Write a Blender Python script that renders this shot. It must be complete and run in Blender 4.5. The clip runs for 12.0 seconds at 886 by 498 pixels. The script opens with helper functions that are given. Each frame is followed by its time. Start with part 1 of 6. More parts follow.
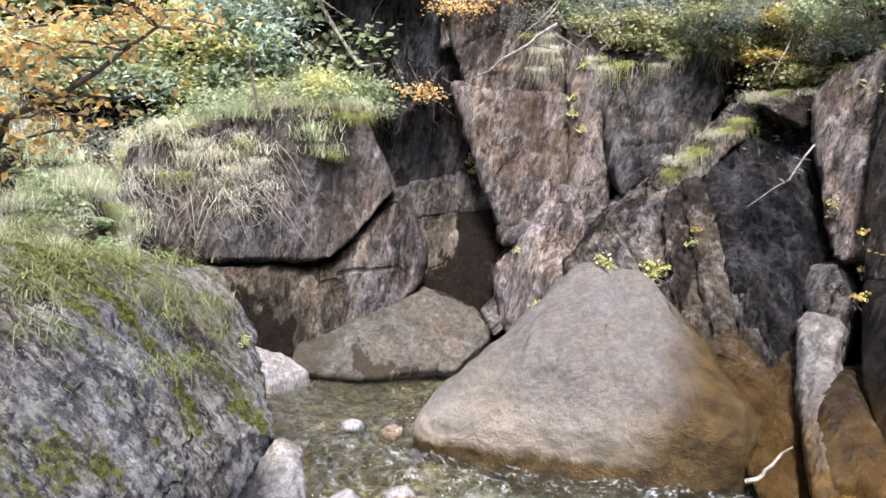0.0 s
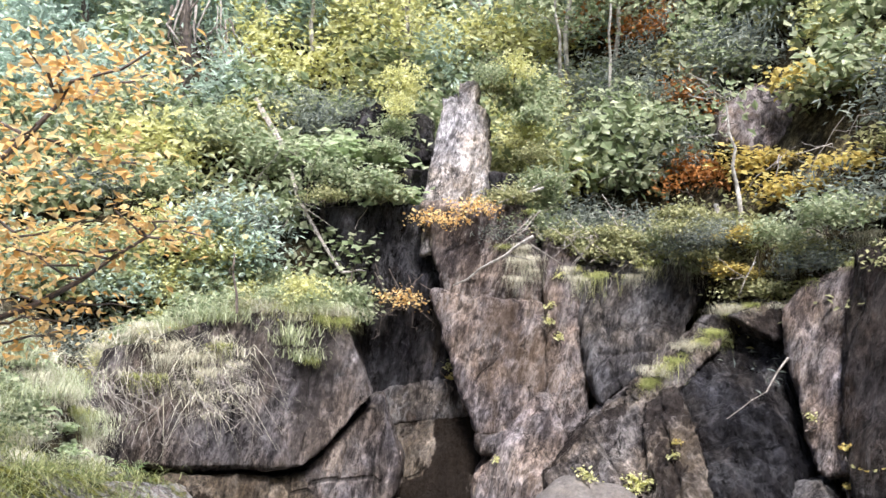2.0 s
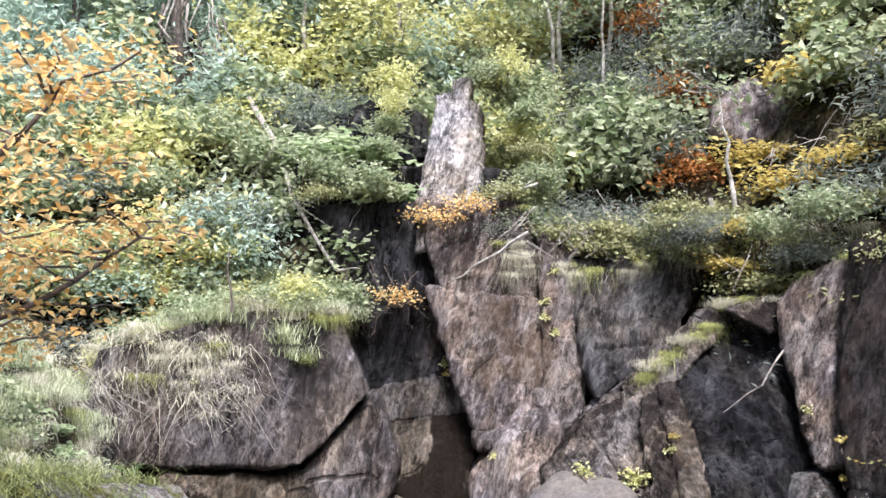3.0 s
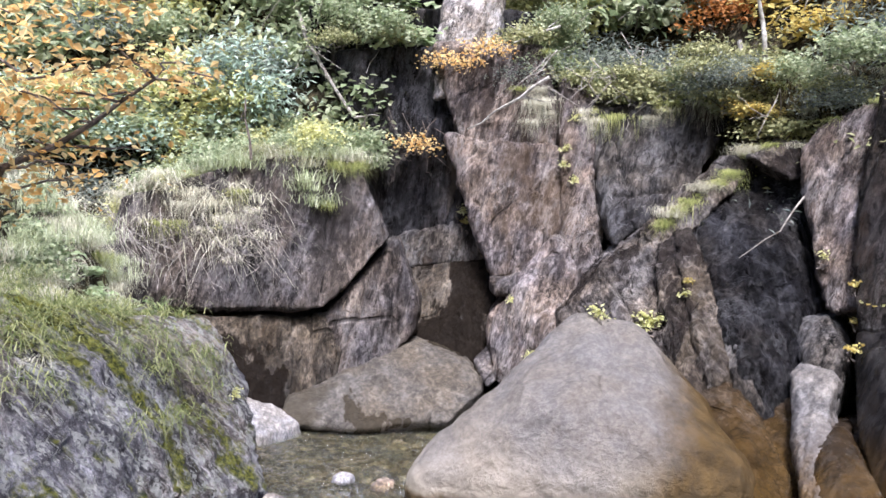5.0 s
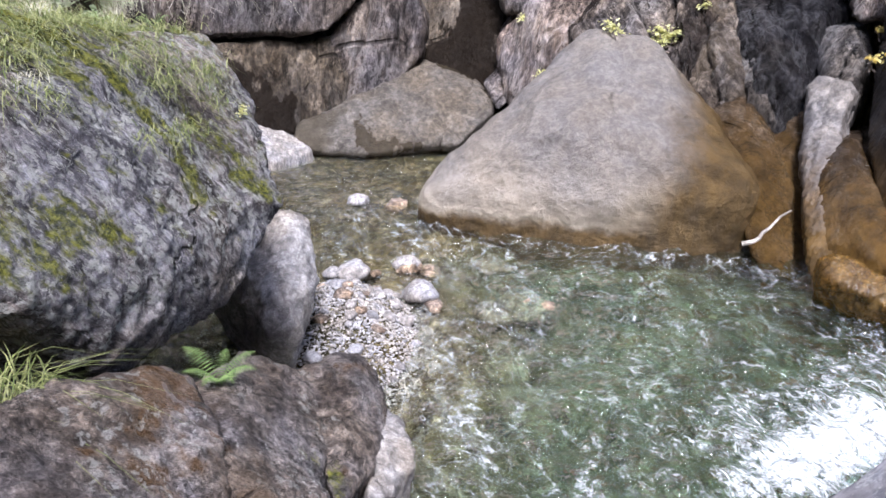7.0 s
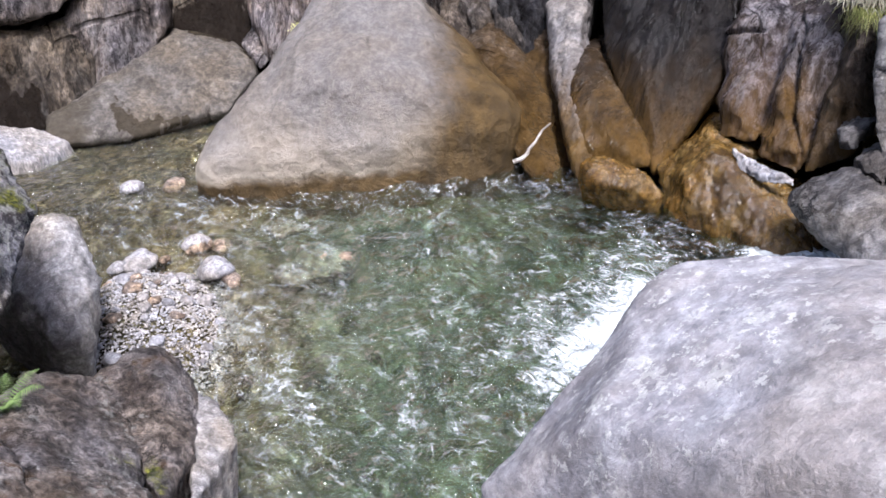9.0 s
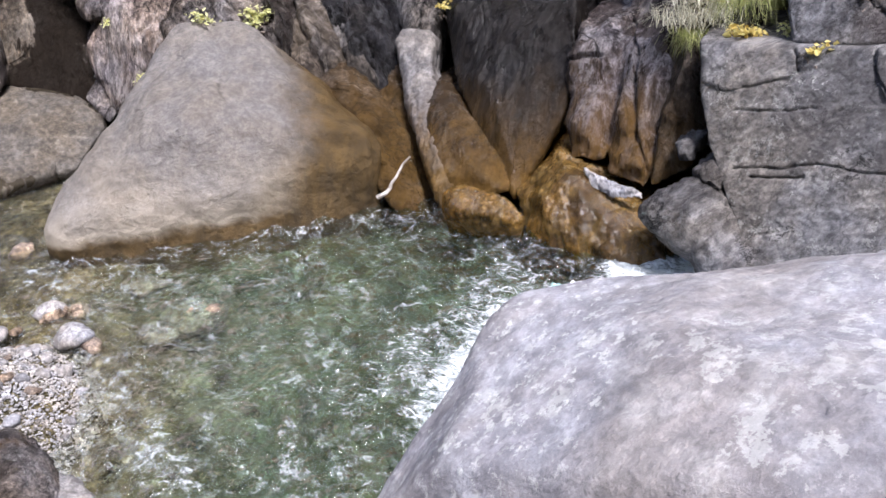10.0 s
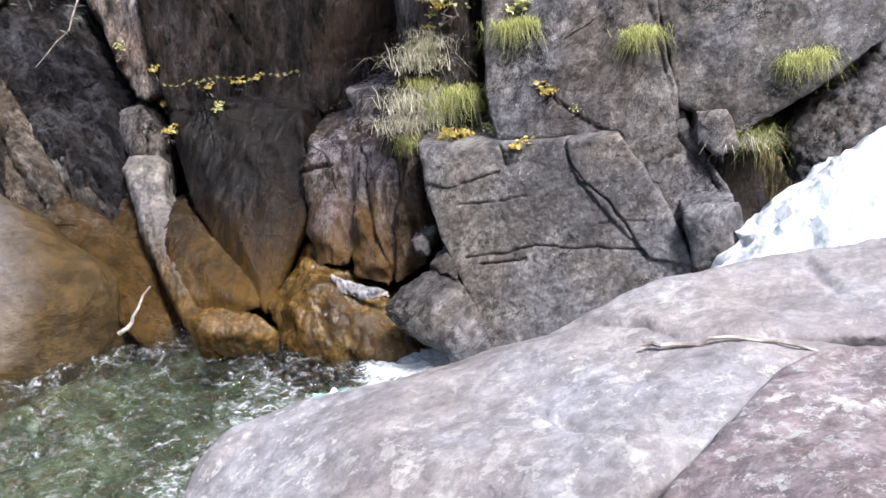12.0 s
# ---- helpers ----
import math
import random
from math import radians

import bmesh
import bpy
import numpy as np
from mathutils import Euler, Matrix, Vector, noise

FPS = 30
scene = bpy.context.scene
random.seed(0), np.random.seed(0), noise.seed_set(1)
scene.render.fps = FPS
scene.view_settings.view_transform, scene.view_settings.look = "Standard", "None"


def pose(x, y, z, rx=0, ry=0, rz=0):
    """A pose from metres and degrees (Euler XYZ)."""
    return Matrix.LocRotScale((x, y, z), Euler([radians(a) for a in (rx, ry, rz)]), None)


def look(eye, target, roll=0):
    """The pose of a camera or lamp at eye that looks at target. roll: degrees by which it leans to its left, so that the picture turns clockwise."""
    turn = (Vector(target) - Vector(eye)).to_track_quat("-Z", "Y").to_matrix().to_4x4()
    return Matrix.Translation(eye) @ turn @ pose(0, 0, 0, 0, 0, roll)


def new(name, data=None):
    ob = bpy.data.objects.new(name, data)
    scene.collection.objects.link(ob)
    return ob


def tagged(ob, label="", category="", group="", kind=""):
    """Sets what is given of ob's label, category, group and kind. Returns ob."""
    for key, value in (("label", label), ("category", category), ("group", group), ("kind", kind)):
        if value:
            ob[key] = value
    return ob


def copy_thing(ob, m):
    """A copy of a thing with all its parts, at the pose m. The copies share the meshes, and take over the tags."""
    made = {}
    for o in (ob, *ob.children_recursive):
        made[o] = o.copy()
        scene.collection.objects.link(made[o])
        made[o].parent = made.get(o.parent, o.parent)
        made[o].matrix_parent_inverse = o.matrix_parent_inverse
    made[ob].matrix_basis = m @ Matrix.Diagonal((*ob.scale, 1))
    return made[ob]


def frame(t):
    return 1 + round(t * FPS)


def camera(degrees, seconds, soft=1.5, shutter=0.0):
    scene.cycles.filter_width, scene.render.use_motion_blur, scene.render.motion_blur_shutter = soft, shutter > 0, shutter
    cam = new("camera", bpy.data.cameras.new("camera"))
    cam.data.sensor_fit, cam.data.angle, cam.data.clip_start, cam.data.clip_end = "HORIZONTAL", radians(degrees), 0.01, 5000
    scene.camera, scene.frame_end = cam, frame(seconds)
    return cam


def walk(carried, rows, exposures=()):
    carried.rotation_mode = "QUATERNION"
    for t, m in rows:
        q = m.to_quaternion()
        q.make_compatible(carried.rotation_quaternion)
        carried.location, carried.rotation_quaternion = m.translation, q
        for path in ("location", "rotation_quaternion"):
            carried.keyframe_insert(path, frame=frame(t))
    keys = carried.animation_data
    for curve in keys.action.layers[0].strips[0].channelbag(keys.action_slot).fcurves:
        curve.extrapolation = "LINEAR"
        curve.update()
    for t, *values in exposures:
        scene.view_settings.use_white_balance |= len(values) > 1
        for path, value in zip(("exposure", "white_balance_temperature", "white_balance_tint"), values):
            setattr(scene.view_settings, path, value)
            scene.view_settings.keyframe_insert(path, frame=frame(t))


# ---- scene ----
cam = camera(57.03, 12.0)
EXPO = 1.58
PATH = [
    (0, look((0.030, 0.111, 3.086), (-0.055, 5.039, 2.247), 2.43)),
    (0.5, look((0.028, 0.110, 3.101), (0.019, 5.085, 2.602), 3.20)),
    (1, look((0.025, 0.105, 3.119), (-0.002, 5.104, 3.025), 3.35)),
    (1.5, look((0.019, 0.101, 3.146), (-0.022, 5.097, 3.336), 3.61)),
    (2, look((0.019, 0.095, 3.164), (0.007, 5.080, 3.544), 3.31)),
    (2.5, look((0.020, 0.092, 3.177), (0.015, 5.067, 3.681), 3.13)),
    (3, look((0.023, 0.104, 3.170), (0.041, 5.091, 3.530), 2.67)),
    (3.2, look((0.021, 0.111, 3.162), (0.049, 5.104, 3.410), 2.59)),
    (4.8, look((0.021, 0.113, 3.108), (-0.028, 5.096, 2.696), 2.75)),
    (5, look((0.025, 0.113, 3.102), (-0.029, 5.083, 2.559), 2.67)),
    (5.5, look((0.027, 0.118, 3.080), (-0.026, 5.042, 2.213), 2.53)),
    (6, look((0.028, 0.122, 3.058), (-0.037, 4.971, 1.840), 1.74)),
    (6.5, look((0.036, 0.131, 3.031), (-0.025, 4.825, 1.310), 1.85)),
    (7, look((0.044, 0.138, 3.006), (-0.018, 4.670, 0.894), 1.30)),
    (7.2, look((0.052, 0.140, 2.996), (-0.001, 4.579, 0.696), 0.75)),
    (8.8, look((0.135, 0.063, 3.054), (0.982, 4.301, 0.540), -3.08)),
    (9, look((0.152, 0.052, 3.062), (1.231, 4.299, 0.655), -3.22)),
    (9.5, look((0.192, 0.039, 3.081), (1.650, 4.221, 0.761), -4.30)),
    (10, look((0.227, 0.025, 3.091), (2.034, 4.093, 0.814), -4.14)),
    (10.5, look((0.269, -0.009, 3.106), (2.409, 3.939, 0.908), -5.14)),
    (11, look((0.298, -0.044, 3.127), (2.795, 3.791, 1.113), -5.17)),
    (11.5, look((0.321, -0.072, 3.139), (3.097, 3.626, 1.237), -5.61)),
    (12, look((0.342, -0.101, 3.151), (3.461, 3.363, 1.342), -4.85)),
]
walk(cam, PATH, [(0, EXPO + 0.04, 6250, 14), (2.4, EXPO + 0.04, 6200, 14), (3.2, EXPO + 0.05, 6020, 15), (5, EXPO + 0.1, 5900, 17), (9, EXPO + 0.03, 5950, 17), (10.5, EXPO - 0.08, 6100, 16), (11.5, EXPO - 0.1, 6200, 15), (12, EXPO - 0.05, 6250, 14)])

# ---- world, sun, exposure ----
world = bpy.data.worlds.new("sky_world")
scene.world = world
world.use_nodes = True
_wt = world.node_tree
_sky = _wt.nodes.new("ShaderNodeTexSky")
_sky.sky_type = "NISHITA"
_sky.sun_disc = False
_sky.sun_elevation = radians(60)
_sky.sun_rotation = radians(178)
_sky.air_density, _sky.dust_density, _sky.ozone_density = 1.0, 3.0, 0.6
_wt.nodes["Background"].inputs["Strength"].default_value = 0.13
_wt.links.new(_sky.outputs["Color"], _wt.nodes["Background"].inputs["Color"])
_sun = bpy.data.lights.new("sun", "SUN")
_sun.energy, _sun.angle, _sun.color = 3.2, radians(14), (1.0, 0.98, 0.95)
sun = new("sun", _sun)
sun.matrix_world = look((0.5, -13, 23), (0, 0, 0))


# ---- node helpers ----
class Nodes:
    def __init__(self, name):
        self.mat = bpy.data.materials.new(name)
        self.mat.use_nodes = True
        self.nt = self.mat.node_tree
        self.bsdf = self.nt.nodes["Principled BSDF"]
        self.geo = self.nt.nodes.new("ShaderNodeNewGeometry")
        self.pos = self.geo.outputs["Position"]

    def link(self, a, sock):
        if hasattr(a, "is_linked"):
            self.nt.links.new(a, sock)
        else:
            sock.default_value = a

    def mapped(self, scale=(1, 1, 1), rot=(0, 0, 0), vec=None):
        n = self.nt.nodes.new("ShaderNodeMapping")
        n.vector_type = "TEXTURE"
        self.link(vec or self.pos, n.inputs["Vector"])
        n.inputs["Scale"].default_value = scale
        n.inputs["Rotation"].default_value = [radians(a) for a in rot]
        return n.outputs["Vector"]

    def noise(self, scale, detail=4, rough=0.55, vec=None, distort=0.0):
        n = self.nt.nodes.new("ShaderNodeTexNoise")
        self.link(vec or self.pos, n.inputs["Vector"])
        n.inputs["Scale"].default_value, n.inputs["Detail"].default_value = scale, detail
        n.inputs["Roughness"].default_value, n.inputs["Distortion"].default_value = rough, distort
        return n.outputs["Fac"]

    def voronoi(self, scale, vec=None, feature="F1", out="Distance"):
        n = self.nt.nodes.new("ShaderNodeTexVoronoi")
        n.feature = feature
        self.link(vec or self.pos, n.inputs["Vector"])
        n.inputs["Scale"].default_value = scale
        return n.outputs[out]

    def step(self, fac, lo, hi, a=0.0, b=1.0):
        n = self.nt.nodes.new("ShaderNodeMapRange")
        n.interpolation_type = "SMOOTHSTEP"
        self.link(fac, n.inputs["Value"])
        for k, v in (("From Min", lo), ("From Max", hi), ("To Min", a), ("To Max", b)):
            n.inputs[k].default_value = v
        return n.outputs["Result"]

    def math(self, op, a, b=0.0):
        n = self.nt.nodes.new("ShaderNodeMath")
        n.operation = op
        self.link(a, n.inputs[0]), self.link(b, n.inputs[1])
        return n.outputs[0]

    def mix(self, fac, a, b, mode="MIX"):
        n = self.nt.nodes.new("ShaderNodeMix")
        n.data_type, n.blend_type = "RGBA", mode
        self.link(fac, n.inputs[0])
        self.link((*a, 1) if isinstance(a, tuple) else a, n.inputs[6])
        self.link((*b, 1) if isinstance(b, tuple) else b, n.inputs[7])
        return n.outputs[2]

    def warp(self, amount):
        n = self.nt.nodes.new("ShaderNodeTexNoise")
        self.link(self.pos, n.inputs["Vector"])
        n.inputs["Scale"].default_value, n.inputs["Detail"].default_value = 2.5, 4
        v = self.nt.nodes.new("ShaderNodeVectorMath")
        v.operation = "MULTIPLY_ADD"
        self.nt.links.new(n.outputs["Color"], v.inputs[0])
        v.inputs[1].default_value = (amount, amount, amount)
        self.nt.links.new(self.pos, v.inputs[2])
        return v.outputs[0]

    def split(self, vec=None):
        n = self.nt.nodes.new("ShaderNodeSeparateXYZ")
        self.link(vec or self.pos, n.inputs[0])
        return n.outputs

    def bump(self, height, strength=0.5, distance=0.02, normal=None):
        n = self.nt.nodes.new("ShaderNodeBump")
        self.link(height, n.inputs["Height"])
        n.inputs["Strength"].default_value, n.inputs["Distance"].default_value = strength, distance
        if normal:
            self.link(normal, n.inputs["Normal"])
        return n.outputs["Normal"]

    def done(self, color, rough=0.8, normal=None, spec=None):
        self.link((*color, 1) if isinstance(color, tuple) else color, self.bsdf.inputs["Base Color"])
        self.link(rough, self.bsdf.inputs["Roughness"])
        if normal:
            self.link(normal, self.bsdf.inputs["Normal"])
        if spec is not None:
            self.bsdf.inputs["Specular IOR Level"].default_value = spec
        return self.mat


# ---- materials ----
def rock_mat(name, dark, mid, light, grain=(0, 0, 0), streak=None, lichen=0.0, moss=0.0, stain=None, rough=0.75, grit=1.0, scale=1.0, pale=None, web=0.0, tone=0.44, vary=1.0, patch=None, joint=None, speck=1.0, crusts=1.0, drawn=4.0, above=None, flash=0.0):
    """Stone: mottled colours, drawn-out grain, pale veins with painted highlights, water streaks, lichen, moss on the
    tops, a rusty water stain.
    """
    n = Nodes(name)
    dark, mid, light = (tuple(1.41 * c * k * tone for c, k in zip(col, (0.98, 1.0, 1.03))) for col in (dark, mid, light))
    along = n.mapped((1.0, 1.0, drawn), grain)
    big = n.noise(0.9 * scale, 5, 0.6)
    fine = n.noise(7 * scale, 6, 0.65, along)
    tiny = n.noise(55 * scale, 3, 0.6)
    col = n.mix(n.step(big, 0.35, 0.66), dark, mid)
    col = n.mix(n.step(fine, 0.42, 0.72), col, light)
    vein = n.noise(1.7 * scale, 8, 0.66, n.mapped((1.0, 1.0, 0.8 * drawn), grain), 0.5)
    col = n.mix(n.step(vein, 0.46, 0.36, 0.0, 0.75 * vary), col, tuple(c * 0.55 for c in dark))
    col = n.mix(n.step(vein, 0.56, 0.66, 0.0, 0.7 * vary), col, tuple(min(1, c * 1.2) for c in light))
    col = n.mix(n.step(tiny, 0.35, 0.6, 0.55 * speck, 0.0), col, dark)
    col = n.mix(n.step(n.noise(120 * scale, 2, 0.5), 0.58, 0.7, 0, 0.45 * speck), col, tuple(min(1, c * 1.25) for c in light))
    joint = (0.6 if vary > 0.5 else 0.0) if joint is None else joint
    mott = n.noise(5.0 * scale, 10, 0.74, n.mapped((1, 1, 1.3 * drawn if drawn > 2 else 1.1), grain), 0.8)
    col = n.mix(min(0.9, 0.12 + 0.78 * vary), col, n.mix(n.step(mott, 0.36, 0.66), (0.3, 0.29, 0.29), (1.7, 1.67, 1.63)), "MULTIPLY")
    crisp = n.noise(19 * scale, 7, 0.74, n.mapped((1, 1, 2.6 if drawn > 2 else 1.0), grain), 0.4)
    col = n.mix(min(0.85, 0.22 + 0.75 * vary), col, n.mix(n.step(crisp, 0.38, 0.64), (0.42, 0.41, 0.41), (1.62, 1.6, 1.57)), "MULTIPLY")
    drift = n.noise(1.4 * scale, 5, 0.65)
    col = n.mix(0.3 + 0.4 * vary, col, n.mix(n.step(drift, 0.36, 0.64), (1.12, 1.0, 0.84), (0.92, 0.97, 1.12)), "MULTIPLY")
    # Ragged pale veins with white highlights painted in, and dark pits.
    if flash:
        way = n.mapped((1, 1, 0.8 * drawn), grain, n.warp(0.15))
        ragged = n.math("ABSOLUTE", n.math("SUBTRACT", n.noise(3.6 * scale, 10, 0.78, way), 0.5))
        where = n.step(n.noise(1.9 * scale, 5, 0.6, n.mapped((1, 1, 2.0), grain)), 0.46, 0.62)
        col = n.mix(n.math("MULTIPLY", n.math("MULTIPLY", n.step(ragged, 0.045, 0.008), where), 0.6 * flash), col, tuple(min(1, 1.7 * c + 0.02) for c in light))
        pits = n.math("ABSOLUTE", n.math("SUBTRACT", n.noise(5.5 * scale, 9, 0.74, way), 0.47))
        gap = n.step(n.noise(2.3 * scale, 4, 0.6), 0.5, 0.6)
        col = n.mix(n.math("MULTIPLY", n.math("MULTIPLY", n.step(pits, 0.03, 0.008), gap), 0.85), col, tuple(c * 0.15 for c in dark))
    rgh = n.step(fine, 0.3, 0.7, rough - 0.1, min(rough + 0.12, 1))
    z = n.split()[2]
    up = n.split(n.geo.outputs["Normal"])[2]
    if pale:
        band = n.math("ADD", z, n.math("MULTIPLY", n.noise(1.6, 4, 0.6), 0.8))
        col = n.mix(n.step(band, pale[1], pale[2], pale[3], 0.0), col, pale[0])
    if patch:
        pm = n.step(n.noise(0.9, 5, 0.62, n.mapped((1, 1, 1.6), grain)), patch[1], patch[1] + 0.09)
        col = n.mix(n.math("MULTIPLY", pm, patch[2]), col, n.mix(fine, patch[0], tuple(c * 0.6 for c in patch[0])))
    if joint:
        net = n.voronoi(0.8 * scale, n.mapped((1, 1, 3.0), grain, n.warp(0.12)), "DISTANCE_TO_EDGE")
        line = n.math("MULTIPLY", n.step(net, 0.011, 0.003), n.step(n.noise(1.7, 3), 0.53, 0.58))
        col = n.mix(n.math("MULTIPLY", line, joint), col, tuple(c * 0.16 for c in dark))
    if streak:
        run = n.noise(1.5, 6, 0.62, n.mapped((1, 1, 6), (0, 5, 0)), 0.2)
        m = n.step(run, streak[1], streak[1] + 0.05)
        col = n.mix(n.math("MULTIPLY", m, streak[2]), col, streak[0])
        rgh = n.math("SUBTRACT", rgh, n.math("MULTIPLY", m, 0.35))
    if stain:
        colour, top, side, power, band = stain
        wob = n.math("MULTIPLY", n.noise(2.4, 8, 0.7, n.mapped((1, 1, 3.5), (0, 6, 0))), 0.9)
        lvl = n.math("ADD", n.math("SUBTRACT", z, wob), n.math("MULTIPLY", n.split()[0], side))
        m = n.step(lvl, top + 0.15, top - 1.0)
        m = n.math("MAXIMUM", m, n.step(n.math("SUBTRACT", z, n.math("MULTIPLY", n.noise(3.1, 4), 0.3)), band, band - 0.14))
        m = n.math("MULTIPLY", m, power)
        tone = n.mix(n.step(n.noise(5, 8, 0.72, n.mapped((1, 1, 2.5), (0, 6, 0))), 0.36, 0.68), tuple(c * 1.15 for c in colour), tuple(c * 0.42 for c in colour))
        col = n.mix(m, col, tone)
        rgh = n.math("SUBTRACT", rgh, n.math("MULTIPLY", m, 0.28))
    if lichen:
        spots = n.noise(38, 6, 0.75, n.mapped((1, 1, 3.4 if drawn > 2 else 1.2), grain))
        patch = n.noise(2.2, 3, 0.5)
        m = n.math("MULTIPLY", n.step(spots, 0.59 - 0.08 * lichen, 0.64 - 0.07 * lichen), n.step(patch, 0.62 - 0.35 * lichen, 0.7 - 0.25 * lichen))
        if above:
            m = n.math("MULTIPLY", m, n.step(n.math("ADD", z, n.math("MULTIPLY", n.noise(2.5, 4), 0.7)), above + 0.2, above + 0.6, 0.12, 1.0))
        col = n.mix(n.math("MULTIPLY", m, 0.7), col, (0.39, 0.39, 0.37))
        crust = n.math("MULTIPLY", n.step(n.noise(21, 8, 0.7), 0.54, 0.58), n.step(n.noise(3.2, 5), 0.5, 0.58))
        col = n.mix(n.math("MULTIPLY", crust, 0.9 * crusts * min(1, lichen * 1.4)), col, (0.44, 0.44, 0.41))
        dots = n.voronoi(6)
        m2 = n.math("MULTIPLY", n.step(n.math("ADD", dots, n.math("MULTIPLY", n.noise(40, 2), 0.12)), 0.2, 0.15), n.step(n.noise(3.1, 2), 0.5, 0.58))
        col = n.mix(n.math("MULTIPLY", m2, 0.8 * crusts * min(1, lichen * 1.5)), col, (0.44, 0.435, 0.41))
    if moss:
        m = n.math("ADD", n.noise(3.8, 7, 0.7, n.mapped((1, 1, 4.5), (10, -48, -15))), n.math("MULTIPLY", up, 0.16))
        m = n.step(n.math("ADD", m, n.math("MULTIPLY", n.noise(28, 5, 0.7), 0.2)), 0.94 - 0.3 * moss, 1.07 - 0.3 * moss)
        col = n.mix(n.math("MULTIPLY", m, 0.9), col, n.mix(n.step(n.noise(34, 6, 0.7), 0.38, 0.62), (0.022, 0.03, 0.006), (0.19, 0.19, 0.03)))
        rgh = n.math("MAXIMUM", rgh, m)
    h = n.math("ADD", n.math("MULTIPLY", n.noise(11 * scale, 9, 0.72, n.mapped((1, 1, 1.7 if drawn > 2 else 1.0), grain)), 1.4), n.math("MULTIPLY", tiny, 0.25))
    if web:
        net = n.voronoi(1.3 * scale, n.mapped((1, 1, 2.6), grain, n.warp(0.6)), "DISTANCE_TO_EDGE")
        h = n.math("ADD", h, n.math("MULTIPLY", n.step(net, 0.0, 0.02), web))
    if joint:
        h = n.math("SUBTRACT", h, n.math("MULTIPLY", line, 0.7))
    crease = n.mapped((1, 1, 2 if drawn > 2 else 1.1), grain, n.warp(0.3))
    h = n.math("ADD", h, n.math("MULTIPLY", n.voronoi(3.4 * scale, crease), 1.4))
    h = n.math("ADD", h, n.math("MULTIPLY", n.voronoi(9.5 * scale, crease), 0.45))
    h = n.math("ADD", h, n.math("MULTIPLY", crisp, 0.55 * (0.4 + vary)))
    return n.done(col, rgh, n.bump(h, min(1.0, 0.85 * grit), 0.075), 0.06 if rough > 0.5 else 0.13 if rough > 0.25 else 0.4)


M = {}
M["cliff"] = rock_mat("cliff_stone", (0.13, 0.112, 0.107), (0.25, 0.222, 0.212), (0.36, 0.33, 0.315), (0, 8, 0), ((0.03, 0.026, 0.025), 0.57, 0.6), tone=0.36, patch=((0.06, 0.052, 0.048), 0.52, 0.5), flash=0.5)
M["pink"] = rock_mat("pinkish_stone", (0.19, 0.155, 0.14), (0.34, 0.285, 0.265), (0.48, 0.43, 0.40), (0, 10, 0), ((0.035, 0.026, 0.022), 0.57, 0.75), tone=0.38, patch=((0.145, 0.10, 0.065), 0.55, 0.45), flash=0.6)
# Wet near-black stone, with shade of recess, gaps and hollow put into its colour.
M["dark"] = rock_mat("dark_wet_shade_stone", (0.018, 0.0165, 0.018), (0.044, 0.041, 0.043), (0.115, 0.11, 0.117), (0, 6, 0), ((0.075, 0.064, 0.055), 0.57, 0.75), rough=0.3, tone=0.32, flash=0.8)
M["wet"] = rock_mat("wet_streaked_stone", (0.13, 0.108, 0.085), (0.21, 0.18, 0.145), (0.31, 0.275, 0.23), (0, 4, 0), ((0.012, 0.009, 0.007), 0.475, 0.95), rough=0.45, tone=0.34, flash=0.4)
M["brown"] = rock_mat("dark_brown_stone", (0.026, 0.02, 0.018), (0.072, 0.056, 0.05), (0.17, 0.143, 0.13), (0, 8, 0), ((0.15, 0.14, 0.135), 0.66, 0.45), rough=0.36, tone=0.2, patch=((0.07, 0.042, 0.027), 0.52, 0.5), flash=0.6)
M["ridge"] = rock_mat("ridge_stone", (0.09, 0.078, 0.070), (0.2, 0.175, 0.158), (0.36, 0.325, 0.29), (0, -28, 0), ((0.018, 0.014, 0.013), 0.54, 0.85), rough=0.55, tone=0.42, patch=((0.13, 0.10, 0.065), 0.55, 0.35), flash=0.7)
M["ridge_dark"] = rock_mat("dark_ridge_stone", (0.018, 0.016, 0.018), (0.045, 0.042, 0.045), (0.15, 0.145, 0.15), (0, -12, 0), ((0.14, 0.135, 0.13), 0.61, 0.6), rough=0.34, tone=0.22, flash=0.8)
M["face"] = rock_mat("grey_face_stone", (0.07, 0.064, 0.062), (0.16, 0.148, 0.142), (0.28, 0.265, 0.255), (0, 6, 0), ((0.02, 0.017, 0.016), 0.54, 0.8), rough=0.5, tone=0.33, patch=((0.09, 0.055, 0.032), 0.56, 0.6), flash=0.7)
M["boulder"] = rock_mat("river_worn_stone", (0.38, 0.342, 0.31), (0.41, 0.372, 0.338), (0.45, 0.41, 0.372), (0, 20, 0), stain=((0.068, 0.041, 0.012), -1.85, -1.4, 0.92, 0.12), vary=0.1, rough=0.62, grit=0.75, pale=((0.40, 0.345, 0.27), 0.45, 1.3, 0.6), tone=0.25, speck=0.5, drawn=1.5, joint=0.0, flash=0.0)
M["tan"] = rock_mat("tan_worn_stone", (0.34, 0.295, 0.24), (0.46, 0.405, 0.335), (0.55, 0.50, 0.43), (0, 10, 0), ((0.03, 0.024, 0.016), 0.545, 0.9), rough=0.5, grit=0.6, vary=0.45, tone=0.15, patch=((0.045, 0.037, 0.025), 0.54, 0.75), drawn=1.5)
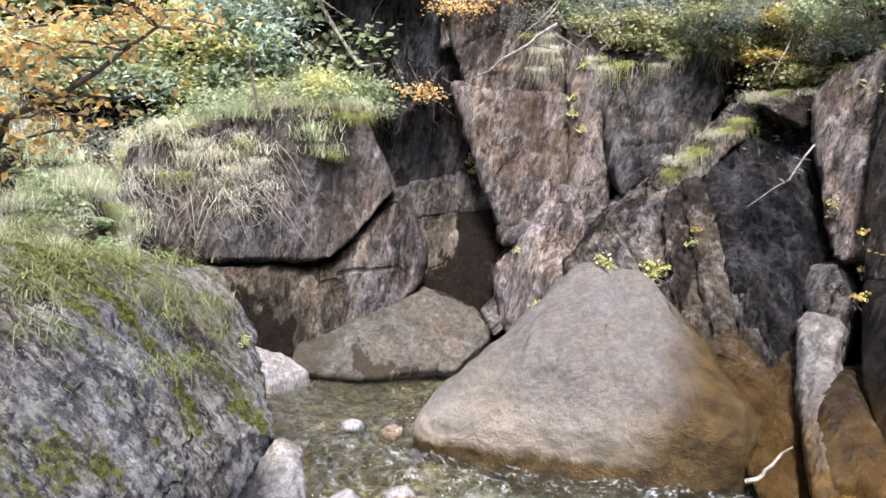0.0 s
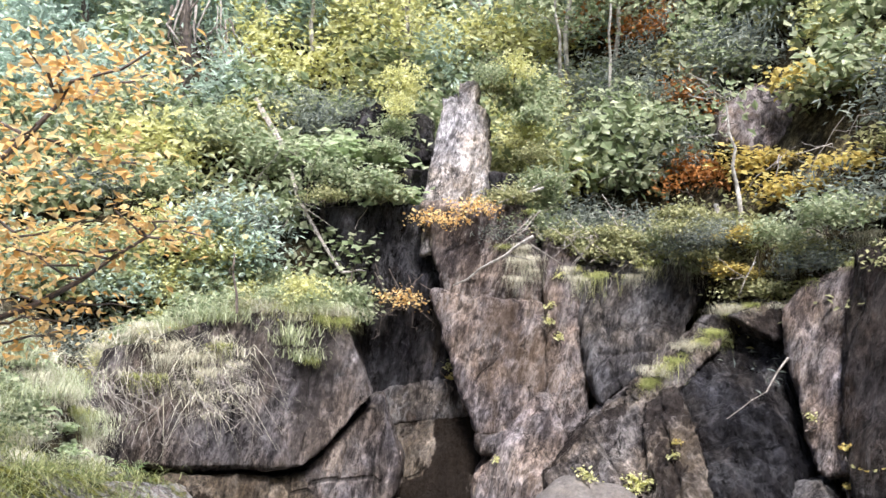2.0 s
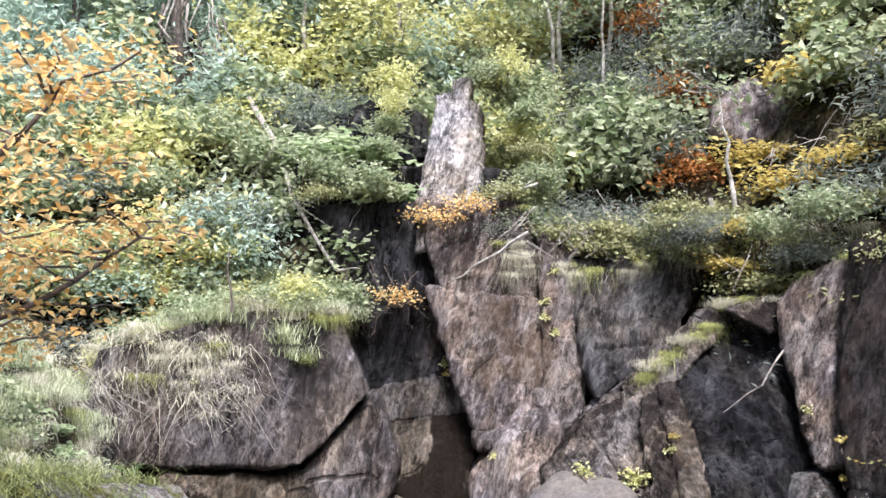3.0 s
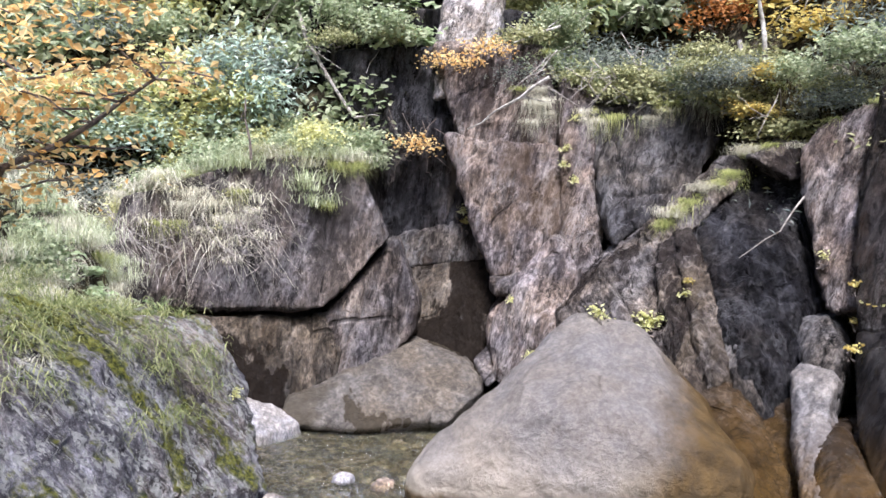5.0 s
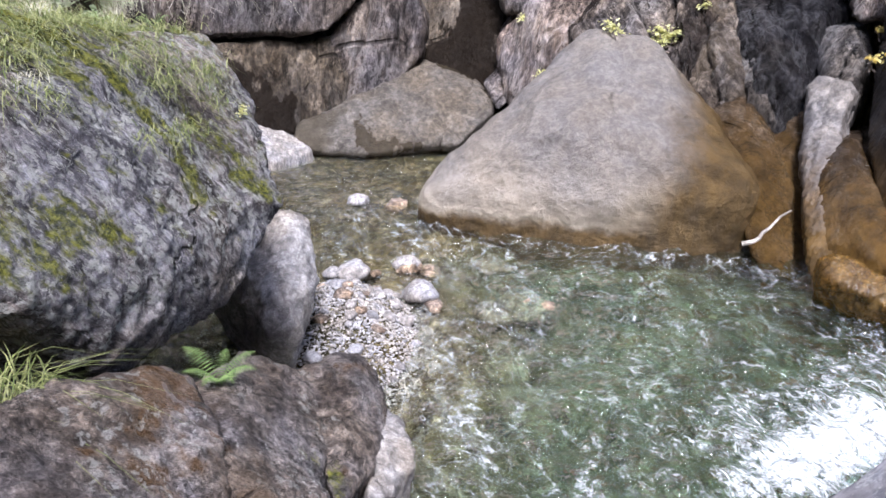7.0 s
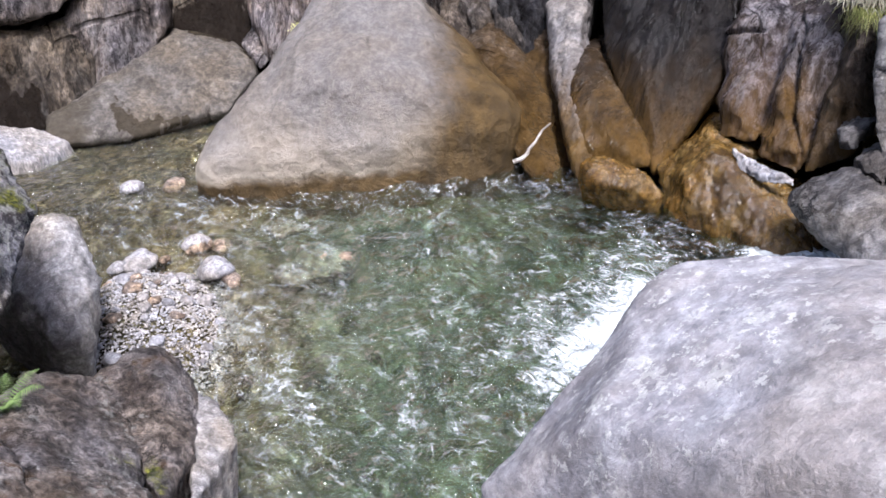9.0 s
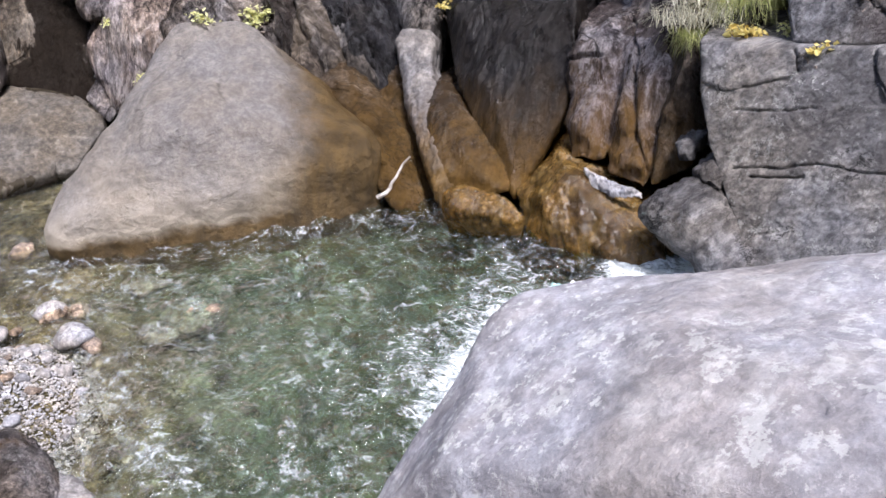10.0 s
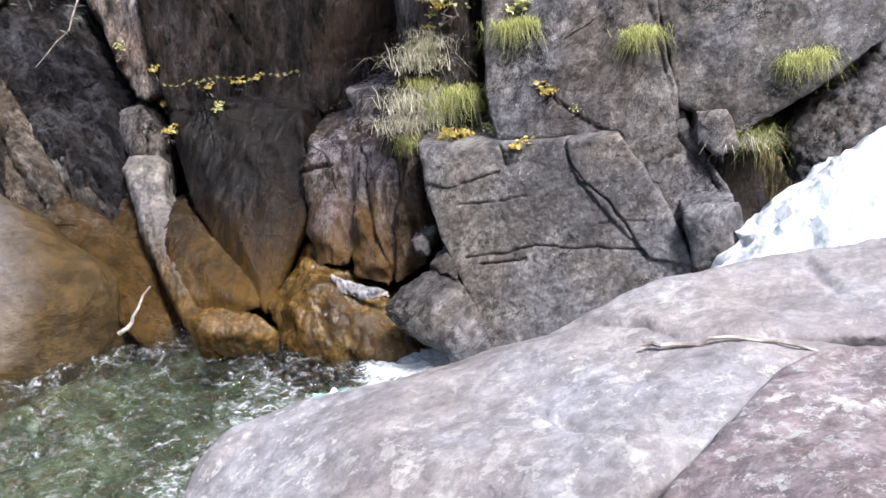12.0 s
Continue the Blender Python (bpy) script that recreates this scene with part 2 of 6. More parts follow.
M["orange"] = rock_mat("rusty_wet_stone", (0.018, 0.015, 0.015), (0.04, 0.034, 0.033), (0.095, 0.086, 0.083), (0, 4, 0), ((0.012, 0.010, 0.009), 0.57, 0.6), stain=((0.095, 0.053, 0.014), 0.62, 0.0, 0.9, 0.3), rough=0.3, grit=0.6, vary=0.5, tone=0.14, joint=0.5, flash=0.45)
M["purple"] = rock_mat("purplish_stone", (0.065, 0.056, 0.058), (0.15, 0.131, 0.136), (0.32, 0.293, 0.3), (0, 4, 0), ((0.02, 0.015, 0.014), 0.52, 0.8), stain=((0.11, 0.06, 0.014), 1.0, 0.0, 0.8, 0.3), rough=0.26, grit=0.7, tone=0.36, flash=0.7)
M["flank"] = rock_mat("rusty_flank_stone", (0.05, 0.038, 0.03), (0.11, 0.085, 0.066), (0.22, 0.18, 0.145), (0, -25, 0), ((0.016, 0.012, 0.01), 0.55, 0.7), stain=((0.075, 0.043, 0.012), 0.95, 0.0, 0.8, 0.3), rough=0.35, grit=0.9, tone=0.3, flash=0.6)
M["pillar"] = rock_mat("pale_pillar_stone", (0.2, 0.185, 0.178), (0.32, 0.30, 0.285), (0.44, 0.415, 0.39), (0, 4, 0), stain=((0.088, 0.05, 0.013), 0.66, 0.0, 0.92, 0.3), rough=0.5, grit=0.5, vary=0.3, tone=0.34, drawn=1.5)
M["rust"] = rock_mat("rust_coloured_stone", (0.12, 0.062, 0.012), (0.25, 0.138, 0.03), (0.36, 0.225, 0.065), rough=0.22, grit=0.5, vary=0.5, tone=0.33, patch=((0.03, 0.016, 0.006), 0.55, 0.7), joint=0, drawn=1.5)
M["grey"] = rock_mat("grey_jointed_stone", (0.182, 0.172, 0.167), (0.264, 0.25, 0.24), (0.364, 0.347, 0.33), (0, 80, 0), lichen=0.15, rough=0.75, grit=0.5, tone=0.29, vary=0.5, patch=((0.06, 0.056, 0.056), 0.52, 0.6), joint=0.0, speck=0.4, flash=0.3)
M["slate"] = rock_mat("blue_grey_stone", (0.105, 0.098, 0.095), (0.195, 0.185, 0.179), (0.305, 0.293, 0.284), (0, 75, 0), rough=0.6, grit=0.8, tone=0.43, vary=0.55, patch=((0.055, 0.045, 0.045), 0.54, 0.6), speck=0.4, flash=0.5)
M["lichen"] = rock_mat("lichen_covered_stone", (0.28, 0.26, 0.26), (0.375, 0.356, 0.356), (0.45, 0.436, 0.432), (0, 60, 20), lichen=0.42, crusts=0.7, rough=0.8, grit=0.5, scale=1.6, vary=0.12, tone=0.45, patch=((0.24, 0.215, 0.215), 0.54, 0.4), speck=0.35, drawn=1.2)
M["mossy"] = rock_mat("mossy_lichen_stone", (0.14, 0.127, 0.127), (0.29, 0.268, 0.268), (0.44, 0.423, 0.42), (0, -48, 0), lichen=1.0, moss=0.85, rough=0.8, grit=1.2, scale=1.5, tone=0.5, crusts=0.9, above=1.4)
M["pinkslab"] = rock_mat("pinkish_lichen_stone", (0.29, 0.235, 0.238), (0.45, 0.39, 0.394), (0.54, 0.49, 0.49), (0, 60, 20), lichen=0.6, rough=0.8, grit=0.6, scale=1.6, vary=0.32, tone=0.38, speck=0.35, drawn=1.2)
M["gravel"] = rock_mat("gravel_stone", (0.15, 0.135, 0.12), (0.42, 0.40, 0.38), (0.66, 0.64, 0.62), rough=0.6, grit=0.3, scale=5, tone=0.5, joint=0, speck=0.3, vary=0.4)
M["bedstone"] = rock_mat("olive_bed_stone", (0.05, 0.04, 0.018), (0.15, 0.125, 0.06), (0.36, 0.32, 0.22), rough=0.6, grit=0.3, scale=2.5, tone=0.45, joint=0)
M["foot"] = rock_mat("rusty_grey_stone", (0.13, 0.108, 0.097), (0.23, 0.20, 0.183), (0.34, 0.31, 0.29), (0, 50, 30), ((0.10, 0.055, 0.022), 0.55, 0.55), moss=0.3, lichen=0.25, rough=0.5, grit=0.9, scale=1.5, tone=0.38, patch=((0.10, 0.06, 0.028), 0.55, 0.4), flash=0.3)
M["fin"] = rock_mat("pale_fin_stone", (0.22, 0.20, 0.185), (0.42, 0.39, 0.36), (0.56, 0.53, 0.49), (0, 8, 0), ((0.05, 0.04, 0.035), 0.6, 0.6), rough=0.8, tone=0.6, flash=0.5)
M["cobble"] = rock_mat("cobble_stone", (0.32, 0.305, 0.30), (0.48, 0.46, 0.455), (0.62, 0.60, 0.59), rough=0.6, grit=0.4, scale=2, vary=0.4, tone=0.36)
M["cobble_brown"] = rock_mat("brown_cobble_stone", (0.16, 0.12, 0.09), (0.26, 0.2, 0.15), (0.38, 0.31, 0.24), rough=0.4, grit=0.4, scale=2, tone=0.5, joint=0)
M["pebbled"] = rock_mat("tan_grey_stone", (0.24, 0.215, 0.19), (0.36, 0.335, 0.31), (0.47, 0.45, 0.425), rough=0.7, grit=0.6, vary=0.4, tone=0.5, joint=0, drawn=1.5)
M["bed"] = rock_mat("river_bed_stone", (0.03, 0.028, 0.015), (0.11, 0.098, 0.052), (0.30, 0.265, 0.165), rough=0.7, scale=2.2, tone=0.65, joint=0)


def plain_mat(name, a, b, scale=8, rough=0.8, per_leaf=False, thin=0.0, rnd=True):
    n = Nodes(name)
    f = n.noise(scale, 3)
    col = n.mix(n.step(f, 0.35, 0.65), a, b)
    if per_leaf:
        isl = n.geo.outputs["Random Per Island"]
        col = n.mix(n.step(isl, 0.0, 1.0), a, b)
        col = n.mix(n.math("MULTIPLY", n.step(f, 0.4, 0.6), 0.4), col, tuple(c * 0.6 for c in a))
    n.done(col, rough, None, 0.3)
    if thin:
        tr = n.nt.nodes.new("ShaderNodeBsdfTranslucent")
        n.link(col, tr.inputs["Color"])
        mx = n.nt.nodes.new("ShaderNodeMixShader")
        mx.inputs[0].default_value = thin
        n.nt.links.new(n.bsdf.outputs[0], mx.inputs[1])
        n.nt.links.new(tr.outputs[0], mx.inputs[2])
        n.nt.links.new(mx.outputs[0], n.nt.nodes["Material Output"].inputs["Surface"])
    return n.mat


M["leaf_green"] = plain_mat("green_leaves", (0.215, 0.275, 0.143), (0.585, 0.620, 0.425), per_leaf=True, thin=0.5, rough=0.5)
M["leaf_dark"] = plain_mat("dark_green_leaves", (0.142, 0.173, 0.163), (0.408, 0.442, 0.362), per_leaf=True, thin=0.45, rough=0.5)
M["leaf_blue"] = plain_mat("blue_green_leaves", (0.33, 0.43, 0.35), (0.66, 0.77, 0.66), per_leaf=True, thin=0.4, rough=0.5)
M["leaf_yellow"] = plain_mat("yellow_green_leaves", (0.538, 0.528, 0.204), (0.831, 0.832, 0.483), per_leaf=True, thin=0.5, rough=0.5)
M["leaf_gold"] = plain_mat("golden_leaves", (0.50, 0.37, 0.10), (0.68, 0.60, 0.23), per_leaf=True, thin=0.5, rough=0.5)
M["leaf_orange"] = plain_mat("orange_autumn_leaves", (0.80, 0.48, 0.16), (0.94, 0.78, 0.42), per_leaf=True, thin=0.5, rough=0.5)
M["leaf_russet"] = plain_mat("russet_leaves", (0.36, 0.15, 0.04), (0.59, 0.28, 0.10), per_leaf=True, thin=0.5, rough=0.5)
M["leaf_olive"] = plain_mat("olive_green_leaves", (0.21, 0.225, 0.10), (0.52, 0.51, 0.28), per_leaf=True, thin=0.4, rough=0.6)
M["leaf_pale"] = plain_mat("pale_green_leaves", (0.29, 0.38, 0.19), (0.60, 0.67, 0.45), per_leaf=True, thin=0.5, rough=0.5)
M["grass"] = plain_mat("meadow_grass", (0.35, 0.40, 0.21), (0.74, 0.77, 0.56), per_leaf=True, thin=0.45, rough=0.5)
M["grass_dry"] = plain_mat("dry_pale_grass", (0.42, 0.40, 0.29), (0.74, 0.71, 0.58), per_leaf=True, thin=0.45, rough=0.6)
M["grass_near"] = plain_mat("olive_bank_grass", (0.11, 0.14, 0.04), (0.36, 0.37, 0.17), per_leaf=True, thin=0.45, rough=0.5)
M["grass_tuft"] = plain_mat("yellow_green_grass", (0.22, 0.26, 0.07), (0.56, 0.56, 0.24), per_leaf=True, thin=0.45, rough=0.5)
M["fern"] = plain_mat("fern_green", (0.10, 0.16, 0.05), (0.2, 0.28, 0.1), per_leaf=True, thin=0.4, rough=0.5)
M["bark"] = plain_mat("pale_bark", (0.2, 0.185, 0.16), (0.46, 0.44, 0.40), 14)
M["bark_dark"] = plain_mat("dark_bark", (0.06, 0.05, 0.045), (0.16, 0.13, 0.11), 14)
M["twig"] = plain_mat("grey_twig", (0.16, 0.14, 0.12), (0.36, 0.33, 0.30), 20)
M["soil"] = rock_mat("leaf_littered_soil", (0.035, 0.03, 0.02), (0.08, 0.07, 0.045), (0.18, 0.16, 0.095), rough=0.95, tone=0.6)


def water_mat():
    """Clear stream water, greener where deep, with white churned foam and sky glints painted as white threads."""
    n = Nodes("stream_water")

    def attr(name):
        a = n.nt.nodes.new("ShaderNodeAttribute")
        a.attribute_name = name
        return a.outputs["Fac"]

    def shader(kind, **sockets):
        s = n.nt.nodes.new(kind)
        for k, v in sockets.items():
            n.link(v, s.inputs[k])
        return s.outputs[0]

    def blend(fac, a, b):
        s = n.nt.nodes.new("ShaderNodeMixShader")
        n.link(fac, s.inputs[0])
        n.nt.links.new(a, s.inputs[1])
        n.nt.links.new(b, s.inputs[2])
        return s.outputs[0]

    flow = n.mapped((1, 1.9, 1), (0, 0, 25), n.warp(0.25))
    rip = n.math("ADD", n.noise(5.5, 5, 0.6, flow, 0.8), n.math("MULTIPLY", n.noise(21, 3, 0.6), 0.28))
    wave = n.bump(rip, 1.0, 0.26)
    calm = n.bump(rip, 0.35, 0.08)
    churn = attr("foam")
    # White threads painted over the ripples for sky glints, thicker where water is churned.
    glint_thread = n.math("ABSOLUTE", n.math("SUBTRACT", n.noise(5.0, 7, 0.62, n.mapped((1, 2.2, 1), (0, 0, 35), n.warp(0.3)), 0.6), 0.5))
    glint_thread = n.math("SUBTRACT", n.math("MULTIPLY", churn, 0.05), glint_thread)
    glint_thread = n.math("MULTIPLY", n.step(glint_thread, -0.012, 0.014), n.step(n.noise(11, 5, 0.7), 0.4, 0.62))
    lace = n.noise(15, 8, 0.74, n.mapped((1, 2.4, 1), (0, 0, 40)), 1.4)
    dense = n.step(n.math("ADD", lace, n.math("MULTIPLY", churn, 0.56)), 0.78, 1.02)
    foam = n.math("MAXIMUM", n.math("MULTIPLY", glint_thread, 0.52), dense)
    tint = n.mix(n.step(attr("depth"), 0.05, 0.95), (0.94, 0.97, 0.86), (0.50, 0.85, 0.79))
    fres = n.nt.nodes.new("ShaderNodeFresnel")
    fres.inputs["IOR"].default_value = 1.33
    n.link(wave, fres.inputs["Normal"])
    clear = shader("ShaderNodeBsdfRefraction", Color=tint, Roughness=0.0, IOR=1.2, Normal=calm)
    gloss = shader("ShaderNodeBsdfGlossy", Color=(1, 1, 1, 1), Roughness=0.05, Normal=wave)
    white = shader("ShaderNodeBsdfDiffuse", Color=(0.62, 0.66, 0.67, 1), Normal=wave)
    top = blend(n.math("MULTIPLY", foam, 0.92), blend(n.math("MINIMUM", n.math("MULTIPLY", fres.outputs[0], 2.6), 1.0), clear, gloss), white)
    n.nt.links.new(top, n.nt.nodes["Material Output"].inputs["Surface"])
    return n.mat


M["water"] = water_mat()
_n = Nodes("white_water")
_f = _n.noise(6, 6, 0.7, _n.mapped((1, 1, 2.5), (0, 30, 0)))
_n.done(_n.mix(_n.step(_f, 0.35, 0.6), (0.34, 0.39, 0.42), (0.68, 0.70, 0.71)), 0.5, _n.bump(_n.noise(18, 5, 0.7), 0.7, 0.04))
M["foam"] = _n.mat


# ---- number helpers: lattice noise on arrays ----
_rng = np.random.RandomState(7)
_perm = np.concatenate([_rng.permutation(256)] * 3)
_grad = _rng.normal(size=(256, 3))
_grad /= np.linalg.norm(_grad, axis=1)[:, None]
_jit = _rng.rand(256, 3)


def _hash(i):
    i = i & 255
    return _perm[_perm[_perm[i[..., 0]] + i[..., 1]] + i[..., 2]]


def perlin(p):
    i = np.floor(p).astype(int)
    f = p - i
    u = f * f * f * (f * (f * 6 - 15) + 10)
    out = 0
    for a in (0, 1):
        for b in (0, 1):
            for c in (0, 1):
                k = np.array((a, b, c))
                w = np.prod(np.where(k == 1, u, 1 - u), axis=1)
                out = out + w * (_grad[_hash(i + k)] * (f - k)).sum(1)
    return out * 1.6


def fbm(p, octaves=4, gain=0.5):
    out, amp = 0, 1.0
    for k in range(octaves):
        out = out + amp * perlin(p * 2.03**k + 17.3 * k)
        amp *= gain
    return out


def scoops(p, bowl=0.45, tilt=0.75):
    """Broken stone: shallow hollows that meet in sharp edges."""
    i = np.floor(p).astype(int)
    out = np.full(len(p), 9e9)
    for a in (-1, 0, 1):
        for b in (-1, 0, 1):
            for c in (-1, 0, 1):
                j = i + np.array((a, b, c))
                h = _hash(j)
                off = p - (j + _jit[h])
                out = np.minimum(out, bowl * (off * off).sum(1) + (off * _grad[(h * 7 + 3) & 255]).sum(1) * tilt + 0.7 * (_jit[h][:, 1] - 0.5))
    return out + 0.35


def facets(p, tilt=0.6):
    """Broken planes: each cell of a jittered lattice leans its own way."""
    i = np.floor(p).astype(int)
    best, out = np.full(len(p), 9e9), np.zeros(len(p))
    for a in (-1, 0, 1):
        for b in (-1, 0, 1):
            for c in (-1, 0, 1):
                j = i + np.array((a, b, c))
                h = _hash(j)
                off = p - (j + _jit[h])
                d = (off * off).sum(1)
                lean = (off * _grad[(h * 7 + 3) & 255]).sum(1) * tilt + (_jit[h][:, 1] - 0.5)
                near = d < best
                out, best = np.where(near, lean, out), np.where(near, d, best)
    return out


def part(name, bm, material, parent, label=""):
    me = bm
    if isinstance(bm, bmesh.types.BMesh):
        me = bpy.data.meshes.new(name)
        bm.to_mesh(me)
        bm.free()
    me.materials.clear()
    me.materials.append(material)
    ob = new(name, me)
    ob.parent = parent
    if label:
        ob["label"] = label
    return ob


def raw_mesh(name, verts, faces, smooth=True):
    me = bpy.data.meshes.new(name)
    me.from_pydata([tuple(v) for v in verts], [], [tuple(f) for f in faces])
    me.update()
    if smooth:
        me.shade_smooth()
    return me


def block(front, back=(0, 1.5, 0)):
    """The corners of a block: its front corners and the same set back."""
    return [tuple(p) for p in front] + [tuple(a + b for a, b in zip(p, back)) for p in front]


def chain(*balls):
    """Points of a rounded lump that wraps the given balls, each a centre and a radius."""
    out = []
    for (x, y, z), r in balls:
        for k in range(42):
            c = 1 - 2 * (k + 0.5) / 42
            w, a = math.sqrt(1 - c * c), 2.39996 * k
            out.append((x + r * w * math.cos(a), y + r * w * math.sin(a), z + r * c))
    return out


def grow(name, hulls, material, res=0.06, round_=2, facet=(0.05, 0.5), lump=(0.05, 0.9), strata=(0.02, 0.12, (0, 10, 0)), cracks=(), into=(0, 1, -0.1), seed=0.0, swell=0.0):
    """A rock's mesh: convex blocks grown together, worn round, broken into facets, with layered relief and open cracks."""
    bm = bmesh.new()
    for pts in hulls:
        vs = [bm.verts.new(p) for p in pts]
        g = bmesh.ops.convex_hull(bm, input=vs)
        bmesh.ops.delete(bm, geom=list({v for v in g["geom_interior"] + g["geom_unused"] if isinstance(v, bmesh.types.BMVert)}), context="VERTS")
    me = bpy.data.meshes.new(name)
    bm.to_mesh(me)
    bm.free()
    ob = new(name, me)
    md = ob.modifiers.new("grow", "REMESH")
    md.mode, md.voxel_size = "VOXEL", res
    dg = bpy.context.evaluated_depsgraph_get()
    dg.update()
    out = bpy.data.meshes.new_from_object(ob.evaluated_get(dg))
    ob.modifiers.clear()
    ob.data = out
    bpy.data.meshes.remove(me)
    out.name = name
    n = len(out.vertices)
    co = np.empty(n * 3)
    out.vertices.foreach_get("co", co)
    co = co.reshape(-1, 3)
    ed = np.empty(len(out.edges) * 2, int)
    out.edges.foreach_get("vertices", ed)
    a, b = ed.reshape(-1, 2).T
    deg = np.maximum(np.bincount(a, minlength=n) + np.bincount(b, minlength=n), 1)

    def relax(v, times):
        for _ in range(times):
            s = np.stack([np.bincount(a, v[b, k], n) + np.bincount(b, v[a, k], n) for k in range(3)], 1)
            v = 0.4 * v + 0.6 * s / deg[:, None]
        return v

    def normals():
        out.vertices.foreach_set("co", co.ravel())
        out.update()
        nn = np.empty(n * 3)
        out.vertex_normals.foreach_get("vector", nn)
        return nn.reshape(-1, 3)

    co = relax(co, round_)
    nr = relax(normals(), 4)
    q = co + seed
    d = swell + lump[0] * fbm(q / lump[1], 3)
    bend = 0.12 * np.stack([fbm(q / facet[1] * 1.2 + 9 * k, 2) for k in range(3)], 1)
    d = d + facet[0] * scoops(q / facet[1] + bend) + 0.3 * facet[0] * scoops(q / (0.33 * facet[1]) + 31 + bend)
    rot = np.array(Euler([radians(x) for x in strata[2]]).to_matrix())
    s = (q @ rot) / strata[1] * np.array((1, 1, 0.16))
    d = d - strata[0] * (1 - np.abs(fbm(s, 4, 0.6))) ** 2 - 0.5 * strata[0] * (1 - np.abs(fbm(3.1 * s + 5, 3, 0.6))) ** 3
    into = np.array(into, float) / np.linalg.norm(into)
    for p0, p1, wide, deep in cracks:
        p0, p1 = np.array(p0), np.array(p1)
        w = co + 0.018 * np.stack([fbm(co / 0.25 + 5 * k, 3) for k in range(3)], 1)
        flat = np.eye(3) - np.outer(into, into)
        w, p0, p1 = w @ flat, flat @ p0, flat @ p1
        t = np.clip(((w - p0) @ (p1 - p0)) / ((p1 - p0) @ (p1 - p0)), 0, 1)
        dist = np.linalg.norm(w - p0 - t[:, None] * (p1 - p0), axis=1)
        d = d - deep * np.exp(-((dist / wide) ** 2))
    co = co + nr * d[:, None]
    co = relax(co, 1) * 0.12 + co * 0.88
    out.vertices.foreach_set("co", co.ravel())
    out.update()
    out.shade_smooth()
    out.materials.clear()
    out.materials.append(material)
    return ob


def rock(name, hulls, material, label, *rest, category="rock", group="", **more):
    """A rock of one piece."""
    return tagged(grow(name, hulls, material, *rest, **more), label, category, group)


def outcrop(name, label, pieces, category="rock face", **common):
    """A rock face of several slabs with open joints between them."""
    ob = new(name)
    for kind, hull, material, more in pieces:
        grow(kind, [hull], material, **{"swell": 0.03, **common, **more}).parent = ob
    return tagged(ob, label, category)


def tube(bm, pts, r0, r1, sides=6):
    """A tapered bent stem through pts."""
    rings = []
    for k, p in enumerate(pts):
        p = Vector(p)
        way = (Vector(pts[min(k + 1, len(pts) - 1)]) - Vector(pts[max(k - 1, 0)])).normalized()
        u = way.orthogonal().normalized()
        v = way.cross(u)
        r = r0 + (r1 - r0) * k / (len(pts) - 1)
        rings.append([bm.verts.new(p + r * (u * math.cos(a) + v * math.sin(a))) for a in (2 * math.pi * i / sides for i in range(sides))])
    for x, y in zip(rings, rings[1:]):
        for i in range(sides):
            bm.faces.new((x[i], x[(i + 1) % sides], y[(i + 1) % sides], y[i]))
    bm.faces.new(rings[-1])
    return bm


def bent(a, b, wobble, steps=7, rnd=random):
    a, b = Vector(a), Vector(b)
    out = []
    for k in range(steps):
        t = k / (steps - 1)
        w = wobble * math.sin(math.pi * t)
        out.append(a.lerp(b, t) + Vector((rnd.uniform(-1, 1), rnd.uniform(-1, 1), rnd.uniform(-0.6, 0.6))) * w * 0.6)
    return out


def leaves_mesh(name, centres, size, rs, wide=0.55, flat=0.5, droop=0.0):
    """Many small pointed leaves, each folded along its rib, at the given places."""
    n = len(centres)
    ax = rs.normal(size=(n, 3))
    ax[:, 2] = ax[:, 2] * (1 - flat) - droop
    ax /= np.linalg.norm(ax, axis=1)[:, None]
    up = rs.normal(size=(n, 3)) * (1 - flat) + np.array((0, 0, 1.0))
    side = np.cross(ax, up)
    side /= np.linalg.norm(side, axis=1)[:, None] + 1e-9
    nor = np.cross(side, ax)
    L = size * rs.uniform(0.55, 1.3, n)[:, None]
    tip, mid = centres + ax * L, centres + ax * L * 0.45
    a = mid + side * L * wide * 0.5 + nor * L * 0.12
    b = mid - side * L * wide * 0.5 + nor * L * 0.12
    verts = np.stack([centres, a, tip, b], 1).reshape(-1, 3)
    i = np.arange(n)[:, None] * 4
    faces = np.concatenate([i + [[0, 1, 2]], i + [[0, 2, 3]]])
    return raw_mesh(name, verts, faces, False)


def grass_mesh(name, n, spread, length, wide, rs, lean=0.5, hang=0.0):
    """Bent blades that rise from a tuft and arch over."""
    base = rs.normal(size=(n, 3)) * np.array((spread, spread, 0.02))
    ang = rs.uniform(0, 2 * np.pi, n)
    out = np.stack([np.cos(ang), np.sin(ang), 0 * ang], 1)
    side = np.stack([-np.sin(ang), np.cos(ang), 0 * ang], 1)
    L = (length * rs.uniform(0.5, 1.15, n))[:, None]
    ln = (lean * rs.uniform(0.4, 1.5, n))[:, None]
    verts, faces = [], []
    rows = []
    for k, t in enumerate((0, 0.35, 0.7, 1.0)):
        c = base + out * L * ln * t**1.6 + np.array((0, 0, 1.0)) * L * (t * (1 - 0.45 * ln * t) - hang * t * t)
        w = wide * (1 - t) + 0.0008
        rows.append((c - side * w / 2, c + side * w / 2))
    verts = np.stack([r for pr in rows for r in pr], 1).reshape(-1, 3)
    i = np.arange(n)[:, None] * 8
    faces = np.concatenate([i + [[2 * k, 2 * k + 1, 2 * k + 3, 2 * k + 2]] for k in range(3)])
    return raw_mesh(name, verts, faces, True)


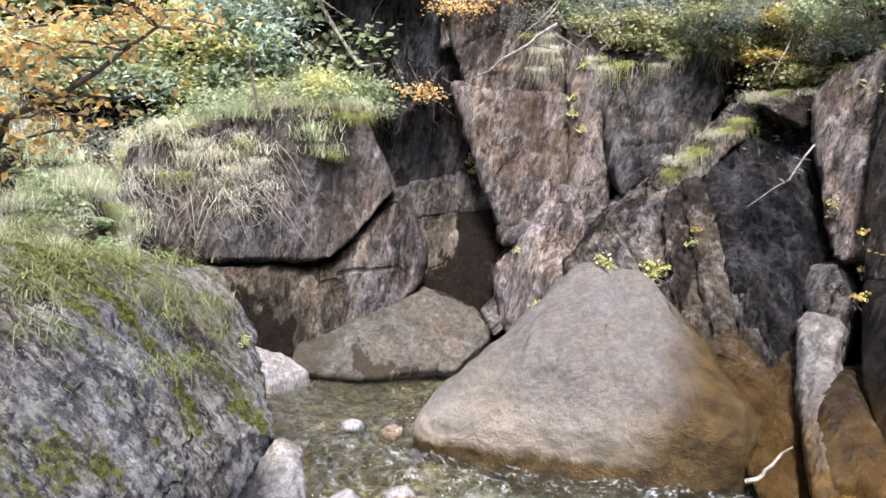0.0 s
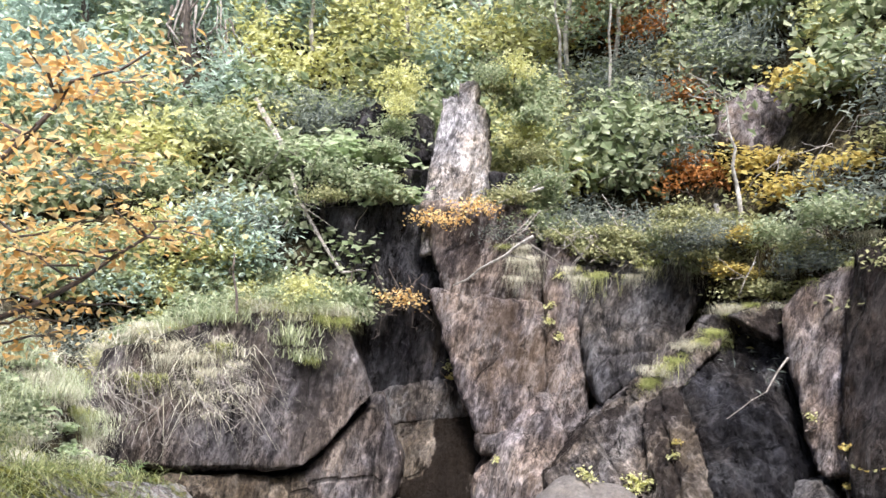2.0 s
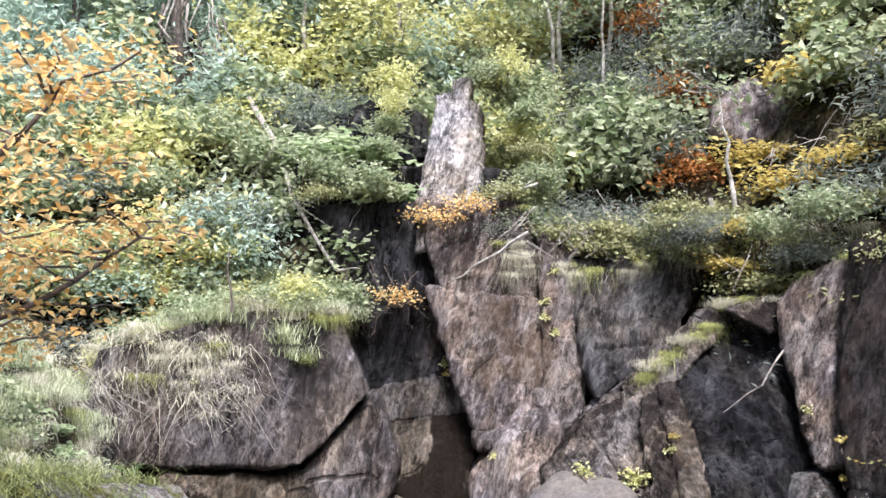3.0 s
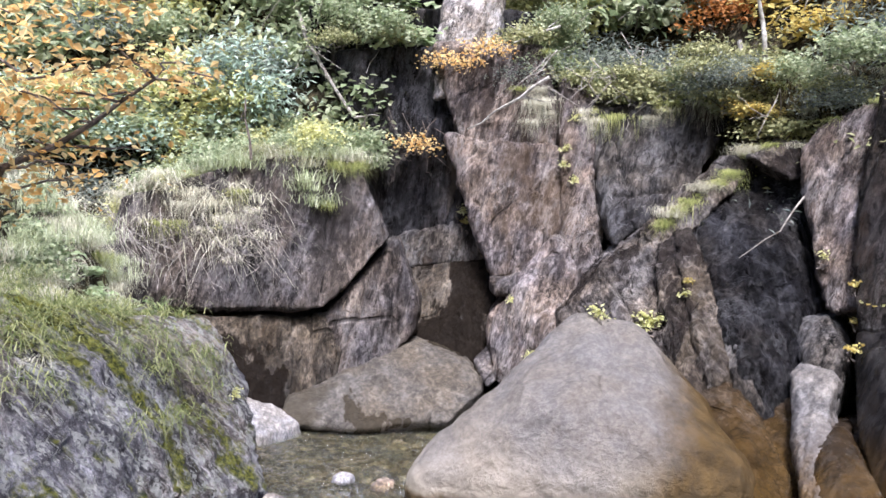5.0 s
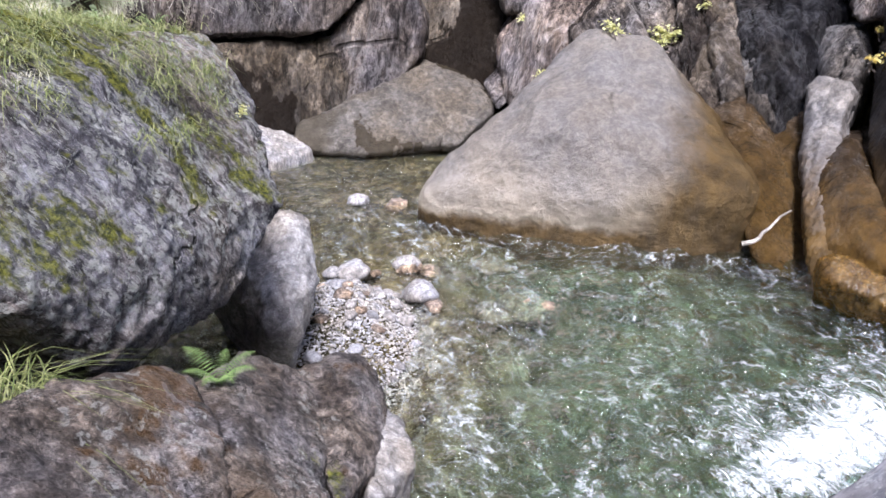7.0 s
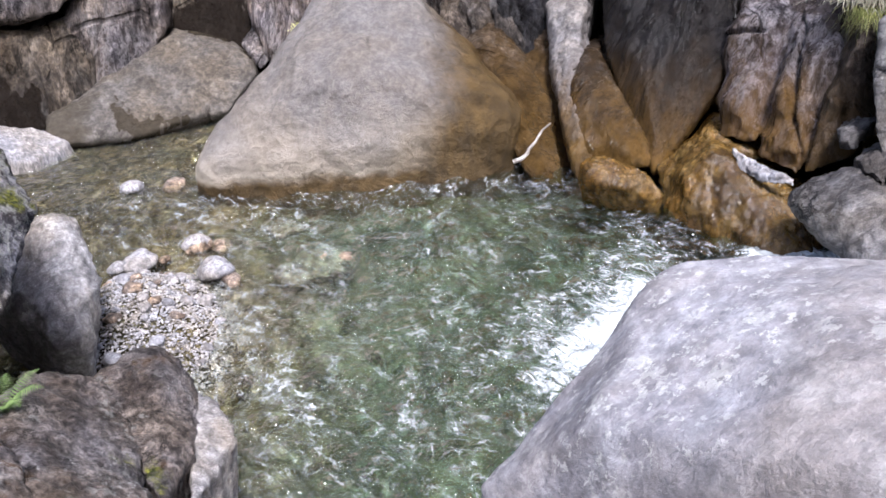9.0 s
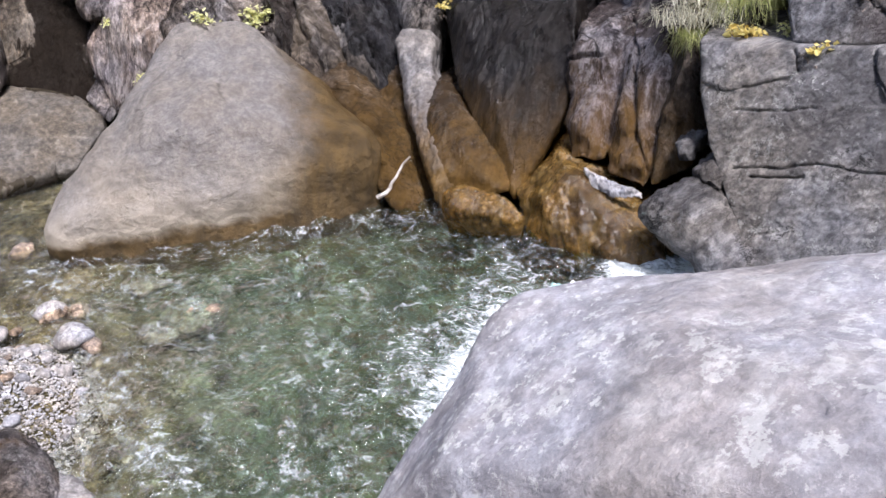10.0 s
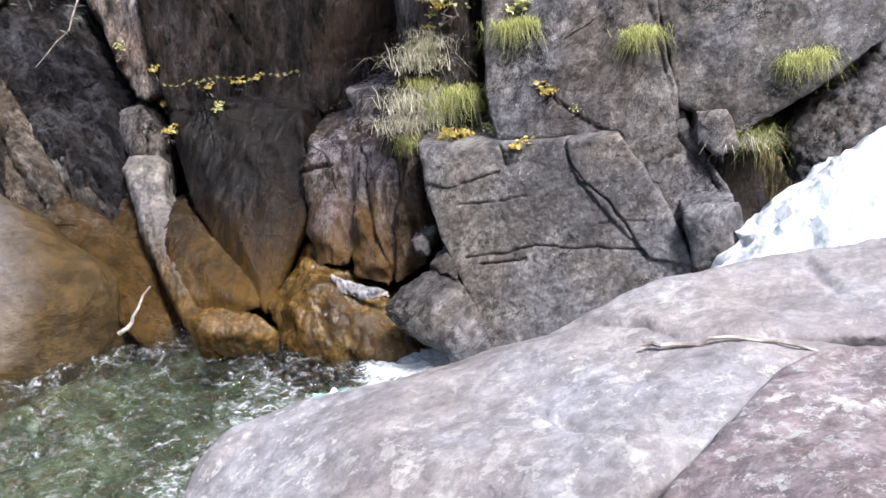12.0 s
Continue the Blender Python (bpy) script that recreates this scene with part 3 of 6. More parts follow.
# ---- ground: one sheet, river bed, banks, hillside and an unseen slope added behind the camera ----
def smooth01(t):
    t = np.clip(t, 0, 1)
    return t * t * (3 - 2 * t)


def cliff_line(x):
    return np.interp(x, (-60, -8, -4, -2, 0, 2, 3.2, 4.5, 5.6, 6.2, 7, 9, 60), (26, 11.5, 10.8, 11.0, 12.2, 11.3, 10.2, 8.4, 6.6, 4.9, 3.5, 2.8, -8))


def bank_line(y):
    return np.interp(y, (-60, -5, 1.5, 2.5, 4, 5.5, 8, 9.3, 60), (-2, -1.4, -1.3, -1.9, -2.1, -2.2, -2.9, -3.6, -3.6))


def near_line(x):
    return np.interp(x, (-60, -1.2, 0, 0.5, 2, 4, 6, 60), (1.6, 1.4, 1.1, 0.9, 1.3, 1.0, 0.0, -6))


def height(x, y):
    x, y = np.asarray(x, float), np.asarray(y, float)
    p = np.stack([x.ravel(), y.ravel(), 0 * x.ravel()], 1)
    rough = fbm(p / 2.5, 3).reshape(x.shape) * 0.25 + fbm(p / 0.5, 3).reshape(x.shape) * 0.05
    bed = -0.8 + 0.4 * rough + 0.35 * smooth01((y - 5.8) / 1.2) + 0.42 * smooth01((0.9 - x) / 1.6)
    bed = bed + 0.72 * np.exp(-(((x + 0.68) / 0.9) ** 2) - ((y - 5.05) / 1.0) ** 2)
    up = y - cliff_line(x)
    far = 3.4 + 0.95 * np.clip(up, 0, 16) + 0.5 * np.clip(up - 16, 0, 80) + rough * (1 + 0.12 * np.clip(up, 0, 30))
    lf = bank_line(y) - x
    left = 1.35 + 0.95 * np.clip(lf, 0, 4) + 0.45 * np.clip(lf - 4, 0, 70) + rough
    nr = near_line(x) - y
    # Near bank; its unseen rise behind the camera is added to block low sky.
    near = 1.45 + 0.06 * np.clip(nr, 0, 4) + 1.25 * np.clip(nr - 4.5, 0, 25) + 0.5 * rough
    out = bed + (far - bed) * smooth01(up / 0.4)
    out = np.maximum(out, bed + (left - bed) * smooth01(lf / 0.5))
    return np.maximum(out, bed + (near - bed) * smooth01(nr / 0.4))


def spaced(lo, mid0, mid1, hi, fine, n):
    return np.concatenate([mid0 - (mid0 - lo) * np.linspace(1, 0, n, endpoint=False) ** 2, np.arange(mid0, mid1, fine), mid1 + (hi - mid1) * np.linspace(0, 1, n) ** 2])


_gx, _gy = spaced(-70, -6, 9, 70, 0.14, 24), spaced(-50, 0, 17, 90, 0.14, 24)
_X, _Y = np.meshgrid(_gx, _gy)
_v = np.stack([_X.ravel(), _Y.ravel(), height(_X, _Y).ravel()], 1)
_w = len(_gx)
_i = (np.arange(len(_gy) - 1)[:, None] * _w + np.arange(_w - 1)[None]).ravel()[:, None]
ground = new("ground", raw_mesh("ground", _v, _i + [[0, 1, _w + 1, _w]]))
ground.data.materials.append(M["soil"])
ground.data.materials.append(M["bed"])
_cz = _v[:, 2][_i[:, 0]]
ground.data.polygons.foreach_set("material_index", (_cz < 0.35).astype(np.int32))
tagged(ground, "forest floor and stony river bed of the gorge", "ground", kind="structure")

# ---- water ----
_gx, _gy = np.arange(-3.6, 5.6, 0.045), np.arange(1.0, 11.6, 0.045)
_X, _Y = np.meshgrid(_gx, _gy)
_p = np.stack([_X.ravel(), _Y.ravel(), 0 * _X.ravel()], 1)
_calm = smooth01((8.3 - _p[:, 1]) / 1.5)
_z = (0.045 * fbm(_p / 0.26, 4) + 0.03 * (1 - np.abs(perlin(_p / (0.22, 0.5, 1) + 4)))) * (0.3 + 0.7 * _calm)


def near_seg(p, a, b):
    a, b = np.array(a), np.array(b)
    t = np.clip(((p[:, :2] - a) @ (b - a)) / ((b - a) @ (b - a)), 0, 1)
    return np.linalg.norm(p[:, :2] - a - t[:, None] * (b - a), axis=1)


# Weights of churned foam and of white painted glints.
_foam_glint = np.zeros(len(_p))
for _a, _b, _wide, _much in (
    ((4.3, 3.95), (3.7, 4.35), 0.3, 1.1), ((3.7, 4.2), (2.5, 4.0), 0.45, 0.75), ((2.6, 4.25), (1.95, 3.75), 0.38, 0.9),
    ((2.0, 3.85), (1.7, 3.6), 0.3, 0.7), ((2.9, 4.7), (1.75, 4.1), 0.55, 0.58), ((3.1, 5.1), (2.3, 4.6), 0.3, 0.45), ((1.9, 4.0), (1.4, 3.2), 0.5, 0.42),
    ((2.9, 5.2), (0.4, 3.6), 1.2, 0.28), ((-0.3, 6.95), (3.2, 6.3), 0.2, 0.4), ((-0.9, 7.2), (0.3, 6.5), 0.5, 0.3),
    ((-0.05, 4.85), (0.2, 3.9), 0.3, 0.5), ((0.2, 4.0), (1.6, 4.6), 1.2, 0.25), ((-0.8, 6.5), (0.6, 6.5), 0.4, 0.3),
):
    _foam_glint = np.maximum(_foam_glint, _much * np.exp(-((near_seg(_p, _a, _b) / _wide) ** 2)))
# Low weight over the open pool, for the painted sky glints.
_foam_glint = np.maximum(_foam_glint, 0.22 * smooth01((_p[:, 0] + 1.0) / 0.6) * smooth01((8.0 - _p[:, 1]) / 1.0))
_z = _z + 0.05 * _foam_glint * (1 + fbm(_p / 0.18, 3))
_p[:, 2] = _z
_w = len(_gx)
_i = (np.arange(len(_gy) - 1)[:, None] * _w + np.arange(_w - 1)[None]).ravel()[:, None]
water = new("water", raw_mesh("water", _p, _i + [[0, 1, _w + 1, _w]]))
water.data.materials.append(M["water"])
_at = water.data.attributes.new("foam", "FLOAT", "POINT")
_at.data.foreach_set("value", _foam_glint.astype(np.float32))
_at = water.data.attributes.new("depth", "FLOAT", "POINT")
_at.data.foreach_set("value", np.clip(-height(_p[:, 0], _p[:, 1]), 0, 2).astype(np.float32))
water.visible_shadow = False
tagged(water, "clear green stream pool with white ripples", "water", kind="structure")


def cascade(name, path, wide, label, lump=0.08):
    """White water that tumbles down a bed."""
    pts, n, m = [Vector(p) for p in path], 150, 30
    rows = []
    for k in range(n):
        s = k / (n - 1) * (len(pts) - 1)
        i = min(int(s), len(pts) - 2)
        c = pts[i].lerp(pts[i + 1], s - i)
        way = (pts[i + 1] - pts[i])
        side = Vector((way.y, -way.x, 0)).normalized()
        w = wide[0] + (wide[1] - wide[0]) * k / (n - 1)
        for j in range(m):
            u = 2 * j / (m - 1) - 1
            rows.append(c + side * (u * w) + Vector((0, 0, 0.14 * (1 - u * u) - 0.25 * abs(u) ** 3)))
    v = np.array([tuple(p) for p in rows])
    v[:, 2] += lump * fbm(v / 0.22, 4) + 0.05 * fbm(v / 0.07, 2)
    v[:, :2] += 0.05 * np.stack([fbm(v / 0.2 + 7, 2), fbm(v / 0.2 + 19, 2)], 1)
    i = (np.arange(n - 1)[:, None] * m + np.arange(m - 1)[None]).ravel()[:, None]
    ob = new(name, raw_mesh(name, v, i + [[0, 1, m + 1, m]]))
    ob.data.materials.append(M["foam"])
    return tagged(ob, label, "water", kind="structure")


cascade("waterfall", [(8.11, 0.10, 2.31), (6.53, 1.06, 1.85), (5.45, 1.65, 1.49), (4.86, 2.03, 1.10), (4.42, 2.62, 0.41), (3.99, 3.20, 0.08), (3.70, 3.66, -0.02), (3.35, 4.12, -0.05), (3.01, 4.43, -0.13)], (0.75, 0.4), "foaming white cascade falling between grey boulders")

# ---- rocks of the far wall ----
_B, _R = (0, 1.2, 0), (0.9, 0.9, 0)
rock("overhanging_rock", [block([(-2.75, 9.6, 1.15), (-2.2, 9.4, 1.3), (-1.45, 9.6, 1.3), (-1.1, 9.8, 1.7), (-0.7, 10.0, 2.1), (-1.15, 10.1, 3.05), (-2.1, 9.8, 3.1), (-3.8, 9.5, 2.5), (-4.3, 9.3, 1.2)], (-0.2, 1.8, 0))],
     M["cliff"], "grey-brown overhanging rock block topped with grass", 0.032, 1, (0.05, 0.7), (0.05, 1.0), (0.025, 0.25, (0, 10, 0)), cracks=[((-2.42, 9.4, 2.6), (-2.2, 9.35, 1.3), 0.022, 0.07), ((-1.9, 9.5, 2.35), (-1.65, 9.5, 2.3), 0.02, 0.05)])
outcrop("undercut_rocks", "angular grey rocks jammed under the overhang", [
    ("upper_slab", block([(-1.46, 9.77, 1.17), (-1.08, 9.94, 1.59), (-0.68, 10.29, 2.06), (-0.59, 10.31, 1.74), (-0.75, 10.17, 1.54), (-1.02, 10.05, 1.29), (-1.23, 9.90, 0.89), (-1.34, 9.72, 0.64)], _B), M["cliff"], {}),
    ("angular_block", block([(-1.02, 10.01, 1.36), (-0.59, 10.26, 1.77), (-0.38, 10.30, 1.28), (-0.41, 10.18, 0.92), (-0.71, 9.95, 0.65), (-1.02, 9.70, 0.41), (-1.27, 9.61, 0.39), (-1.24, 9.83, 0.83)], _B), M["cliff"], {}),
    ("lower_block", block([(-1.86, 9.69, 1.11), (-1.40, 9.83, 1.18), (-1.28, 9.76, 0.78), (-1.30, 9.61, 0.39), (-1.62, 9.37, 0.30), (-1.89, 9.24, 0.22), (-1.90, 9.44, 0.55)], _B), M["wet"], {}),
], res=0.03, round_=1, facet=(0.05, 0.4), lump=(0.03, 0.8), swell=0.03)
rock("wet_stained_rock", [block([(-3.02, 9.29, 1.20), (-1.85, 9.65, 1.18), (-1.78, 9.36, 0.57), (-1.80, 9.14, 0.19), (-2.22, 8.97, 0.12), (-2.86, 8.79, 0.15)], (0, 1.0, 0))],
     M["wet"], "wet tan rock with black drip streaks under the overhang", 0.035, 2, (0.04, 0.6), strata=(0.03, 0.25, (0, 4, 0)))
outcrop("waterline_ledge", "smooth tan rock ledge at the pool's edge", [
    ("main_ledge", block([(-1.91, 9.49, -0.40), (-0.99, 9.54, -0.40), (-0.11, 9.64, -0.40), (-1.81, 9.03, 0.18), (-1.74, 9.14, 0.31), (-1.51, 9.35, 0.37), (-1.02, 9.65, 0.41), (-0.64, 9.96, 0.67), (-0.39, 10.16, 0.81), (0.06, 10.09, 0.69), (0.24, 9.96, 0.62), (-0.09, 9.52, 0.33), (-0.14, 9.20, 0.14), (-0.93, 8.97, 0.06), (-1.69, 8.92, 0.10)], (0, 1.0, 0)), M["tan"], {}),
    ("side_block", block([(-0.12, 9.63, -0.40), (0.10, 9.71, -0.40), (0.46, 10.49, -0.40), (0.26, 9.96, 0.62), (0.43, 9.81, 0.45), (0.46, 9.68, 0.37), (0.09, 9.20, 0.13), (-0.12, 9.15, 0.14), (-0.07, 9.48, 0.35)], (0, 1.0, 0)), M["tan"], {}),
], res=0.03, round_=2, facet=(0.04, 0.5), lump=(0.03, 0.6))
# Wet back wall; the recess's shade is darkened into its stone colour.
outcrop("recess_wall", "wet rock wall of the recess, its shade painted in dark", [
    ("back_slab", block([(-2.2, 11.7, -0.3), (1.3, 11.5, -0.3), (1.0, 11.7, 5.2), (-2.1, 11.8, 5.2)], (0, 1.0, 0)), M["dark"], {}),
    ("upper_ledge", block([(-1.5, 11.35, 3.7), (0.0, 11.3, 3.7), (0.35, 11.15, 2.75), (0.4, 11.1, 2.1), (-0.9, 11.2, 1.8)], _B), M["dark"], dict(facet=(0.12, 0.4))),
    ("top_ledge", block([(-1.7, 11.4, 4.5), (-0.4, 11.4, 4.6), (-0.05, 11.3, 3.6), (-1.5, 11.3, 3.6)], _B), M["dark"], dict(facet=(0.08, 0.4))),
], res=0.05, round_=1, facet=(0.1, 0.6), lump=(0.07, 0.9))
outcrop("recess_rock", "dark streaked rock block in the recess", [
    ("cap", block([(-0.85, 11.13, 1.97), (-0.32, 11.18, 2.22), (0.22, 11.20, 2.41), (0.36, 11.08, 2.26), (0.52, 10.93, 1.81), (-0.29, 10.97, 1.68), (-0.71, 10.99, 1.61)], _B), M["face"], {}),
    ("body", block([(-0.71, 11.05, 1.62), (-0.29, 10.97, 1.69), (0.52, 10.93, 1.82), (0.73, 10.43, 0.72), (0.43, 10.18, 0.47), (0.06, 10.32, 0.60), (-0.39, 10.45, 0.77), (-0.45, 10.74, 1.20)], _B), M["wet"], {}),
    ("corner_block", block([(0.35, 10.12, 0.62), (0.70, 10.26, 0.86), (0.81, 9.97, 0.54), (0.53, 9.78, 0.36)], _B), M["cliff"], {}),
], res=0.03, round_=1, facet=(0.035, 0.5), lump=(0.025, 0.8), strata=(0.03, 0.25, (0, 4, 0)))
outcrop("buttress", "pinkish brown rock buttress split by upright joints", [
    ("tall_slab", block([(-0.1, 11.0, 3.42), (0.1, 10.85, 3.36), (0.36, 10.6, 2.3), (0.57, 10.35, 1.68), (0.95, 10.25, 1.7), (1.14, 10.25, 1.81), (1.32, 10.4, 2.2), (1.4, 10.65, 2.83), (1.34, 10.75, 3.3)], _B), M["pink"], dict(cracks=[((0.3, 10.7, 2.6), (0.9, 10.5, 1.75), 0.012, 0.03), ((0.78, 10.7, 2.95), (0.72, 10.6, 2.8), 0.02, 0.05)])),
    ("top_slab", block([(-0.3, 11.15, 4.6), (0.1, 10.92, 3.4), (0.6, 10.87, 3.3), (1.32, 10.82, 3.34), (1.1, 10.95, 4.2), (1.05, 11.05, 4.6)], _B), M["pink"], {}),
    ("side_slab", block([(1.38, 10.9, 4.2), (1.73, 10.9, 4.0), (1.86, 10.4, 2.6), (1.84, 10.1, 1.86), (1.68, 10.0, 1.71), (1.57, 10.1, 1.85), (1.44, 10.3, 2.2), (1.45, 10.5, 2.6)], _B), M["pink"], dict(cracks=[((1.5, 10.6, 3.3), (1.65, 10.1, 2.2), 0.012, 0.04)])),
    ("foot_slab", block([(1.3, 10.2, 2.18), (1.39, 10.15, 2.17), (1.6, 9.9, 1.68), (1.3, 9.45, 1.1), (0.74, 9.9, 0.65), (0.64, 10.1, 1.21), (0.92, 9.95, 1.66), (1.12, 10.1, 1.82)], _B), M["pink"], {}),
    ("ledge", block([(0.57, 10.3, 1.65), (1.0, 10.1, 1.68), (0.87, 10.0, 1.53), (0.59, 10.2, 1.47)], (0, 0.6, 0)), M["cliff"], {}),
    ("foot_block", block([(0.6, 10.1, 1.2), (0.85, 9.95, 1.25), (1.0, 9.7, 0.8), (0.75, 9.75, 0.4), (0.62, 9.95, 0.5)], _B), M["pink"], dict(round_=2)),
    # Added dark block behind the slabs, so their gaps read as shade.
    ("shade_backing", block([(-0.2, 11.6, 0.0), (2.4, 11.0, 0.0), (2.4, 11.2, 4.0), (-0.2, 11.7, 4.4)], (0, 0.8, 0)), M["dark"], dict(res=0.1)),
], res=0.026, round_=0, facet=(0.06, 0.4), lump=(0.03, 0.8), strata=(0.045, 0.3, (0, 10, 0)), swell=0.085)
outcrop("rock_fin", "pale narrow rock fin rising through the shrubs", [
    ("left_rib", block([(-0.32, 11.15, 3.9), (0.05, 11.0, 4.0), (0.1, 11.6, 5.6), (0.08, 12.0, 6.45), (-0.15, 12.0, 6.3), (-0.27, 11.6, 5.3)], (0.1, 0.9, 0)), M["fin"], {}),
    ("middle_rib", block([(-0.02, 10.95, 3.9), (0.32, 10.95, 4.0), (0.36, 11.55, 5.5), (0.36, 12.0, 6.6), (0.08, 12.05, 6.6), (0.02, 11.6, 5.3)], (0.1, 0.9, 0)), M["fin"], {}),
    ("right_rib", block([(0.25, 11.05, 4.0), (0.55, 11.1, 4.2), (0.55, 11.6, 5.4), (0.5, 11.95, 6.2), (0.32, 11.9, 6.3), (0.28, 11.6, 5.4)], (0.1, 0.8, 0)), M["fin"], {}),
], res=0.028, round_=0, facet=(0.06, 0.3), lump=(0.03, 0.5), strata=(0.05, 0.14, (0, 6, 0)), swell=0.02)
rock("shaded_rock", [block([(1.74, 10.8, 3.84), (2.96, 10.4, 3.98), (3.34, 10.2, 3.8), (2.88, 9.9, 2.86), (2.33, 9.8, 2.46), (1.98, 9.8, 2.2), (1.87, 10.2, 2.52)], _B)],
     M["face"], "dark grey rock block above the slanting ridge", 0.032, 1, (0.07, 0.5), strata=(0.05, 0.3, (0, 10, 0)), swell=0.05, cracks=[((2.0, 10, 3.6), (2.15, 9.9, 2.5), 0.02, 0.06), ((2.0, 10, 2.75), (2.6, 10, 2.85), 0.02, 0.06)])
rock("bare_outcrop", [block([(3.8, 11.35, 6.2), (4.3, 11.3, 6.6), (4.75, 11.2, 6.4), (4.7, 11.0, 5.8), (4.1, 10.95, 5.5), (3.75, 11.1, 5.7)], (0.1, 1.0, 0.2))], M["pink"], "reddish rock outcrop bare of plants on the slope", 0.05, 1, (0.14, 0.5))
rock("dark_outcrop", [block([(-1.9, 13.2, 6.1), (-1.2, 12.9, 6.5), (-0.3, 13.1, 6.2), (-0.2, 12.7, 5.5), (-1.7, 12.6, 5.2)], _B)], M["dark"], "dark rock outcrop among the shrubs", 0.05, 2, (0.15, 0.5), (0.12, 0.7))
outcrop("slanting_ridge", "rugged rock ridge of slanting slabs above the boulder", [
    ("lower_slab", block([(1.3, 9.3, 1.4), (1.76, 9.4, 1.95), (2.27, 9.5, 2.4), (2.34, 9.2, 2.3), (2.24, 8.9, 1.97), (2.35, 8.5, 1.47), (2.41, 8.2, 0.99), (2.13, 8.6, 1.37), (1.93, 8.8, 1.57), (2.3, 8.2, 0.2), (1.4, 8.8, 0.3)], _B), M["ridge"], dict(cracks=[((1.8, 9.2, 1.85), (2.1, 8.6, 1.3), 0.012, 0.05)])),
    ("narrow_fin", block([(2.28, 9.1, 2.29), (2.5, 9.1, 2.45), (2.42, 8.8, 2.11), (2.44, 8.4, 1.72), (2.56, 7.9, 1.11), (2.37, 8.0, 1.04), (2.31, 8.4, 1.49), (2.22, 8.8, 1.99), (2.6, 7.85, 0.4), (2.4, 7.9, 0.4)], (0.1, 0.9, 0)), M["ridge"], dict(facet=(0.03, 0.35))),
    ("middle_fin", block([(2.47, 9.05, 2.44), (2.62, 9.0, 2.48), (2.69, 8.6, 2.1), (2.68, 8.2, 1.7), (2.74, 7.85, 1.3), (2.82, 7.6, 0.5), (2.58, 7.75, 0.5), (2.55, 7.8, 1.1), (2.46, 8.3, 1.7), (2.43, 8.7, 2.1)], (0.1, 0.8, 0)), M["ridge"], dict(facet=(0.03, 0.35))),
    ("front_fin", block([(2.66, 9.0, 2.35), (2.76, 8.85, 2.25), (2.79, 8.3, 1.7), (2.87, 7.9, 1.35), (3.0, 7.55, 0.95), (3.02, 7.5, 0.4), (2.84, 7.6, 0.4), (2.78, 7.75, 1.1), (2.71, 8.3, 1.6)], (0.1, 0.8, 0)), M["face"], dict(facet=(0.03, 0.35))),
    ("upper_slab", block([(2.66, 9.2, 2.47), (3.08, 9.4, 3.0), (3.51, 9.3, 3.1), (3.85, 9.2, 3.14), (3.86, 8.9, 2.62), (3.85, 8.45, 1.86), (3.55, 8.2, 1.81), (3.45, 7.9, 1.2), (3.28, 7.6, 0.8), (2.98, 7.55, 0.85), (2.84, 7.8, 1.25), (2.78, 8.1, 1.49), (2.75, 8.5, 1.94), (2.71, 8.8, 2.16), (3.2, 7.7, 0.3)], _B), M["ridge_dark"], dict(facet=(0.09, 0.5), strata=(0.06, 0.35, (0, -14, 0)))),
    ("ramp", block([(2.15, 9.45, 2.37), (2.64, 9.6, 2.82), (3.12, 9.6, 3.3), (3.49, 9.4, 3.26), (3.28, 9.25, 3.1), (3.05, 9.2, 2.97), (2.66, 9.1, 2.45), (2.39, 9.15, 2.26)], (0.1, 0.8, -0.3)), M["ridge"], dict(facet=(0.09, 0.4), strata=(0.05, 0.2, (0, 10, 0)))),
    ("crest_block", block([(3.2, 9.1, 3.3), (3.7, 9.0, 3.5), (3.95, 8.9, 3.2), (3.6, 8.8, 3.05)], (0, 0.6, 0)), M["ridge"], {}),
    # Near-black block added to darken the gaps between the fins.
    ("shade_backing", block([(1.6, 9.6, 0.0), (2.5, 8.9, 0.0), (3.6, 8.7, 0.0), (3.8, 9.2, 3.0), (2.2, 9.7, 2.2)], _B), M["dark"], dict(res=0.1)),
], res=0.024, round_=0, facet=(0.05, 0.4), lump=(0.03, 0.8), strata=(0.05, 0.3, (0, -24, 0)), swell=0.04)
outcrop("cliff_wall", "tall dark cliff face streaked with water", [
    ("face_slab", block([(3.66, 8.8, 3.4), (3.95, 8.75, 3.7), (4.3, 8.5, 3.9), (4.3, 7.9, 1.95), (3.78, 8.05, 1.8), (3.68, 8.3, 2.21)], _R), M["pink"], dict(strata=(0.05, 0.2, (0, 8, 0)))),
    ("brown_slab", block([(4.2, 8.3, 4.0), (6.2, 6.3, 4.1), (5.6, 5.9, 1.6), (4.75, 6.75, 1.6), (3.85, 7.6, 1.7), (3.95, 8.1, 2.6)], _R), M["brown"], dict(cracks=[((5.0, 6.4, 2.2), (5.4, 6.0, 2.4), 0.015, 0.05), ((4.2, 7.3, 2.9), (4.5, 7.0, 2.2), 0.015, 0.05)])),
    # Added block whose black colour stands for shade behind the cliff slabs.
    ("shade_backing", block([(4.4, 8.0, 0.0), (6.6, 5.2, 0.0), (6.6, 5.2, 3.4), (4.4, 8.0, 3.4)], _R), M["dark"], dict(res=0.1)),
], res=0.035, round_=1, facet=(0.06, 0.7), lump=(0.03, 1.0), into=(0.7, 0.7, -0.2), swell=0.08, strata=(0.055, 0.3, (0, 8, 0)))
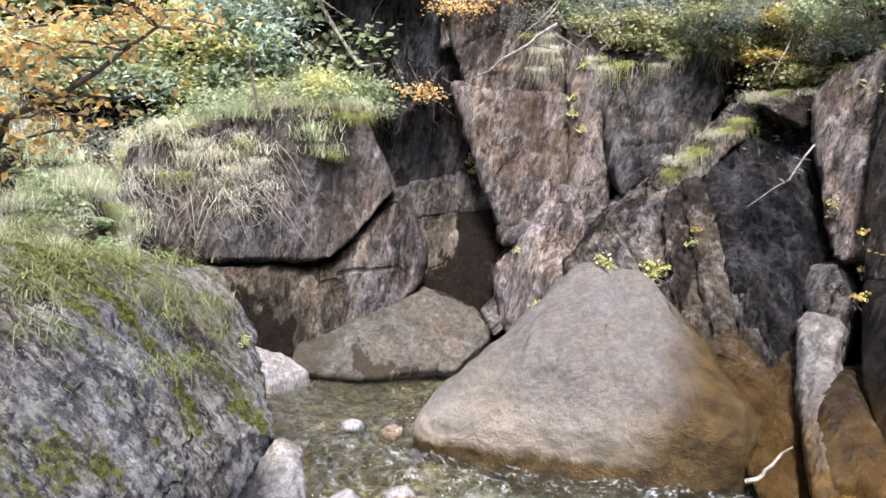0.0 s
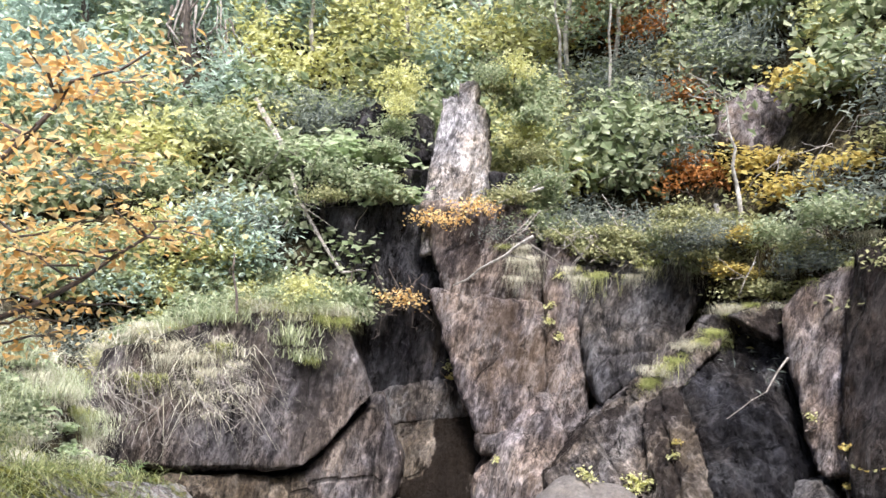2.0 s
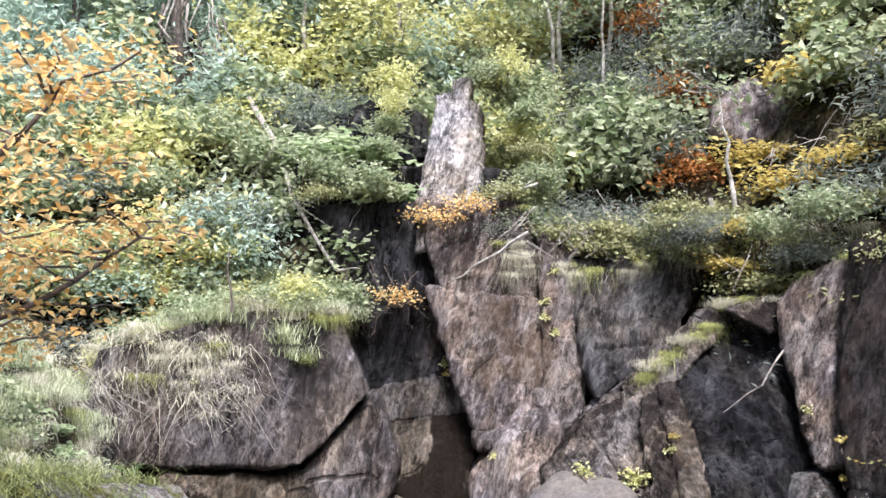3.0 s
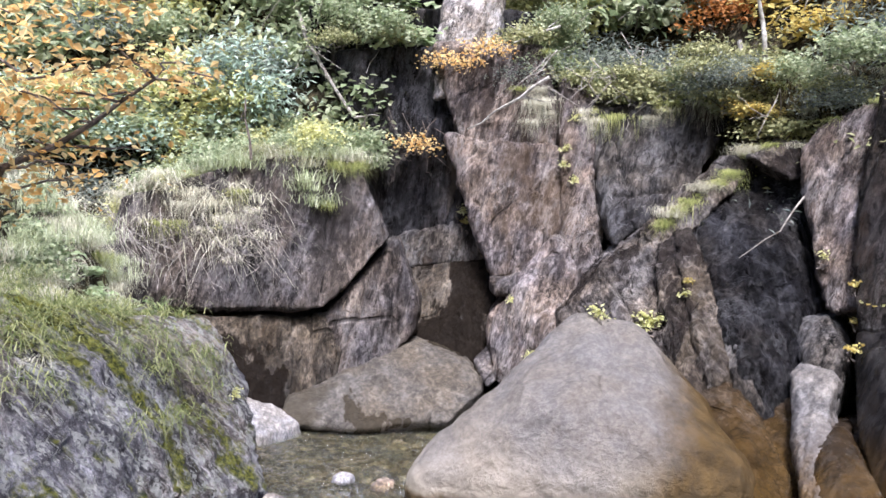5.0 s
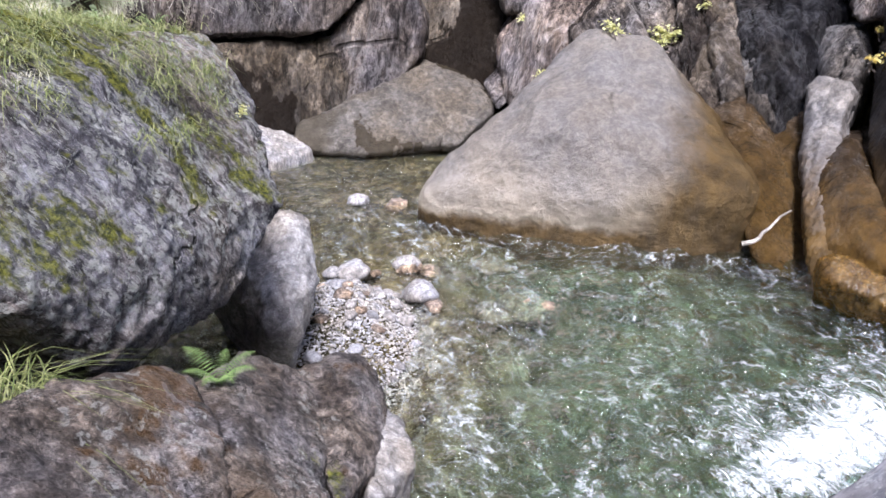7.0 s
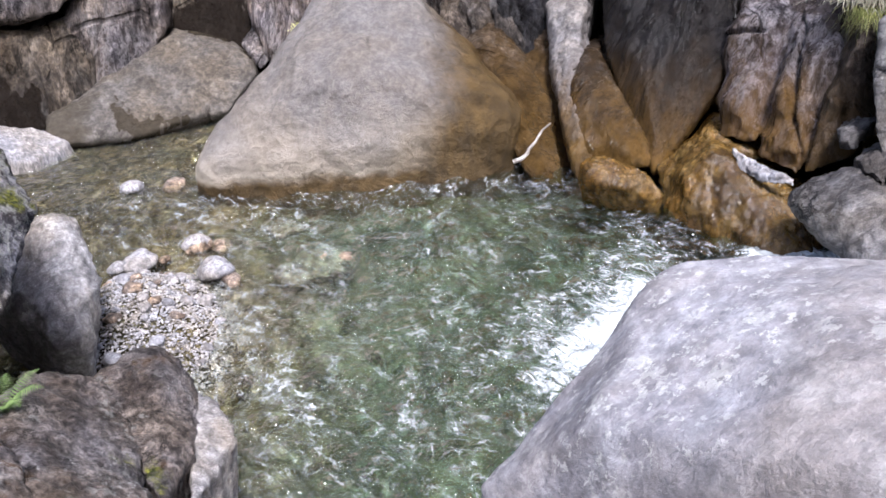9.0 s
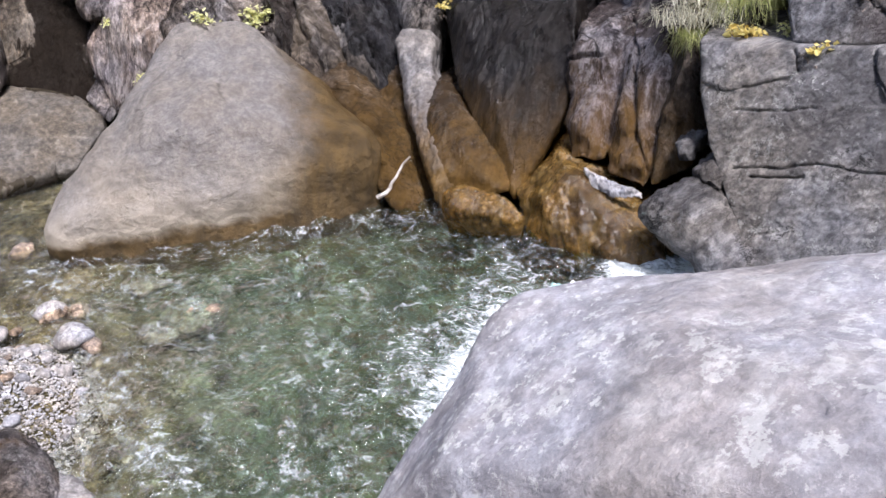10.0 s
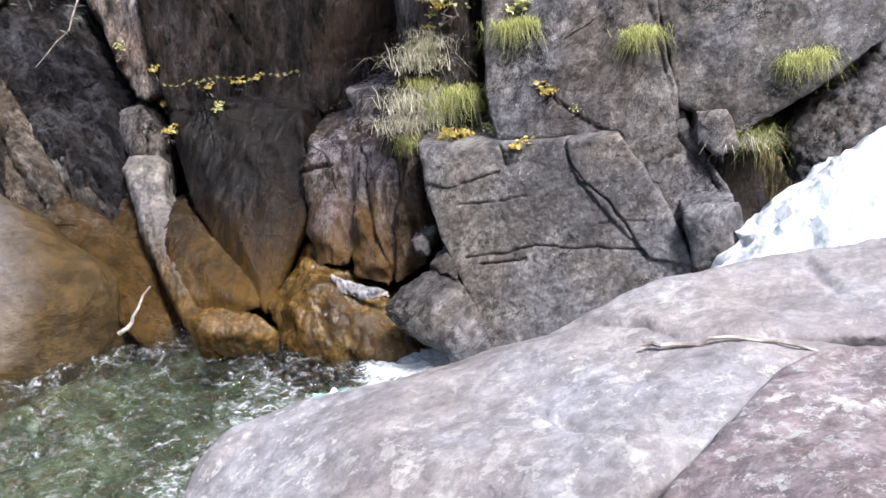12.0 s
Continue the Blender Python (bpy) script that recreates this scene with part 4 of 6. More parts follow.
outcrop("wet_cliff_base", "dark wet cliff base with rust-coloured stains", [
    ("left_lobe", block([(3.29, 7.17, 0.88), (3.41, 6.99, 0.94), (3.35, 6.61, 0.65), (3.48, 5.95, 0.43), (3.43, 5.76, 0.26), (3.24, 6.02, 0.18), (3.01, 6.22, -0.01), (3.01, 6.35, 0.06), (3.08, 6.74, 0.37), (3.18, 6.76, 0.72), (3.24, 6.67, 0.75), (3.21, 6.48, 0.60), (3.28, 6.15, 0.50), (3.25, 6.05, 0.41), (3.16, 6.18, 0.37), (3.04, 6.28, 0.27), (3.04, 6.34, 0.31), (3.08, 6.54, 0.46)], (0.6, 0.5, 0)), M["orange"], dict(cracks=[((3.56, 7.00, 1.00), (3.53, 6.55, 0.71), 0.014, 0.08), ((3.53, 6.55, 0.71), (3.60, 6.08, 0.52), 0.012, 0.06), ((3.60, 6.28, 0.64), (3.46, 6.22, 0.43), 0.008, 0.03)])),
    ("main_slab", block([(3.82, 7.61, 1.68), (4.21, 6.94, 1.80), (4.44, 6.26, 1.71), (4.22, 6.00, 1.27), (4.05, 5.77, 0.93), (3.87, 5.74, 0.67), (3.47, 5.74, 0.17), (3.53, 6.01, 0.40), (3.53, 6.55, 0.71), (3.57, 6.99, 1.00), (3.78, 6.96, 1.41), (3.97, 6.62, 1.47), (4.09, 6.28, 1.42), (3.98, 6.15, 1.20), (3.90, 6.04, 1.03), (3.80, 6.02, 0.91), (3.60, 6.02, 0.65), (3.64, 6.15, 0.77), (3.64, 6.43, 0.92), (3.65, 6.65, 1.07)], (0.6, 0.5, 0)), M["orange"], dict(cracks=[((4.14, 7.09, 1.80), (4.08, 6.94, 1.63), 0.01, 0.03), ((3.90, 7.42, 1.68), (4.19, 6.92, 1.75), 0.012, 0.05), ((4.11, 6.75, 1.57), (4.33, 6.39, 1.64), 0.008, 0.03)])),
], res=0.022, round_=5, facet=(0.018, 0.5), lump=(0.025, 0.6), strata=(0.01, 0.25, (0, 8, 0)), into=(0.43, 0.85, -0.3))
rock("rock_pillar", [block([(3.29, 7.70, 1.26), (3.36, 7.66, 1.33), (3.50, 7.36, 1.33), (3.48, 7.24, 1.24), (3.38, 7.14, 1.06), (3.27, 6.96, 0.82), (3.16, 7.12, 0.76), (3.17, 7.31, 0.89), (3.24, 7.48, 1.07), (3.26, 7.49, 1.21), (3.30, 7.47, 1.24), (3.36, 7.33, 1.24), (3.35, 7.27, 1.20), (3.31, 7.21, 1.11), (3.25, 7.13, 0.98), (3.19, 7.20, 0.96), (3.20, 7.30, 1.02), (3.23, 7.39, 1.11)], (0.22, 0.3, 0)),
                     block([(3.25, 7.50, 1.09), (3.40, 7.17, 1.10), (3.29, 6.92, 0.82), (3.21, 6.69, 0.59), (3.16, 6.50, 0.41), (3.06, 6.72, 0.41), (3.09, 7.04, 0.63), (3.16, 7.27, 0.85), (3.17, 7.21, 0.96), (3.24, 7.05, 0.97), (3.19, 6.92, 0.82), (3.15, 6.81, 0.71), (3.12, 6.71, 0.62), (3.07, 6.82, 0.62), (3.09, 6.98, 0.73), (3.12, 7.10, 0.84)], (0.22, 0.3, 0)),
                     block([(3.12, 7.05, 0.71), (3.26, 6.76, 0.72), (3.20, 6.36, 0.42), (3.11, 6.07, 0.13), (2.98, 6.15, 0.02), (2.98, 6.32, 0.11), (3.04, 6.75, 0.44), (3.05, 6.75, 0.58), (3.12, 6.60, 0.59), (3.09, 6.40, 0.44), (3.04, 6.26, 0.30), (2.98, 6.30, 0.24), (2.98, 6.38, 0.28), (3.01, 6.60, 0.45)], (0.22, 0.3, 0))],
     M["pillar"], "smooth pale water-worn rock pillar with a rusty foot", 0.018, 6, (0.01, 0.35), (0.015, 0.4), swell=0.03)
rock("rock_spike", [block([(3.54, 8.31, 1.72), (3.71, 7.99, 1.76), (3.70, 7.62, 1.53), (3.58, 7.35, 1.22), (3.42, 7.15, 0.91), (3.35, 7.60, 1.07), (3.43, 7.92, 1.35), (3.50, 7.99, 1.57), (3.59, 7.83, 1.59), (3.58, 7.65, 1.48), (3.52, 7.51, 1.32), (3.44, 7.41, 1.16), (3.41, 7.63, 1.25), (3.44, 7.80, 1.39)], (0.3, 0.4, 0))], M["face"], "narrow grey rock spike behind the pillar", 0.02, 1, (0.03, 0.25), (0.02, 0.3))
rock("fluted_rock", [block([(4.18, 6.03, 1.27), (4.38, 6.07, 1.56), (4.61, 5.72, 1.65), (4.39, 5.37, 1.16), (4.02, 5.20, 0.59), (3.86, 5.45, 0.53), (4.00, 5.70, 0.85), (4.10, 5.80, 1.26), (4.20, 5.82, 1.40), (4.31, 5.64, 1.44), (4.20, 5.47, 1.20), (4.02, 5.38, 0.92), (3.94, 5.51, 0.89), (4.01, 5.63, 1.05)], (0.6, 0.5, 0)),
                     block([(4.61, 5.72, 1.65), (4.88, 5.22, 1.70), (4.69, 4.94, 1.30), (4.41, 4.74, 0.83), (4.10, 4.76, 0.45), (4.00, 5.11, 0.52), (4.39, 5.37, 1.16), (4.40, 5.37, 1.47), (4.53, 5.11, 1.49), (4.44, 4.98, 1.29), (4.30, 4.88, 1.05), (4.14, 4.89, 0.87), (4.09, 5.06, 0.90), (4.29, 5.19, 1.22)], (0.6, 0.5, 0)),
                     block([(4.85, 6.07, 1.86), (5.22, 5.46, 1.99), (5.04, 5.21, 1.61), (4.73, 5.81, 1.56), (4.84, 5.83, 1.85), (5.03, 5.52, 1.92), (4.94, 5.40, 1.73), (4.79, 5.70, 1.71)], (0.6, 0.5, 0))],
     M["purple"], "fluted purplish rock with a rusty wet flank", 0.02, 1, (0.11, 0.38), (0.05, 0.4), (0.012, 0.2, (0, 8, 0)), category="rock face", into=(0.5, 0.8, -0.33),
     cracks=[((4.19, 6.00, 1.23), (4.35, 5.74, 1.30), 0.014, 0.06), ((4.40, 5.39, 1.16), (4.23, 5.13, 0.80), 0.03, 0.07), ((4.23, 5.13, 0.80), (4.19, 4.85, 0.57), 0.02, 0.05), ((4.64, 5.72, 1.64), (4.40, 5.39, 1.16), 0.02, 0.06)])
rock("rusty_apron_rock", [block([(3.47, 5.74, 0.25), (3.85, 5.61, 0.66), (3.87, 5.41, 0.57), (3.81, 5.10, 0.33), (4.02, 4.68, 0.35), (3.97, 4.45, 0.16), (3.98, 4.21, 0.03), (3.84, 4.21, -0.15), (3.53, 4.83, -0.19), (3.40, 5.42, -0.02), (3.46, 5.28, 0.35), (3.65, 5.21, 0.56), (3.66, 5.11, 0.51), (3.63, 4.96, 0.39), (3.73, 4.75, 0.40), (3.71, 4.63, 0.31), (3.71, 4.51, 0.24), (3.64, 4.51, 0.15), (3.49, 4.83, 0.13), (3.42, 5.12, 0.22)], (0.6, 0.5, 0))],
     M["rust"], "smooth rust-brown rock apron running into the pool", 0.022, 8, (0.02, 0.45), (0.05, 0.5))
rock("pale_ledge", [[(3.81, 5.22, 0.60), (3.78, 5.04, 0.46), (3.85, 4.83, 0.42), (3.98, 4.60, 0.46), (4.01, 4.63, 0.52), (3.90, 4.88, 0.52), (3.85, 5.10, 0.58), (3.81, 5.04, 0.58), (3.80, 4.95, 0.51), (3.83, 4.85, 0.49), (3.89, 4.74, 0.51), (3.91, 4.75, 0.54), (3.86, 4.87, 0.54), (3.83, 4.98, 0.57)]], M["cobble"], "pale white ledge along the rusty apron", 0.012, 2, (0.02, 0.15), (0.015, 0.2))
rock("rounded_grey_rock", [chain(((3.80, 4.26, 0.54), 0.136), ((4.06, 4.13, 0.56), 0.249), ((4.13, 3.90, 0.31), 0.258)), chain(((4.06, 4.13, 0.56), 0.249), ((4.13, 3.90, 0.31), 0.258), ((4.11, 3.60, 0.09), 0.254))],
     M["slate"], "rounded blue-grey rock at the chute's mouth", 0.022, 4, (0.025, 0.35), (0.03, 0.5))
rock("knobby_rock", [block([(4.18, 4.56, 0.91), (4.25, 4.50, 0.97), (4.27, 4.38, 0.92), (4.20, 4.34, 0.81), (4.13, 4.44, 0.78), (4.13, 4.47, 0.94), (4.17, 4.44, 0.97), (4.18, 4.38, 0.95), (4.14, 4.36, 0.89), (4.11, 4.41, 0.88)], (0.3, 0.2, 0)),
                     block([(4.08, 4.23, 0.81), (4.19, 4.14, 0.90), (4.20, 4.00, 0.82), (4.13, 3.96, 0.72), (4.05, 4.11, 0.71), (4.05, 4.13, 0.85), (4.10, 4.09, 0.89), (4.10, 4.02, 0.85), (4.07, 4.00, 0.80), (4.03, 4.07, 0.80)], (0.3, 0.2, 0))],
     M["slate"], "knobby small rock wedged between grey boulders", 0.016, 1, (0.04, 0.2), (0.02, 0.2))
rock("jointed_grey_rock", [block([(4.36, 4.52, 1.64), (4.66, 3.94, 1.61), (4.90, 3.55, 1.68), (4.89, 2.87, 0.95), (5.02, 2.57, 0.89), (4.82, 2.43, 0.37), (4.28, 3.11, 0.01), (4.13, 3.56, 0.19), (4.20, 3.93, 0.71), (4.20, 4.20, 1.00), (4.28, 4.39, 1.35)], (0.9, 0.7, 0)),
                           block([(4.88, 3.51, 1.68), (5.07, 3.20, 1.71), (5.05, 3.02, 1.50), (5.05, 2.79, 1.25), (5.00, 2.54, 0.90), (4.87, 2.83, 0.94), (4.87, 3.15, 1.28), (4.83, 3.43, 1.49)], (0.9, 0.7, 0)),
                           block([(4.34, 4.51, 1.65), (4.65, 3.90, 1.63), (4.59, 3.89, 1.49), (4.34, 4.24, 1.36), (4.28, 4.38, 1.40)], (0.9, 0.7, 0))],
     M["grey"], "large grey rock split by level joints", 0.012, 0, (0.03, 0.5), (0.02, 0.6), (0.008, 0.12, (0, 85, 0)), category="rock face", swell=0.01, into=(0.67, 0.66, -0.33),
     cracks=[((4.90, 3.54, 1.67), (4.85, 3.45, 1.49), 0.00476, 0.034), ((4.85, 3.45, 1.49), (4.89, 3.19, 1.29), 0.00476, 0.034), ((4.89, 3.19, 1.29), (4.89, 2.85, 0.93), 0.00612, 0.0425), ((4.35, 4.14, 1.22), (4.63, 3.69, 1.30), 0.00476, 0.034), ((4.24, 4.01, 0.86), (4.54, 3.54, 0.97), 0.00544, 0.0382), ((4.54, 3.54, 0.97), (4.89, 2.89, 0.98), 0.00476, 0.034), ((4.28, 3.88, 0.82), (4.48, 3.58, 0.89), 0.00612, 0.0425), ((4.66, 3.94, 1.63), (4.63, 3.88, 1.51), 0.00816, 0.051), ((4.81, 3.19, 1.12), (4.97, 2.92, 1.16), 0.00408, 0.0213), ((4.22, 3.68, 0.49), (4.35, 3.51, 0.56), 0.00408, 0.017)])
rock("upper_grey_rock", [block([(5.36, 4.68, 3.65), (4.86, 4.29, 2.25), (4.77, 4.18, 1.97), (4.68, 3.99, 1.60), (5.12, 3.24, 1.66), (5.15, 2.90, 1.37), (5.37, 2.89, 1.79), (5.57, 3.28, 2.58), (5.87, 3.62, 3.53)], (1.2, 1.0, 0)),
                         block([(5.40, 3.43, 1.92), (5.59, 3.24, 2.10), (5.54, 2.99, 1.74), (5.54, 2.69, 1.43), (5.53, 2.55, 1.26), (5.27, 2.67, 0.89), (5.26, 2.92, 1.12), (5.27, 3.34, 1.57)], (1.2, 1.0, 0))],
     M["slate"], "upper grey rock slab with grass in its cracks", 0.025, 1, (0.06, 0.6), (0.04, 0.8), (0.02, 0.2, (0, 20, 0)), category="rock face", into=(0.67, 0.66, -0.33),
     cracks=[((4.96, 3.79, 2.05), (5.00, 3.51, 1.84), 0.01, 0.05), ((5.00, 3.51, 1.84), (5.10, 3.20, 1.70), 0.01, 0.05), ((4.66, 3.97, 1.65), (4.90, 3.55, 1.69), 0.012, 0.06), ((4.90, 3.55, 1.69), (5.10, 3.20, 1.72), 0.012, 0.06), ((5.52, 3.25, 2.59), (5.32, 2.87, 1.80), 0.012, 0.05), ((5.32, 2.87, 1.80), (5.32, 2.48, 1.39), 0.012, 0.05), ((5.07, 3.04, 1.49), (5.31, 2.74, 1.64), 0.012, 0.04)])
rock("leaning_grey_rock", [block([(6.02, 3.69, 3.54), (5.71, 3.35, 2.57), (5.52, 3.01, 1.85), (5.64, 2.80, 1.85), (5.65, 2.58, 1.65), (5.88, 2.33, 1.84), (6.06, 2.34, 2.19), (6.37, 1.84, 2.28), (6.78, 2.11, 3.36), (5.91, 3.14, 2.98), (5.75, 2.97, 2.50), (5.66, 2.80, 2.14), (5.72, 2.69, 2.14), (5.72, 2.58, 2.04), (5.84, 2.46, 2.13), (5.93, 2.46, 2.31), (6.08, 2.22, 2.35), (6.29, 2.35, 2.90)], (1.2, 0.9, 0))],
     M["grey"], "leaning grey rock slab above a dark hollow", 0.03, 2, (0.05, 0.6), (0.06, 0.8), (0.02, 0.2, (0, 30, 0)))
rock("chink_stone", [block([(5.52, 2.89, 1.84), (5.64, 2.68, 1.84), (5.57, 2.56, 1.59), (5.48, 2.66, 1.53), (5.45, 2.82, 1.63), (5.48, 2.79, 1.78), (5.54, 2.68, 1.79), (5.51, 2.62, 1.66), (5.47, 2.67, 1.63), (5.45, 2.75, 1.68)], (0.3, 0.25, 0))], M["slate"], "grey stone stuck in the hollow's roof", 0.025, 1, (0.03, 0.2))
rock("wedged_block", [block([(4.99, 2.64, 1.28), (5.12, 2.46, 1.34), (5.19, 2.32, 1.33), (5.09, 2.22, 1.03), (5.00, 2.29, 0.93), (4.89, 2.49, 0.92), (4.97, 2.49, 1.23), (5.04, 2.40, 1.27), (5.07, 2.33, 1.26), (5.02, 2.28, 1.11), (4.98, 2.32, 1.06), (4.92, 2.42, 1.06)], (0.35, 0.25, -0.05))], M["grey"], "squarish grey block wedged beside the cascade", 0.02, 1, (0.02, 0.3), (0.02, 0.4))
rock("gully_rock", [block([(5.04, 5.43, 3.86), (5.08, 4.58, 3.82), (4.84, 4.44, 1.91), (4.76, 4.76, 0.62), (4.72, 5.16, 0.64), (4.96, 5.39, 1.96)], (1.0, 0.8, 0))], M["face"], "dark rock in the overgrown gully", 0.05, 1, (0.08, 0.4))
# Block at the hollow's back, coloured near black for the shade inside.
rock("hollow_shade_rock", [block([(5.47, 3.38, 1.86), (5.86, 2.67, 1.82), (5.97, 2.24, 0.50), (5.28, 3.05, 0.54)], (0.9, 0.8, 0))], M["dark"], "near-black rock that paints the hollow's shade", 0.06, 1)
rock("layered_slab_rock", [block([(6.01, 2.43, 1.66), (6.35, 2.25, 2.06), (6.55, 1.99, 2.30), (5.85, 1.75, 1.33), (5.81, 2.21, 1.20), (7.13, 1.13, 2.16)], (1.0, 0.7, 0))],
     M["slate"], "layered blue-grey slab beside the cascade", 0.03, 1, (0.04, 0.4), (0.03, 0.6), (0.05, 0.1, (0, 88, 0)))
rock("gully_rock", [block([(4.76, 5.17, 2.13), (5.05, 4.99, 2.19), (4.84, 4.78, 1.48), (4.56, 4.59, 0.91), (4.34, 4.52, 0.65), (4.08, 4.66, 0.53), (4.31, 4.94, 0.91), (4.53, 5.07, 1.32), (4.47, 4.74, 1.39), (4.65, 4.87, 1.89)], (0.4, 0.5, 0))], M["flank"], "dark rusty rock deep in the gully", 0.02, 1, (0.06, 0.3), (0.03, 0.3))

# ---- boulders ----
rock("river_boulder", [chain(((-0.05, 7.17, 0.26), 0.25), ((1.11, 7.07, 0.35), 0.39), ((2.33, 6.85, 0.42), 0.36), ((1.38, 8.18, 1.37), 0.23), ((1.79, 8.09, 1.33), 0.25), ((1.18, 7.40, 0.69), 0.56), ((0.52, 7.46, 0.50), 0.41), ((2.19, 7.48, 0.82), 0.32)) + [(-0.12, 7.17, -0.02), (0.61, 6.86, -0.02), (1.33, 6.71, -0.02), (2.05, 6.67, -0.02), (2.71, 6.82, -0.02), (-0.04, 7.18, -0.50), (1.33, 6.71, -0.50), (2.63, 6.81, -0.50), (-0.35, 7.4, -0.5), (1.2, 7.1, -0.6), (2.6, 7.1, -0.6), (0.6, 9.0, 0.4), (1.6, 9.0, 1.3), (2.7, 8.6, 0.7)]],
     M["boulder"], "big pale river-worn boulder with a rusty flank", 0.024, 5, (0.03, 0.55), (0.05, 0.6), (0.004, 0.25, (0, 60, 0)), category="boulder",
     cracks=[((1.45, 7.40, 1.03), (1.42, 7.45, 1.20), 0.02, 0.02), ((1.42, 7.45, 1.20), (1.54, 7.45, 1.30), 0.02, 0.02), ((1.54, 7.45, 1.30), (1.71, 7.41, 1.29), 0.02, 0.02)])
rock("flank_rock", [block([(2.36, 7.69, 0.99), (2.79, 7.81, 1.14), (2.94, 7.46, 0.87), (3.02, 7.05, 0.58), (2.95, 6.43, 0.13), (2.85, 6.20, -0.05), (2.60, 6.34, 0.01), (2.61, 6.81, 0.55)], (0.2, 0.6, -0.2)), block([(3.02, 7.76, 0.88), (3.41, 7.66, 1.10), (3.16, 6.55, -0.02), (2.98, 6.30, -0.20), (2.85, 6.53, -0.12), (2.95, 7.05, 0.37)], (0.2, 0.5, -0.1))], M["flank"], "cracked rusty rock leaning on the boulder", 0.024, 1, (0.05, 0.3), (0.03, 0.4), (0.02, 0.2, (0, -25, 0)), cracks=[((2.38, 7.47, 1.00), (2.78, 6.84, 0.52), 0.014, 0.06)])
outcrop("near_boulder", "large pale grey boulder spotted with white lichen", [
    ("body", [(1.60, 0.66, 2.36), (1.67, 0.56, 2.38), (1.73, 0.43, 2.39), (1.78, 0.33, 2.40), (0.86, 1.32, 2.04), (0.69, 1.25, 1.95), (0.48, 1.19, 1.87), (1.65, 0.87, 2.32), (1.66, 0.98, 2.25), (1.56, 0.62, 2.36), (0.78, 1.22, 2.11), (0.91, 1.33, 2.17), (1.00, 1.36, 2.19), (1.06, 1.36, 2.19), (1.26, 1.27, 2.15), (1.44, 1.17, 2.15), (1.57, 1.11, 2.18), (1.68, 1.05, 2.22), (0.64, 1.05, 2.11), (0.72, 0.94, 2.15), (0.84, 0.73, 2.24), (0.95, 0.52, 2.33), (1.41, 0.77, 2.30), (1.53, 0.72, 2.34), (1.54, 0.61, 2.37), (1.55, 0.45, 2.40), (1.43, 0.42, 2.40), (1.27, 0.41, 2.40), (1.18, 0.42, 2.40), (1.11, 0.53, 2.37), (0.66, 1.05, 0.90), (0.95, 1.75, 0.20), (2.20, 1.70, 0.20), (1.90, 0.20, 0.80), (0.80, 0.40, 1.20)], M["lichen"], dict(cracks=[((1.29, 0.73, 2.34), (1.31, 0.68, 2.31), 0.008, 0.02), ((1.30, 0.67, 2.32), (1.33, 0.60, 2.30), 0.006, 0.015), ((1.07, 0.68, 2.33), (1.08, 0.66, 2.32), 0.006, 0.012), ((1.42, 0.65, 2.34), (1.41, 0.63, 2.30), 0.006, 0.01)])),
    ("rear_slab", [(1.67, 1.04, 2.23), (1.83, 0.93, 2.31), (1.92, 0.86, 2.34), (2.02, 0.76, 2.35), (2.11, 0.71, 2.37), (2.31, 0.52, 2.40), (2.47, 0.35, 2.41), (1.67, 0.88, 2.31), (1.59, 0.70, 2.36), (1.68, 0.57, 2.38), (1.79, 0.34, 2.42), (1.86, 0.19, 2.44), (1.60, 1.60, 0.20), (3.40, 1.30, 0.20), (3.20, -0.20, 0.80)], M["lichen"], dict(cracks=[((1.63, 0.86, 2.34), (1.68, 0.78, 2.34), 0.012, 0.025), ((1.64, 0.76, 2.36), (1.65, 0.72, 2.33), 0.012, 0.025), ((2.07, 0.60, 2.42), (2.04, 0.57, 2.33), 0.01, 0.02)])),
    ("pinkish_slab", [(1.55, 0.43, 2.43), (1.64, 0.39, 2.44), (1.70, 0.31, 2.45), (1.76, 0.17, 2.47), (1.47, 0.41, 2.42), (1.40, 0.39, 2.42), (1.26, 0.38, 2.42), (1.14, 0.39, 2.43), (1.04, 0.37, 2.44), (1.24, 0.15, 2.48), (1.28, 0.05, 2.50), (1.10, 0.20, 2.49), (1.40, 0.05, 1.00), (3.20, -0.60, 1.00), (2.00, 0.40, 1.00)], M["pinkslab"], {}),
], "boulder", res=0.014, round_=4, facet=(0.016, 0.3), lump=(0.02, 0.4), strata=(0.004, 0.08, (0, 60, 0)), into=(0.55, 0.55, -0.6), swell=0.0)
rock("mossy_boulder", [[(-1.14, 4.06, 2.25), (-0.96, 4.04, 1.97), (-0.88, 3.92, 1.84), (-0.74, 3.63, 1.6), (-0.86, 3.28, 1.3), (-1.18, 2.65, 1.27), (-1.2, 2.53, 1.49), (-1.31, 2.27, 1.82), (-1.43, 2.62, 2.3), (-1.45, 3.54, 2.36), (-1.74, 3.19, 2.48), (-2.6, 3.0, 2.6), (-2.5, 4.3, 2.4), (-1.4, 4.8, 1.6), (-2.2, 2.2, 1.9), (-1.8, 4.5, 0.9), (-2.4, 2.6, 0.9), (-1.3, 3.4, 1.02)]],
     M["mossy"], "big lichen and moss covered boulder on the bank", 0.026, 2, (0.055, 0.4), (0.03, 0.6), (0.025, 0.1, (0, 50, 30)), category="boulder")
